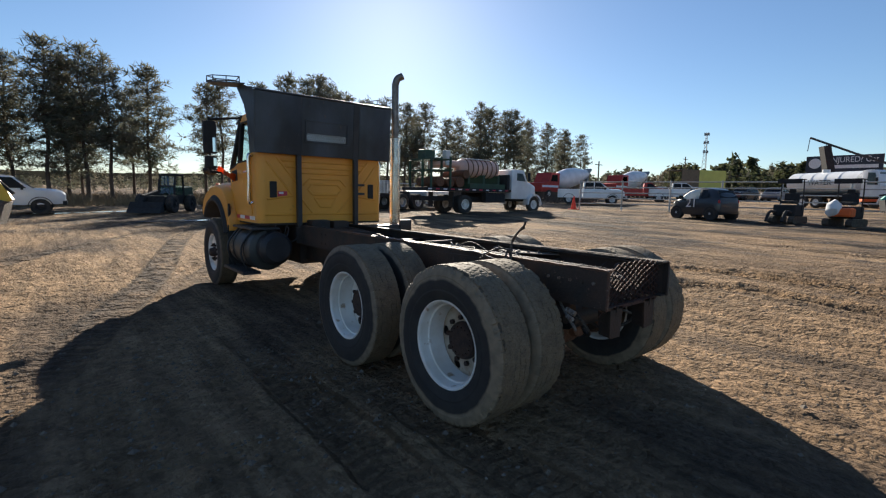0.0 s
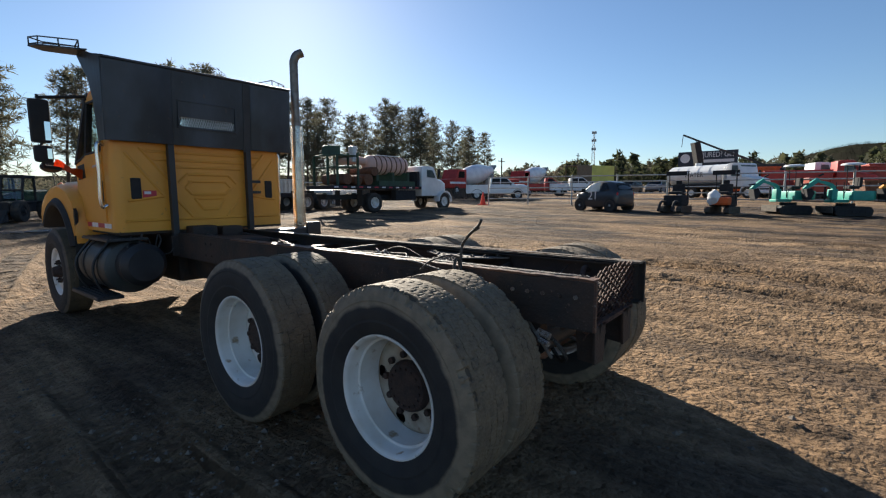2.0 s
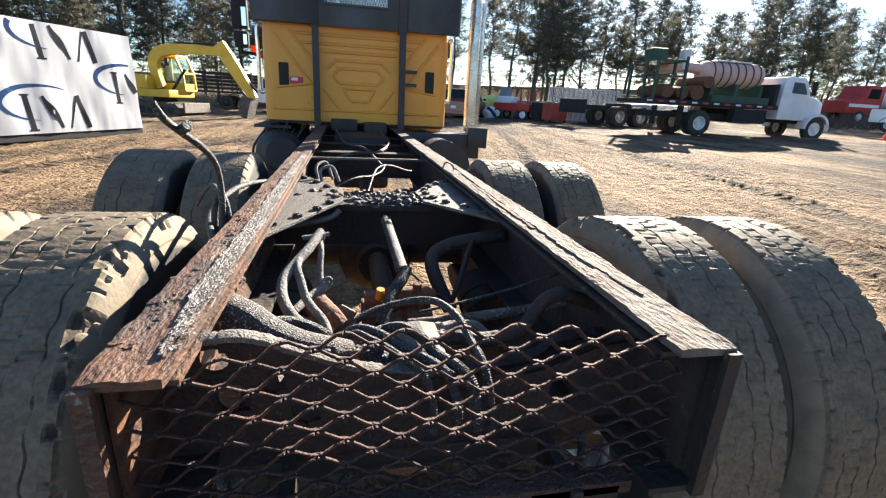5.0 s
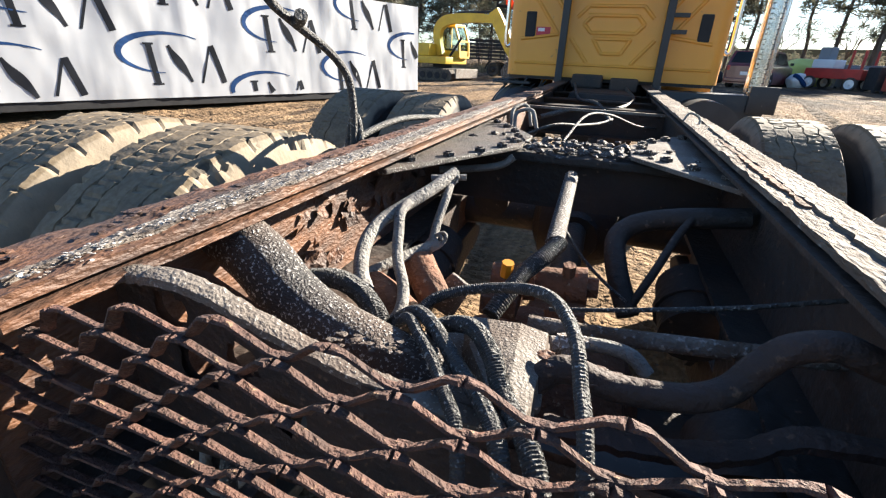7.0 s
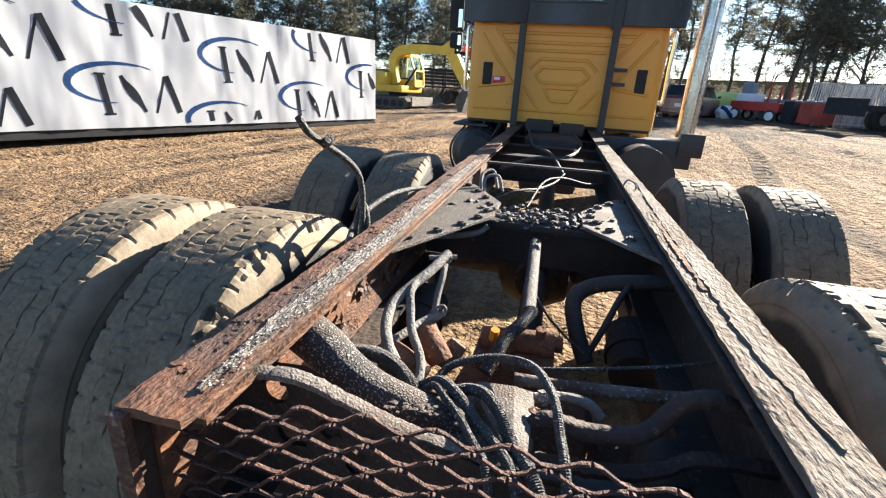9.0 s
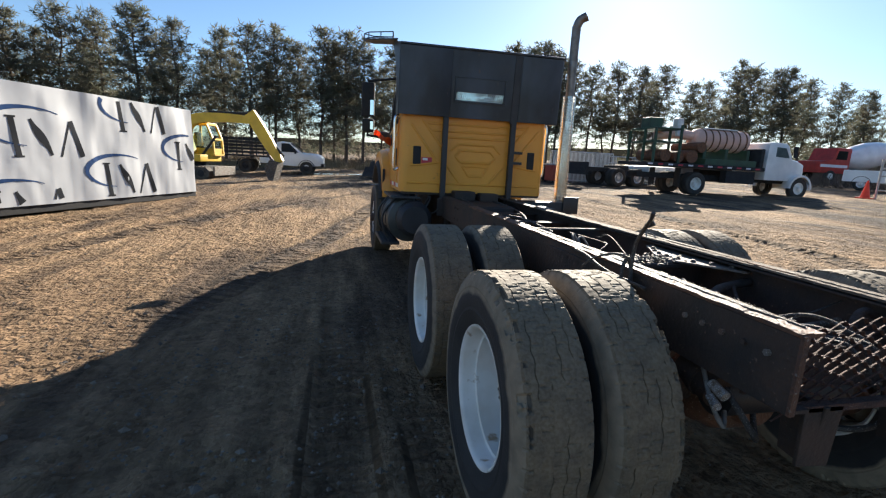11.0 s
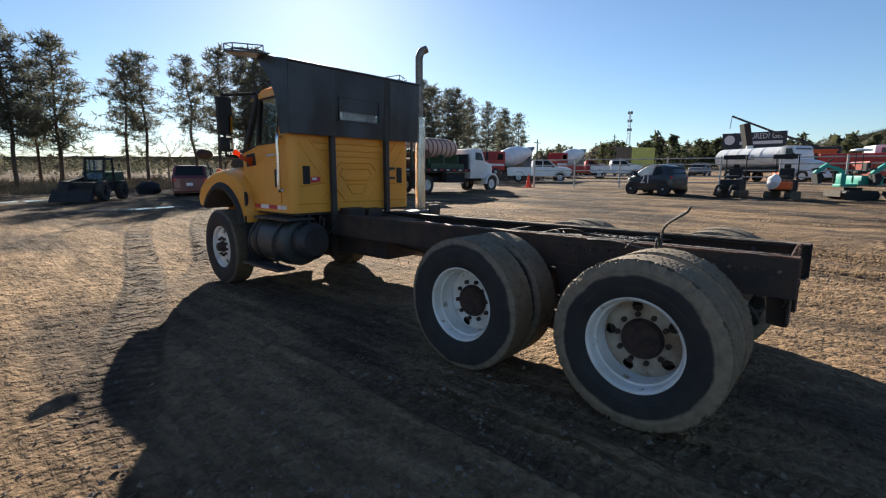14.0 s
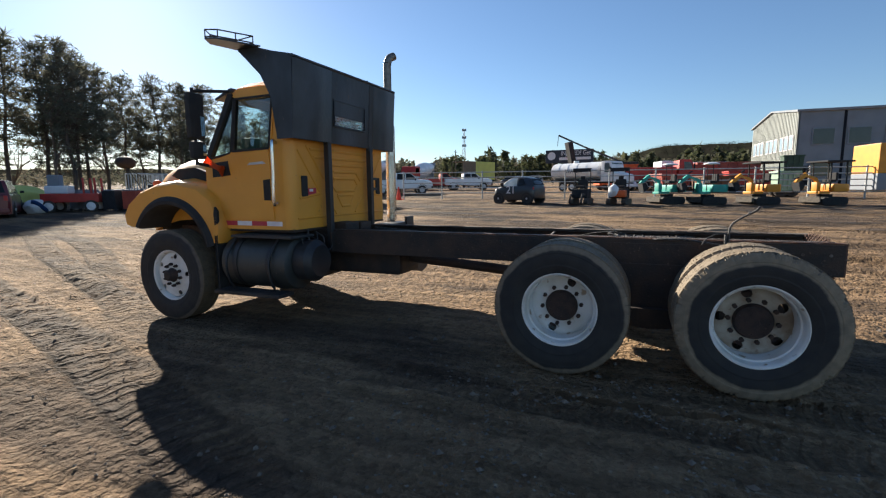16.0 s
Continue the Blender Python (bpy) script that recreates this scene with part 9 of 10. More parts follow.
# water truck beyond the fence
wt = thing("water_truck", "white water tank truck with black lettering beyond the fence", "truck")
at(wt, 42.4, 5.9, 150)
wt.scale = (0.87, 0.87, 0.87)
rails_for(wt, -2.6, 4.5, 1.1)
heavy_cab(wt, 3.3, WHITE, 1.3, 1.2, 1.0, 3.15)
bm = bm_new()
rows = []
for y, k in ((-3.3, 0.9), (-3.25, 1.0), (2.9, 1.0), (2.95, 0.9)):
    rows.append(ring(bm, Vector((0, y, 2.2)), Vector((1, 0, 0)), Vector((0, 0, 1)), 0.95 * k, 28, 1.2 * k))
skin(bm, rows)
wtank = part("tank", bm, WHITE, wt, "white elliptical water tank", smooth=40)
for y in (-2.2, -1.0, 0.2, 1.4):
    bm = bm_new()
    rows = []
    for yy, k in ((y - 0.05, 1.0), (y - 0.04, 1.02), (y + 0.04, 1.02), (y + 0.05, 1.0)):
        rows.append(ring(bm, Vector((0, yy, 2.2)), Vector((1, 0, 0)), Vector((0, 0, 1)), 0.955 * k, 28, 1.205 * k))
    skin(bm, rows, caps=False)
    part("tank_band", bm, WHITE, wtank, smooth=40)
bm = bm_new()
cyl(bm, (0, -0.6, 3.1), (0, -0.6, 3.4), 0.3, seg=16)
part("manhole", bm, WHITE, wtank)
text("lettering", "WATER", 0.62, INK, Matrix.Translation((1.215, -0.1, 2.2)) @ pose(0, 0, 0, 90, 0, 90), wt, "black lettering on the tank")
for y in (-1.6, -0.3):
    for s in (-1, 1):
        road_wheel(wt, s * 1.03, y, 0.52, 0.32, WHITERIM)
bm = bm_new()
box(bm, -1.15, 1.15, -3.3, 2.9, 1.05, 1.3, 0.03)
part("tank_skirt", bm, DARK, wt)

# roadside board
board = thing("billboard", "dark roadside board with white lettering and round mark", "billboard")
at(board, 89.3, 13.2, -92)
board.scale = (1.27, 1.27, 1.27)
bm = bm_new()
box(bm, -3.6, 3.6, -0.1, 0.1, 3.1, 5.1, 0.03)
part("panel", bm, NAVY, board)
text("lettering", "INJURED? Get", 0.95, LABELWHITE, Matrix.Translation((0.95, -0.112, 4.55)) @ pose(0, 0, 0, 90, 0, 0), board, squeeze=0.78)
bm = bm_new()
box(bm, -1.5, 3.2, -0.115, -0.101, 3.55, 3.95)
part("lettering_bar", bm, LABELWHITE, board)
bm = bm_new()
cyl(bm, (-2.7, -0.1, 4.2), (-2.7, -0.115, 4.2), 0.62, seg=24)
part("round_mark", bm, LABELWHITE, board)
for x in (-2.5, 0, 2.5):
    bm = bm_new()
    cyl(bm, (x, 0.15, -0.2), (x, 0.15, 5.0), 0.14, seg=10)
    part("pole", bm, WOOD, board)

# knuckle boom with conveyor behind the water truck
kb = thing("conveyor_boom", "dark folded conveyor boom rising behind the tanker", "crane")
at(kb, 52.5, 7.2, 0)
bm = bm_new()
bar(bm, (0, 0.4, 1.0), (-0.6, 1.2, 5.4), 0.85, 0.6)
part("conveyor", bm, DARK, kb, "dark upright conveyor section")
bm = bm_new()
bar(bm, (0.2, -5.5, 2.6), (0, -1.0, 4.6), 0.18, 0.2)
bar(bm, (0, -1.0, 4.6), (-0.4, 2.4, 6.25), 0.15, 0.18)
bar(bm, (-0.4, 2.4, 6.25), (-0.4, 2.5, 5.0), 0.05, 0.05)
bar(bm, (-0.2, 1.2, 5.7), (-0.2, 1.1, 4.6), 0.05, 0.05)
part("lattice_boom", bm, BLACK, kb)
bm = bm_new()
box(bm, -1.2, 1.2, -6.5, -3.0, 0.6, 2.9, 0.1)
part("machine_base", bm, DARK, kb)


# rows of machinery and skips beyond the fence
def skip(x, y, turn, label, paint, L, W, H, z0=0.5, name="steel_skip", cat="skip"):
    s_ = thing(name, label, cat)
    at(s_, x, y, turn)
    bm = bm_new()
    prism(bm, [(-L / 2, z0), (L / 2, z0), (L / 2 + 0.15, z0 + H), (-L / 2 - 0.15, z0 + H)], "x", -W / 2, W / 2, 0.03)
    b = part("body", bm, paint, s_)
    n = max(3, int(L / 0.8))
    for i in range(n):
        for s in (-1, 1):
            bm = bm_new()
            yy = -L / 2 + 0.2 + (L - 0.4) * i / (n - 1)
            box(bm, s * (W / 2), s * (W / 2 + 0.08), yy - 0.05, yy + 0.05, z0 + 0.1, z0 + H - 0.05)
            part("side_rib", bm, paint, b)
    bm = bm_new()
    box(bm, -W / 2 - 0.08, W / 2 + 0.08, -L / 2 - 0.2, L / 2 + 0.2, z0 + H - 0.06, z0 + H + 0.06, 0.02)
    part("top_rail", bm, paint, b)
    for s in (-1, 1):
        for yy in (-L * 0.3, L * 0.3):
            road_wheel(s_, s * (W / 2 - 0.2), yy, 0.42, 0.3, DARK)
    return s_


skip(46.5, 3.0, 20, "orange steel hopper with ribs behind the fence", ORANGE, 3.6, 2.3, 2.0)
skip(53.5, -2.5, 25, "red steel skip beyond the fence", DUMPRED, 4.2, 2.4, 1.7)
skip(50.0, -4.6, 15, "red ribbed hopper beyond the mini excavators", DUMPRED, 3.4, 2.3, 1.9)
skip(55.5, -8.2, 10, "long red skip behind the mini excavators", DUMPRED, 6.0, 2.4, 2.2)
skip(46.0, -8.6, 5, "low red machine body beyond the fence", RED, 3.2, 2.2, 1.2)
skip(43.0, -2.0, 30, "faded red feeder box beyond the fence", DUMPRED, 2.6, 2.0, 1.0)
skip(58.5, -6.2, 20, "white box body standing behind red skips", WHITE, 5.0, 2.4, 2.3)
skip(31.8, -8.1, 12, "sage green machine box beyond the fence", SAGE, 1.0, 1.0, 1.2, 0.4)
skip(39.5, -5.2, 22, "brown rusty roller box beyond the fence", BROWN, 2.8, 1.8, 1.0, 0.3)


def cab_truck(x, y, turn, label, paint):
    t = thing("parked_truck", label, "truck", group="trucks beyond the fence")
    at(t, x, y, turn)
    rails_for(t, -3.0, 3.0)
    heavy_cab(t, 1.5, paint, 1.2)
    for s in (-1, 1):
        road_wheel(t, s * 1.0, -1.5, 0.5, 0.3, WHITERIM)
    bm = bm_new()
    box(bm, -1.15, 1.15, -3.2, 1.3, 1.0, 2.2, 0.05)
    part("load_body", bm, paint, t)


cab_truck(49.0, 0.3, 200, "white and blue truck parked beyond the fence", WHITE)
cab_truck(46.0, -1.2, 190, "red truck parked beyond the fence", RED)
cab_truck(52.5, -0.5, 200, "white truck with red load body", WHITE)
# lime container and open shed
lime = thing("lime_container", "lime yellow container with dark open side", "container")
at(lime, 66.9, 25.9, 65)
bm = bm_new()
box(bm, -1.3, 1.3, -4.6, 0.0, 1.0, 3.9, 0.04)
part("body", bm, LIME, lime)
bm = bm_new()
box(bm, -1.3, 1.3, 0.0, 2.9, 3.75, 3.9, 0.03)
box(bm, -1.3, -1.2, 0.0, 2.9, 1.0, 3.75)
box(bm, 1.2, 1.3, 2.8, 2.9, 1.0, 3.75)
part("open_side", bm, WOOD, lime)
bm = bm_new()
box(bm, 1.3, 1.33, -4.2, -3.2, 1.2, 3.2, 0.01)
part("door", bm, WHITE, lime)

# yellow and grey plant trailer at the end of the fence
pt = thing("site_cabin", "amber and grey boxed site generator at fence end", "generator")
at(pt, 30.6, -13.0, 10)
bm = bm_new()
box(bm, -1.2, 1.2, -3.4, 1.4, 1.45, 3.15, 0.05)
part("hood", bm, MINIYEL, pt)
bm = bm_new()
box(bm, -1.2, 1.2, -3.4, 1.4, 0.5, 1.445, 0.03)
part("base", bm, GREYMETAL, pt)
bm = bm_new()
for k in range(5):
    box(bm, -1.205, -1.2, -2.4 + 0.5 * k, -2.1 + 0.5 * k, 2.55, 2.75)
tagged(part("print_bars", bm, INK, pt), kind="stuff")
for s in (-1, 1):
    road_wheel(pt, s * 1.05, -1.0, 0.4, 0.28, DARK)


# two storey metal building
def building():
    b = thing("office_building", "two storey grey and pale metal clad building", "building")
    b.matrix_basis = pose(60.5, -15.9, gz(60, -15) - 0.3, 0, 0, 5)
    D, Lw, H0, H1 = 15.5, 46.0, 8.4, 8.9
    # local +x away along the pale end wall, local -y along the dark long wall
    bm = bm_new()
    prism(bm, [(-Lw, 0), (0, 0), (0, H1 - 0.3), (-Lw, H1 - 0.3)], "x", 0.0, 0.2)
    part("long_wall", bm, GREYMETAL, b, "dark grey clad long wall")
    bm = bm_new()
    prism(bm, [(0, 0), (D, 0), (D, H0), (D * 0.52, H1 + 0.8), (0, H1 - 0.1)], "y", -0.2, 0.004)
    part("end_wall", bm, SHADEDCLAD, b, "pale ribbed metal end wall, shade in its colour")
    for k in range(int(D / 0.45)):
        x = 0.2 + 0.45 * k
        top = H1 - 0.15 + 0.9 * x / (D * 0.52) if x < D * 0.52 else H1 + 0.75 - (H1 + 0.8 - H0) * (x - D * 0.52) / (D * 0.48)
        bm = bm_new()
        box(bm, x - 0.04, x + 0.04, 0.0, 0.05, 0.1, top)
        part("wall_rib", bm, SHADEDCLAD, b)
    for k in range(7):
        bm = bm_new()
        box(bm, -0.06, 0.0, -4.3 - 6.7 * k - 0.25, -4.3 - 6.7 * k, 0, H1 - 0.3)
        part("wall_pilaster", bm, INK, b)
    for k in range(9):
        x = 1.4 + 1.45 * k + (0.5 if k > 2 else 0) + (0.5 if k > 5 else 0)
        bm = bm_new()
        box(bm, x - 0.55, x + 0.55, 0.0, 0.08, 4.5, 6.2, 0.02)
        w = part("window", bm, LABELWHITE, b, "white framed window")
        bm = bm_new()
        box(bm, x - 0.46, x + 0.46, 0.07, 0.1, 4.6, 6.1)
        part("pane", bm, SKYPANE, w)
    for k in range(8):
        for z in (1.3, 4.9):
            y = -2.5 - 3.35 * k
            bm = bm_new()
            box(bm, -0.1, 0.0, y - 1.12, y + 1.12, z, z + 1.9, 0.03)
            w = part("window", bm, GREYMETAL, b, "grey framed window")
            bm = bm_new()
            box(bm, -0.12, -0.09, y - 0.98, y + 0.98, z + 0.12, z + 1.78)
            part("pane", bm, PANE, w)
    bm = bm_new()
    prism(bm, [(-0.3, H1 - 0.25), (-0.3, H1), (D * 0.52, H1 + 1.0), (D + 0.3, H0 + 0.15), (D + 0.3, H0 - 0.02), (D * 0.52, H1 + 0.82)], "y", -Lw, 0.25)
    part("roof", bm, GREYMETAL, b)
    bm = bm_new()
    box(bm, -0.16, -0.0, -1.4, -0.2, 0, 2.6)
    part("door", bm, INK, b)


SKYPANE = mat("pale_pane", (0.3, 0.38, 0.45), (0.22, 0.28, 0.34), rough=0.08, bump=0.0, rough2=0.12)
building()

# green hopper in front of it
skip(48.5, -12.6, 0, "small green bin near the building", GREEN, 1.3, 1.3, 2.6)

# lattice mast
mast = thing("lattice_mast", "tall grey lattice telecom mast", "mast")
mx_, my_ = -4.8 + 236 * math.sin(radians(70.0)), 0.75 + 236 * math.cos(radians(70.0))
at(mast, mx_, my_)
MH = 25.0
for k in range(3):
    a = 2 * math.pi * k / 3
    bm = bm_new()
    cyl(bm, (1.5 * math.cos(a), 1.5 * math.sin(a), 0), (0.3 * math.cos(a), 0.3 * math.sin(a), MH), 0.09, seg=6)
    part("leg", bm, GALV, mast)
bm = bm_new()
for i in range(14):
    z0, z1 = MH * i / 14, MH * (i + 1) / 14
    for k in range(3):
        a, b = 2 * math.pi * k / 3, 2 * math.pi * (k + 1) / 3
        r0, r1 = 1.5 - 1.2 * i / 14, 1.5 - 1.2 * (i + 1) / 14
        cyl(bm, (r0 * math.cos(a), r0 * math.sin(a), z0), (r1 * math.cos(b), r1 * math.sin(b), z1), 0.05, seg=5)
tagged(part("bracing", bm, GALV, mast), kind="stuff")
for z in (MH - 0.6, MH - 4.2, MH - 8.2):
    bm = bm_new()
    for k in range(6):
        a = 2 * math.pi * k / 6
        box(bm, 0.85 * math.cos(a) - 0.18, 0.85 * math.cos(a) + 0.18, 0.85 * math.sin(a) - 0.18, 0.85 * math.sin(a) + 0.18, z - 0.6, z + 0.6, 0.03)
    cyl(bm, (0, 0, z - 0.08), (0, 0, z + 0.08), 0.8, seg=12)
    part("antenna_ring", bm, GALV, mast)


# dark telehandler facing the yard
ld = thing("telehandler", "muddy dark telehandler parked before the pines", "loader")
at(ld, 1.75, 27.6, 146)
ld.matrix_basis = ld.matrix_basis @ Matrix.Scale(0.8, 4)
for s in (-1, 1):
    for y in (-1.35, 1.35):
        road_wheel(ld, s * 0.95, y, 0.62, 0.42, DARK)
bm = bm_new()
box(bm, -0.75, 0.75, -2.0, 2.0, 0.55, 1.15, 0.08)
part("body", bm, DARK, ld)
bm = bm_new()
prism(bm, [(-2.2, 1.15), (-0.6, 1.15), (-0.7, 1.75), (-2.0, 1.85)], "x", -0.9, 0.95, 0.08)
part("engine_cover", bm, GREEN, ld, "muddy rounded engine cover")
bm = bm_new()
pts = [(-0.5, 1.15), (0.9, 1.15), (0.85, 1.8), (0.6, 2.55), (-0.45, 2.55)]
for a, b in zip(pts, pts[1:] + pts[:1]):
    for xx in (-0.9, 0.1):
        bar(bm, (xx, *a), (xx, *b), 0.1)
for p_ in pts:
    bar(bm, (-0.9, *p_), (0.1, *p_), 0.1)
box(bm, -0.98, 0.18, -0.55, 0.7, 2.55, 2.66, 0.03)
lc = part("cab_frame", bm, DARK, ld)
panes(lc, [[(xx, -0.4, 1.3), (xx, 0.82, 1.3), (xx, 0.78, 1.8), (xx, 0.55, 2.45), (xx, -0.38, 2.45)] for xx in (-0.9, 0.1)] + [[(-0.85, 0.86, 1.3), (0.05, 0.86, 1.3), (0.05, 0.62, 2.48), (-0.85, 0.62, 2.48)]], GLASS)
bm = bm_new()
bar(bm, (0.45, -2.0, 1.7), (0.45, 2.3, 1.0), 0.3, 0.35)
bar(bm, (0.45, 2.3, 1.0), (0.45, 2.7, 0.4), 0.3, 0.25)
part("lift_boom", bm, DARK, ld)
bm = bm_new()
prism(bm, [(2.6, 0.1), (3.3, 0.05), (3.0, 0.35), (2.75, 0.75)], "x", -1.0, 1.0, 0.02)
part("bucket", bm, DARK, ld)
bm = bm_new()
cyl(bm, (0.75, -1.4, 1.8), (0.75, -1.4, 2.6), 0.05, seg=8)
part("exhaust", bm, DARK, ld)

# small red trailer cart with white wheels
rc = thing("red_cart", "small red utility cart with white wheels", "cart")
at(rc, 10.1, 27.9, 42)
bm = bm_new()
box(bm, -0.6, 0.6, -1.25, 1.25, 0.5, 0.95, 0.04)
part("tray", bm, RED, rc)
for s in (-1, 1):
    for y in (-0.9, 0.9):
        road_wheel(rc, s * 0.6, y, 0.3, 0.16, WHITE, rim=0.7)
for x, y in ((-0.5, -1.1), (0.5, -1.1), (-0.5, -0.6), (0.5, -0.6)):
    bm = bm_new()
    box(bm, x - 0.04, x + 0.04, y - 0.04, y + 0.04, 0.95, 1.75)
    part("cart_post", bm, RED, rc)
bm = bm_new()
box(bm, -0.45, 0.45, 0.1, 1.1, 0.95, 1.35, 0.06)
part("motor_cover", bm, WHITE, rc)
bm = bm_new()
box(bm, -0.3, 0.3, 0.5, 1.0, 1.35, 1.9, 0.05)
part("upright_box", bm, GREYMETAL, rc)


def heap(name, label, cat, x, y, r, material, squash, seed, extra=None):
    h = thing(name, label, cat)
    at(h, x, y)
    bm = bm_new()
    blob(bm, (0, 0, r * squash[2] * 0.75), r, seed, squash, 3, 0.35)
    part("cover", bm, material, h, smooth=60)
    if extra:
        bm = bm_new()
        tube(bm, [(r * squash[0] * math.cos(a) * 0.9, r * squash[1] * math.sin(a) * 0.95, r * squash[2] * 0.9 + 0.25 * math.sin(a * 2)) for a in np.linspace(-2.4, 0.2, 8)], 0.1, 8, 4)
        part("blue_band", bm, extra, h)


heap("tarp_bundle", "white tarpaulin bundle with blue band on ground", "bundle", 8.75, 28.6, 0.48, WHITE, (1.1, 0.9, 0.8), 3, BLUEPRINT)
heap("covered_boat", "lime green covered boat hull beside pines", "boat", 9.2, 31.4, 1.0, LIME, (1.9, 1.0, 0.75), 5)
heap("tyre_pile", "pile of dark tyres and scrap beside minivan", "scrap", 8.3, 29.6, 0.6, DARK, (1.5, 1.0, 0.55), 7)
heap("dark_bin", "dark wrapped bales beside minivan", "bale", 5.2, 31.6, 0.5, DARK, (1.3, 0.8, 0.9), 9)

for x, y, label, material in ((11.3, 26.3, "black equipment crate", DARK), (12.5, 27.0, "dark crate with rounded edges", DARK), (11.5, 25.0, "small rust-red generator", DUMPRED), (13.4, 27.6, "black tool crate", DARK), (11.0, 28.6, "grey standing cabinet", GREYMETAL)):
    g = thing("equipment_crate", label + " standing on dirt", "crate", group="crates by the pines")
    at(g, x, y, 20 * (x % 1))
    bm = bm_new()
    box(bm, -0.55, 0.55, -0.45, 0.45, 0.1, 1.05, 0.04)
    part("body", bm, material, g)
    for a in (-0.5, 0.5):
        for b in (-0.4, 0.4):
            bm = bm_new()
            box(bm, a - 0.05, a + 0.05, b - 0.05, b + 0.05, 0, 0.12)
            part("foot", bm, DARK, g)
    bm = bm_new()
    box(bm, -0.5, 0.5, -0.4, 0.4, 1.05, 1.12, 0.02)
    part("lid", bm, GREYMETAL, g)

# stacks of aluminium gate frames
for x, y, turn, n, label in ((12.6, 24.9, 8, 1, "pale aluminium gate frames standing upright"), (15.1, 26.6, 4, 1, "upright grey frames with hanging gear"), (18.5, 28.2, -4, 2, "stack of long grey gate frames")):
    g = thing("gate_rack", label, "gate rack", group="gate racks")
    at(g, x, y, turn)
    W = 2.6 if n == 1 else 5.0
    for k in range(5):
        yy = 0.18 * k
        bm = bm_new()
        for z in ((0.15, 1.0, 1.9) if n == 1 else (0.8, 1.25, 1.7)):
            cyl(bm, (-W / 2, yy, z), (W / 2, yy, z), 0.03, seg=6)
        for i in range(9 if n == 1 else 4):
            x_ = -W / 2 + W * i / (8 if n == 1 else 3)
            cyl(bm, (x_, yy, 0.0), (x_, yy, 1.9 if n == 1 else 1.7), 0.028, seg=6)
        part("gate_frame", bm, GALV if k % 2 else ALU, g)
    if n == 1 and x > 16:
        bm = bm_new()
        for i in range(12):
            blob(bm, (-1 + 0.18 * i, -0.2, 0.5 + 0.5 * ((i * 7) % 3) / 2), 0.22, i, (0.8, 0.6, 1.2), 1, 0.4)
        tagged(part("hanging_gear", bm, DARK, g, "dark gear hanging on the frames"), kind="stuff")

# far shed roofs and poles in the northern gap
for x, y, h in ((95, 62, 8.0), (110, 45, 8.5), (72, 44, 6.0)):
    u = thing("utility_pole", "wooden utility pole far behind the yard", "pole", group="utility poles")
    at(u, x, y)
    bm = bm_new()
    cyl(bm, (0, 0, 0), (0, 0, h), 0.16, 0.11, 8)
    part("pole", bm, WOOD, u)
    bm = bm_new()
    bar(bm, (-1.1, 0, h - 0.6), (1.1, 0, h - 0.6), 0.12)
    part("cross_arm", bm, WOOD, u)

# ---------------------------------------------------------------- trees
def fast_mesh(name, verts, faces, material, parent=None, label=""):
    me = bpy.data.meshes.new(name)
    me.from_pydata(verts, [], faces)
    me.materials.append(material)
    ob = new(name, me)
    if parent:
        ob.parent = parent
    if label:
        ob["label"] = label
    return ob


def needle_tuft(verts, faces, c, size, rr, n):
    """A brush of narrow leaves round a twig end."""
    for _ in range(n):
        d = Vector((rr.gauss(0, 1), rr.gauss(0, 1), rr.gauss(0.25, 0.8))).normalized()
        L = size * rr.uniform(0.6, 1.25)
        u = d.orthogonal().normalized()
        u.rotate(Matrix.Rotation(rr.uniform(0, 6.28), 3, d))
        w = size * rr.uniform(0.06, 0.11)
        k = len(verts)
        o = c + d * (0.12 * size)
        verts.append(o - u * w * 0.3), verts.append(o + u * w), verts.append(o + d * L), verts.append(o - u * w + d * L * 0.5)
        faces.append((k, k + 1, k + 2)), faces.append((k, k + 2, k + 3))


def limb(bm, p0, p1, r0, r1, sag, rr):
    mid = (p0 + p1) / 2 + Vector((rr.gauss(0, 0.08), rr.gauss(0, 0.08), sag))
    tube(bm, [p0, mid, p1], r0, 4, 3, r_end=r1)


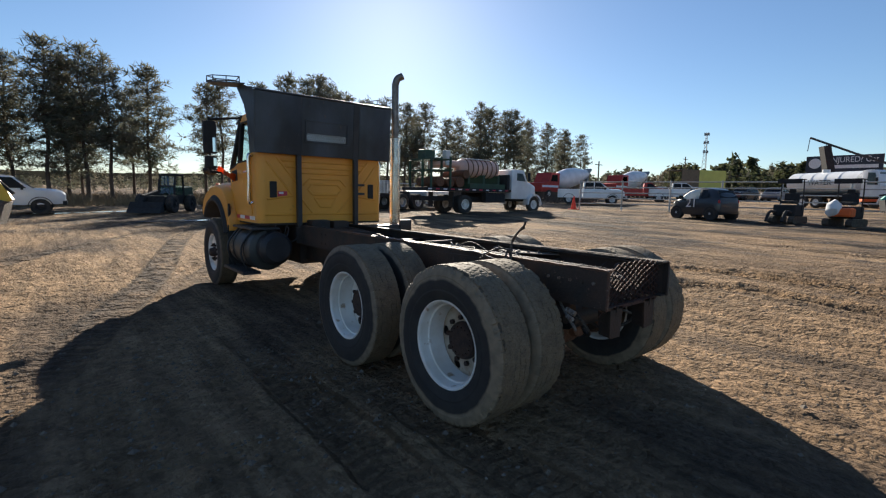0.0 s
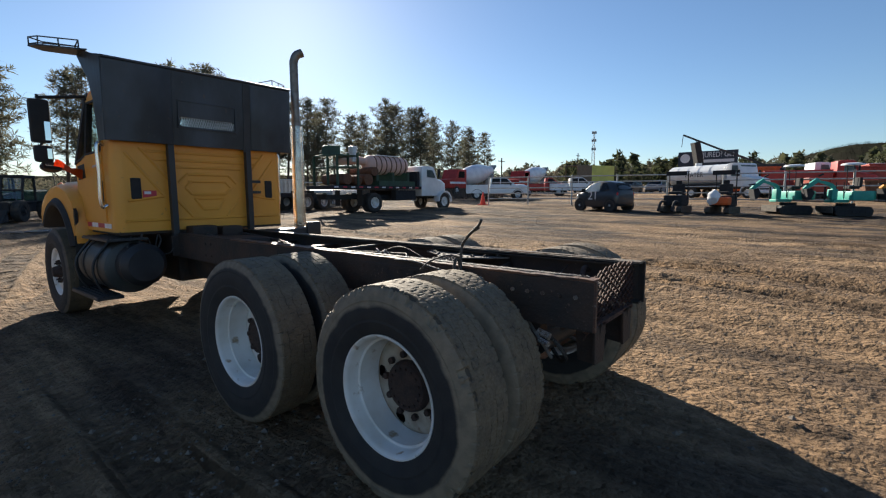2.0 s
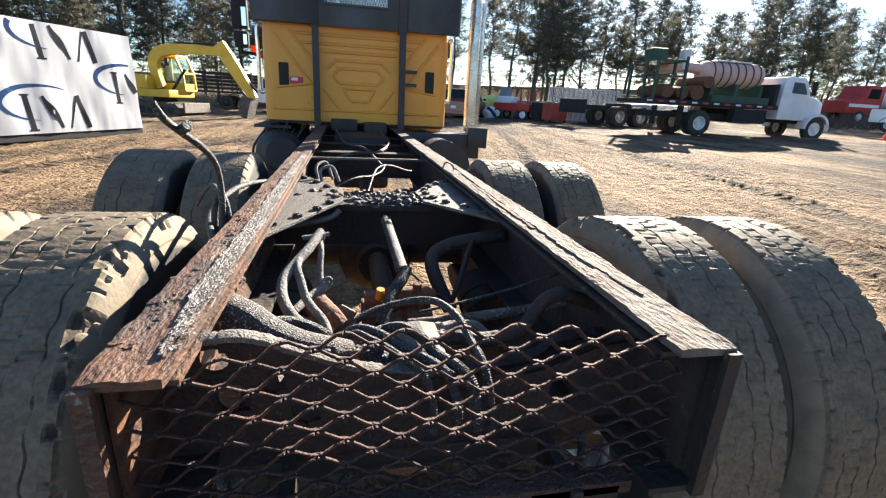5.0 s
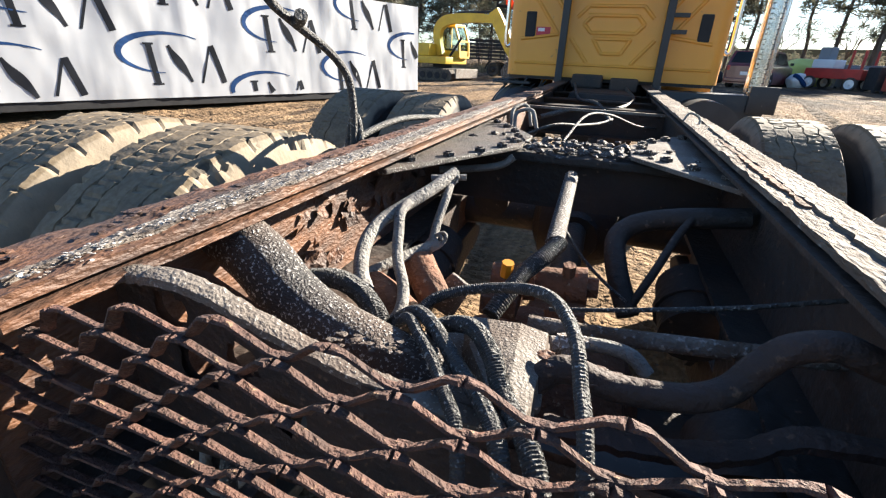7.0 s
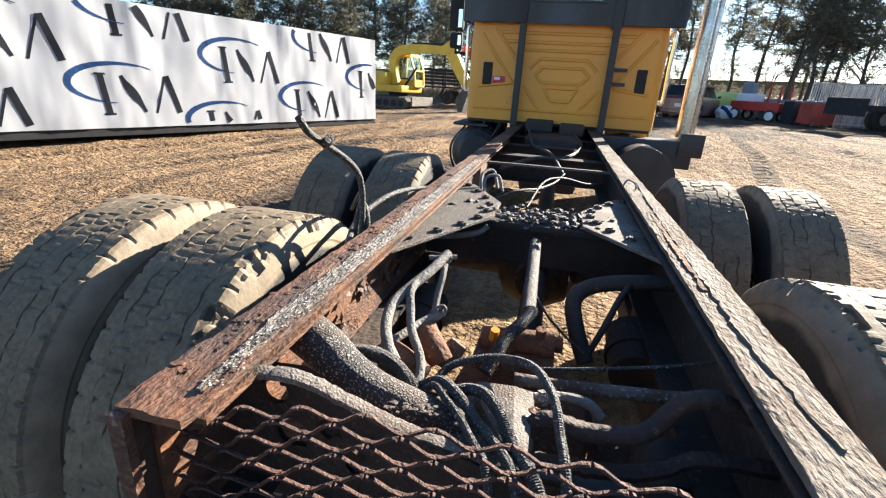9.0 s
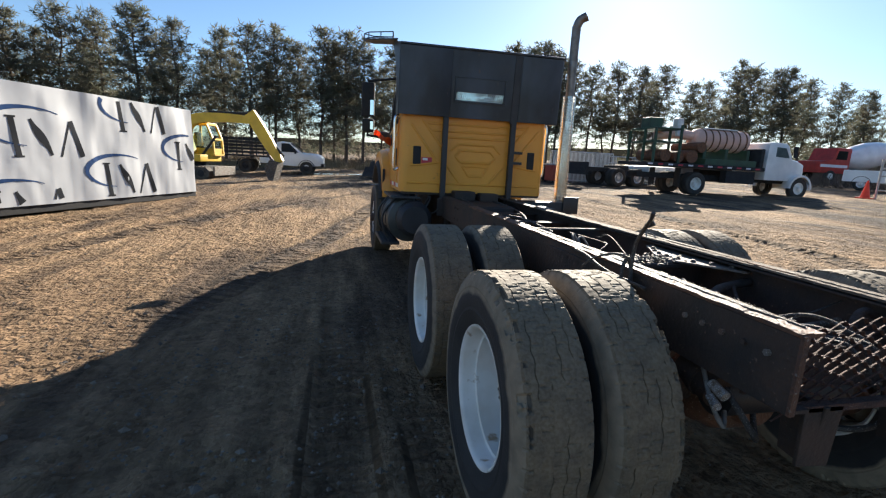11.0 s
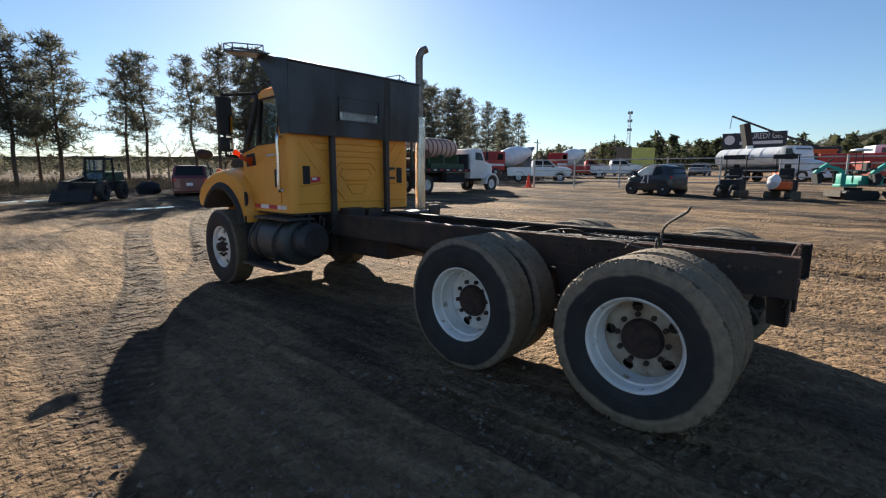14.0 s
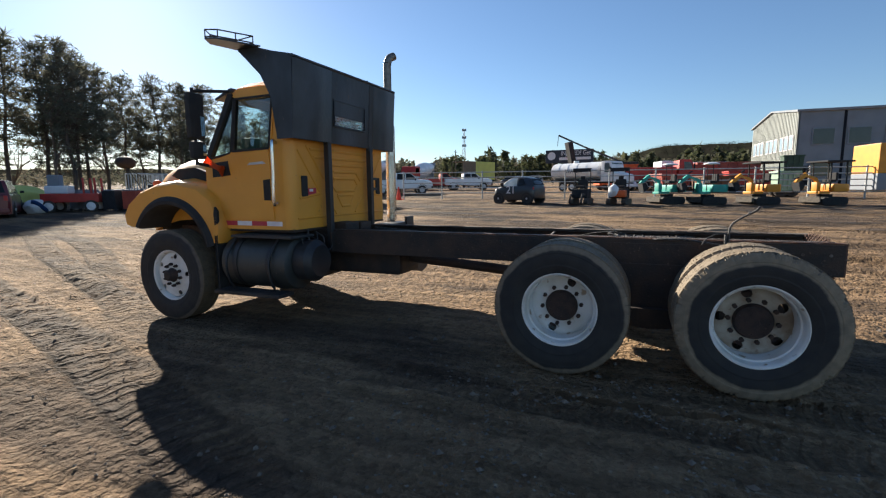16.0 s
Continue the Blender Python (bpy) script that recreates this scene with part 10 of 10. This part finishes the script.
def pine(seed, H, bare, spread, dense, lean=0.0):
    """A tall pine at the origin: bare lower trunk with dead stubs, whorls of limbs carrying brushy tufts."""
    rr = random.Random(seed)
    t = thing("pine_tree", "tall pine with bare lower trunk and clumped dark crown", "tree", group="pines round the yard")
    bm = bm_new()
    sway = [Vector((rr.gauss(0, 0.12) + lean * k, rr.gauss(0, 0.12), H * k / 5)) for k in range(6)]
    sway[0] = Vector((0, 0, -0.3))
    tube(bm, sway, 0.17, 8, 4, r_end=0.03)

    def trunk_at(z):
        k = min(max(z / H * 5, 0), 4.999)
        i = int(k)
        return sway[i].lerp(sway[i + 1], k - i)
    verts, faces = [], []
    tv, tf = [], []

    def twig(p, d, L, r):
        u = d.orthogonal().normalized() * r
        k = len(tv)
        tv.extend((p - u, p + u, p + d * L))
        tf.append((k, k + 1, k + 2))
    z = H * bare * 0.55
    while z < H * 0.985:
        rel = (z / H - bare) / (1 - bare)
        n = rr.choice((3, 4, 4, 5))
        base = rr.uniform(0, 6.28)
        for k in range(n):
            a = base + 6.283 * k / n + rr.gauss(0, 0.3)
            dead = rel < 0.0
            prof = (0.62 + 0.38 * math.sin(min(1, max(rel, 0) * 1.6 + 0.25) * math.pi * 0.75)) * (1 - max(rel, 0) ** 2.8 * 0.72)
            L = spread * (prof if not dead else 0.55) * rr.uniform(0.5, 1.2)
            up = rr.uniform(-0.12, 0.25) + 0.5 * max(rel, 0)
            p0 = trunk_at(z)
            p1 = p0 + Vector((math.cos(a) * L, math.sin(a) * L, up * L))
            limb(bm, p0, p1, 0.038 if not dead else 0.024, 0.009, -0.08 * L, rr)
            m = max(3, int(L * 5))
            for j in range(m):
                q = p0.lerp(p1, 0.25 + 0.75 * (j + rr.random()) / m)
                d = Vector((math.cos(a) + rr.gauss(0, 0.7), math.sin(a) + rr.gauss(0, 0.7), rr.gauss(0.25, 0.45))).normalized()
                twig(q, d, rr.uniform(0.4, 0.95), 0.012)
            if dead and rr.random() < 0.8:
                continue
            m = max(2, int(L * dense * (1.0 if not dead else 0.4)))
            for j in range(m):
                s = 0.3 + 0.75 * (j + rr.random()) / m
                c = p0.lerp(p1, min(s, 1.02)) + Vector((rr.gauss(0, 0.2), rr.gauss(0, 0.2), rr.gauss(0.06, 0.14)))
                needle_tuft(verts, faces, c, rr.uniform(0.36, 0.6), rr, rr.choice((10, 12, 15)))
        z += rr.uniform(0.26, 0.46)
    for j in range(8):
        needle_tuft(verts, faces, trunk_at(H * 0.99) + Vector((rr.gauss(0, 0.2), rr.gauss(0, 0.2), rr.uniform(-0.4, 0.35))), 0.36, rr, 10)
    part("trunk", bm, BARK, t, "brown bark trunk with dead limb stubs", smooth=60)
    fast_mesh("crown", verts, faces, NEEDLE, t, "clumped grey-green needles")
    fast_mesh("twig_crown", tv, tf, TWIG, t, "bare brown twigs among needles")
    return t


def bare_tree(seed, H):
    rr = random.Random(seed)
    t = thing("bare_tree", "leafless deciduous tree with fine twigs", "tree", group="bare trees")
    bm = bm_new()

    def grow(p, d, L, r, depth):
        q = p + d * L
        tube(bm, [p, (p + q) / 2 + Vector((rr.gauss(0, 0.05), rr.gauss(0, 0.05), 0)) * L, q], r, 5 if depth < 2 else 3, 2, r_end=r * 0.65)
        if depth == 5:
            return
        for k in range(rr.choice((2, 3, 3))):
            nd = (d + Vector((rr.gauss(0, 0.5), rr.gauss(0, 0.5), rr.uniform(-0.1, 0.4)))).normalized()
            grow(p.lerp(q, rr.uniform(0.65, 1.0)), nd, L * rr.uniform(0.6, 0.8), r * 0.6, depth + 1)
    grow(Vector((0, 0, -0.2)), Vector((0, 0, 1)), H * 0.3, 0.14, 0)
    part("branch_crown", bm, TWIG, t, "bare grey brown branches")
    return t


kinds = [pine(11, 12.2, 0.3, 2.6, 2.9), pine(12, 12.2, 0.36, 2.3, 2.8), pine(13, 12.2, 0.26, 2.7, 3.0, 0.08), pine(14, 12.2, 0.42, 2.5, 2.6), pine(15, 12.2, 0.2, 2.5, 3.2)]
sparse = [pine(16, 12.0, 0.38, 2.3, 2.6, 0.1), pine(17, 12.0, 0.42, 2.1, 2.5)]
EYE_X, EYE_Y = -3.2, -0.8
# bearing from the yard (degrees) and apparent top (degrees), west row then east row
WEST = [(-41, 11.8), (-37.5, 12.3), (-34, 11.4), (-31, 12.2), (-28.2, 11.5), (-24.7, 12.0), (-21.7, 12.1), (-18.6, 13.2), (-15.1, 12.9), (-10.6, 12.3), (-7.9, 13.0), (-5.2, 13.0), (-2.9, 12.7), (-0.1, 13.1), (1.3, 12.9),
        (2.8, 13.1), (4.8, 13.0), (8.0, 12.3)]
MIDDLE = [(13.4, 12.1), (15.1, 12.4), (19.4, 12.5), (21.9, 13.1), (24.6, 13.2), (26.2, 13.8), (27.8, 12.6), (29.3, 12.1)]
EAST = [(31.2, 11.3), (34.0, 11.4), (36.0, 11.0), (38.4, 10.7), (41.2, 9.6), (42.5, 8.9), (45.3, 10.7), (46.4, 10.2), (48.4, 9.9), (49.5, 10.0), (51.0, 9.3), (53.2, 8.7), (55.4, 8.2), (57.0, 7.1)]
first_use = set()
spots = []
rr = random.Random(77)
for row, pool in ((WEST, kinds), (MIDDLE, sparse + kinds[3:4]), (EAST, kinds)):
    for i, (az, top) in enumerate(row):
        d = 10.75 / (math.tan(radians(top)) - 0.024 * math.sin(radians(az)) - 0.008 * math.cos(radians(az)))
        x, y = EYE_X + d * math.sin(radians(az)), EYE_Y + d * math.cos(radians(az))
        spots.append((x, y, pool[i % len(pool)], rr.uniform(0.96, 1.05)))
# a second, looser rank behind, to close the stand
for az, d in [(-39, 62), (-33, 60), (-23, 63), (-16.5, 62), (-12.5, 60), (-6.4, 63), (2.3, 62), (6.6, 60), (-36, 50), (-26.4, 51), (25.5, 52), (27.0, 50), (32.6, 66), (37, 72), (44, 82), (50.4, 90), (54.8, 98)]:
    x, y = EYE_X + d * math.sin(radians(az)), EYE_Y + d * math.cos(radians(az))
    spots.append((x, y, rr.choice(kinds), rr.uniform(0.85, 1.0)))
for x, y, src, k in spots:
    m = pose(x, y, gz(x, y) - 0.05, 0, 0, rr.uniform(0, 360)) @ Matrix.Scale(k, 4)
    if src in first_use:
        ob = copy_thing(src, m)
    else:
        ob = src
        first_use.add(src)
    ob.matrix_basis = m
bt = [bare_tree(31, 11.0), bare_tree(32, 9.5)]
for i, (az, d, k) in enumerate([(25.0, 47, 1.0), (36.8, 60, 1.0), (29.5, 58, 0.9), (22.5, 56, 0.8), (17.0, 60, 0.7), (71.5, 120, 0.75), (73.5, 125, 0.7)]):
    x, y = EYE_X + d * math.sin(radians(az)), EYE_Y + d * math.cos(radians(az))
    m = pose(x, y, gz(x, y), 0, 0, 70 * i) @ Matrix.Scale(k, 4)
    ob = bt[i % 2] if i < 2 else copy_thing(bt[i % 2], m)
    ob.matrix_basis = m


# brush and dry grass along the tree line
def brush(name, label, material, n, seed, az0, az1, d0, d1, h0, h1, spread_):
    rr = random.Random(seed)
    verts, faces = [], []
    for _ in range(n):
        az, d = rr.uniform(az0, az1), rr.uniform(d0, d1)
        x, y = EYE_X + d * math.sin(radians(az)), EYE_Y + d * math.cos(radians(az))
        z = gz(x, y)
        h = rr.uniform(h0, h1) * (0.5 + 0.8 * abs(noise.noise(Vector((x * 0.3, y * 0.3, seed)))))
        for _k in range(5):
            a = rr.uniform(0, 6.28)
            w = rr.uniform(0.015, 0.045)
            dx, dy = rr.gauss(0, spread_), rr.gauss(0, spread_)
            k = len(verts)
            verts += [(x + w * math.cos(a), y + w * math.sin(a), z - 0.05), (x - w * math.cos(a), y - w * math.sin(a), z - 0.05), (x + dx, y + dy, z + h * rr.uniform(0.6, 1.1))]
            faces.append((k, k + 1, k + 2))
    tagged(fast_mesh(name, verts, faces, material), label, "brush", kind="stuff")


brush("dry_grass", "dry tan grass and weeds along the tree line", DRYGRASS, 9000, 5, -42, 33, 38.5, 58, 0.3, 1.0, 0.25)
brush("undergrowth", "leafless brown undergrowth beneath the pines", TWIG, 6000, 6, -42, 60, 44, 66, 0.5, 1.5, 0.5)
brush("undergrowth", "leafless brown undergrowth beneath far pines", TWIG, 4000, 7, 40, 60, 66, 105, 1.0, 3.0, 0.7)


DARKFIR = leafy("fir_needles", (0.05, 0.062, 0.03), (0.085, 0.085, 0.045), rough=0.8, scale=0.3, fine=4, bump=0.0)


# far woods: many uneven clumps on rising ground
def woods(name, label, n, seed, az0, az1, dist, depth, height, material, rise=None, leaves=55):
    rr = random.Random(seed)
    verts, faces = [], []
    for _ in range(n):
        az = rr.uniform(az0, az1)
        back = rr.random()
        d = dist + depth * back
        x, y = d * math.sin(radians(az)), d * math.cos(radians(az))
        z = gz(x, y) + (rise(az, d) if rise else 0.0)
        h = height * rr.uniform(0.55, 1.1) * (0.8 + 0.5 * noise.noise(Vector((az * 0.35, seed, 0))))
        w = h * rr.uniform(0.16, 0.26)
        tip = rr.random() < 0.45
        lean = rr.gauss(0, 0.03) * h
        for _k in range(leaves):
            t = rr.random() ** 0.8
            s_ = w * ((1.05 - t) if tip else math.sqrt(max(0.05, 1 - (2 * t - 0.9) ** 2))) * rr.random() ** 0.5
            a = rr.uniform(0, 6.283)
            px, py, pz = x + s_ * math.cos(a) + lean * t, y + s_ * math.sin(a), z + h * (0.08 + 0.9 * t)
            q = h * rr.uniform(0.04, 0.1)
            k = len(verts)
            for _v in range(3):
                verts.append((px + rr.gauss(0, q), py + rr.gauss(0, q), pz + rr.gauss(0, q * 0.8)))
            faces.append((k, k + 1, k + 2))
    tagged(fast_mesh(name, verts, faces, material), label, "woods", kind="stuff")


woods("far_woods", "far evergreen and bare woods behind the yard", 1300, 41, 50, 125, 215, 70, 11.0, FARWOOD)
woods("far_woods", "far brown woods behind the pines", 1700, 42, -60, 52, 105, 150, 4.6, FARWOOD)
woods("near_evergreens", "dark evergreens behind the billboard", 300, 43, 66, 106, 120, 45, 8.8, DARKFIR, leaves=120)


def hill_height(az, d, az0, az1, d0, d1, top, seed):
    t = min(max((d - d0) / (d1 - d0), 0.0), 1.0)
    i = min(max((az - az0) / (az1 - az0), 0.0), 1.0)
    return top * float(smooth01(min(i, 1 - i) / 0.2)) * math.sin(t * math.pi / 2) * (1 + 0.12 * noise.noise(Vector((az * 0.08, seed, 0)))) - 4


def hill(name, label, az0, az1, d0, d1, top, material, seed):
    """A wooded rise on the skyline, with a ragged crest."""
    verts, faces = [], []
    na, nd = 240, 14
    for i in range(na + 1):
        az = az0 + (az1 - az0) * i / na
        edge = float(smooth01(min(i, na - i) / na / 0.2))
        for k in range(nd + 1):
            t = k / nd
            d = d0 + (d1 - d0) * t
            x, y = d * math.sin(radians(az)), d * math.cos(radians(az))
            h = hill_height(az, d, az0, az1, d0, d1, top, seed)
            h += 1.6 * noise.noise(Vector((az * 2.2, t * 9, seed))) * edge
            verts.append((x, y, gz(x, y) + h))
    for i in range(na):
        for k in range(nd):
            a = i * (nd + 1) + k
            faces.append((a, a + nd + 1, a + nd + 2, a + 1))
    ob = tagged(fast_mesh(name, verts, faces, material), label, "hill", kind="structure")
    ob.data.shade_smooth()


HILLWOOD = mat("hill_wood", (0.03, 0.027, 0.02), (0.022, 0.022, 0.016), rough=0.95, scale=0.02, fine=0.2, bump=0.0, spots=(0.03, 0.036, 0.02), spot_at=0.62, spec=0.0)
HILLMAT = mat("wooded_hill", (0.028, 0.026, 0.02), (0.02, 0.02, 0.015), rough=0.95, scale=0.02, fine=0.12, bump=0.0, spots=(0.034, 0.04, 0.024), spot_at=0.58, spec=0.0)
EASTHILL = (80, 149, 380, 760, 44, 3)
hill("backdrop_hill", "wooded brown hill on the skyline", 80, 149, 380, 760, 44, HILLMAT, 3)
woods("hill_woods", "bare brown woods over the hill", 9000, 44, 81, 147, 385, 370, 3.2, HILLWOOD, rise=lambda az, d: hill_height(az, d, *EASTHILL), leaves=14)
hill("backdrop_ridge", "low wooded ridge on the skyline", -70, 60, 480, 900, 22, HILLMAT, 8)


# ---------------------------------------------------------------- loose stones
def stones():
    rr = random.Random(9)
    verts, faces = [], []
    for _ in range(3600):
        a = rr.uniform(0, 6.283)
        d = 0.5 + 11 * rr.random() ** 1.4
        x, y = -2.2 + d * math.cos(a), 1.0 + d * math.sin(a)
        r = rr.uniform(0.005, 0.014) * (2.2 if rr.random() < 0.06 else 1)
        z = gz(x, y) + 0.012 + 0.014 * rr.random() + r * 0.3
        k = len(verts)
        for v in ((1, 0, 0), (-0.9, 0.1, 0), (0.1, 1, 0), (0, -1, 0.1), (0.1, 0, 0.75), (0, 0, -0.6)):
            verts.append((x + r * v[0] * rr.uniform(0.7, 1.4), y + r * v[1] * rr.uniform(0.7, 1.4), z + r * v[2] * rr.uniform(0.7, 1.3)))
        for f_ in ((0, 2, 4), (2, 1, 4), (1, 3, 4), (3, 0, 4), (2, 0, 5), (1, 2, 5), (3, 1, 5), (0, 3, 5)):
            faces.append(tuple(k + q for q in f_))
    tagged(fast_mesh("gravel", verts, faces, STONE), "scattered pale gravel on the dirt", "gravel", kind="stuff")


stones()


# shallow meltwater in the ruts before the pines
for k, (x, y, a, b) in enumerate(((-2.61, 29.02, 1.30, 0.35), (-1.05, 29.39, 1.60, 0.40), (0.40, 29.94, 1.20, 0.30), (0.26, 20.34, 1.00, 0.25), (1.72, 19.82, 1.50, 0.30))):
    bm = bm_new()
    c = Vector((x, y, gz(x, y) + 0.03))
    rim = []
    for i in range(28):
        t = 2 * math.pi * i / 28
        q = 1 + 0.45 * noise.noise(Vector((math.cos(t) * 1.6, math.sin(t) * 1.6, k * 3.0)))
        px, py = x + a * q * math.cos(t), y + b * q * math.sin(t)
        rim.append(bm.verts.new((px, py, gz(px, py) + 0.022)))
    bm.faces.new(rim)
    tagged(part("puddle", bm, PUDDLE), "shallow bright puddle in the muddy ruts", "puddle", group="puddles before the pines")
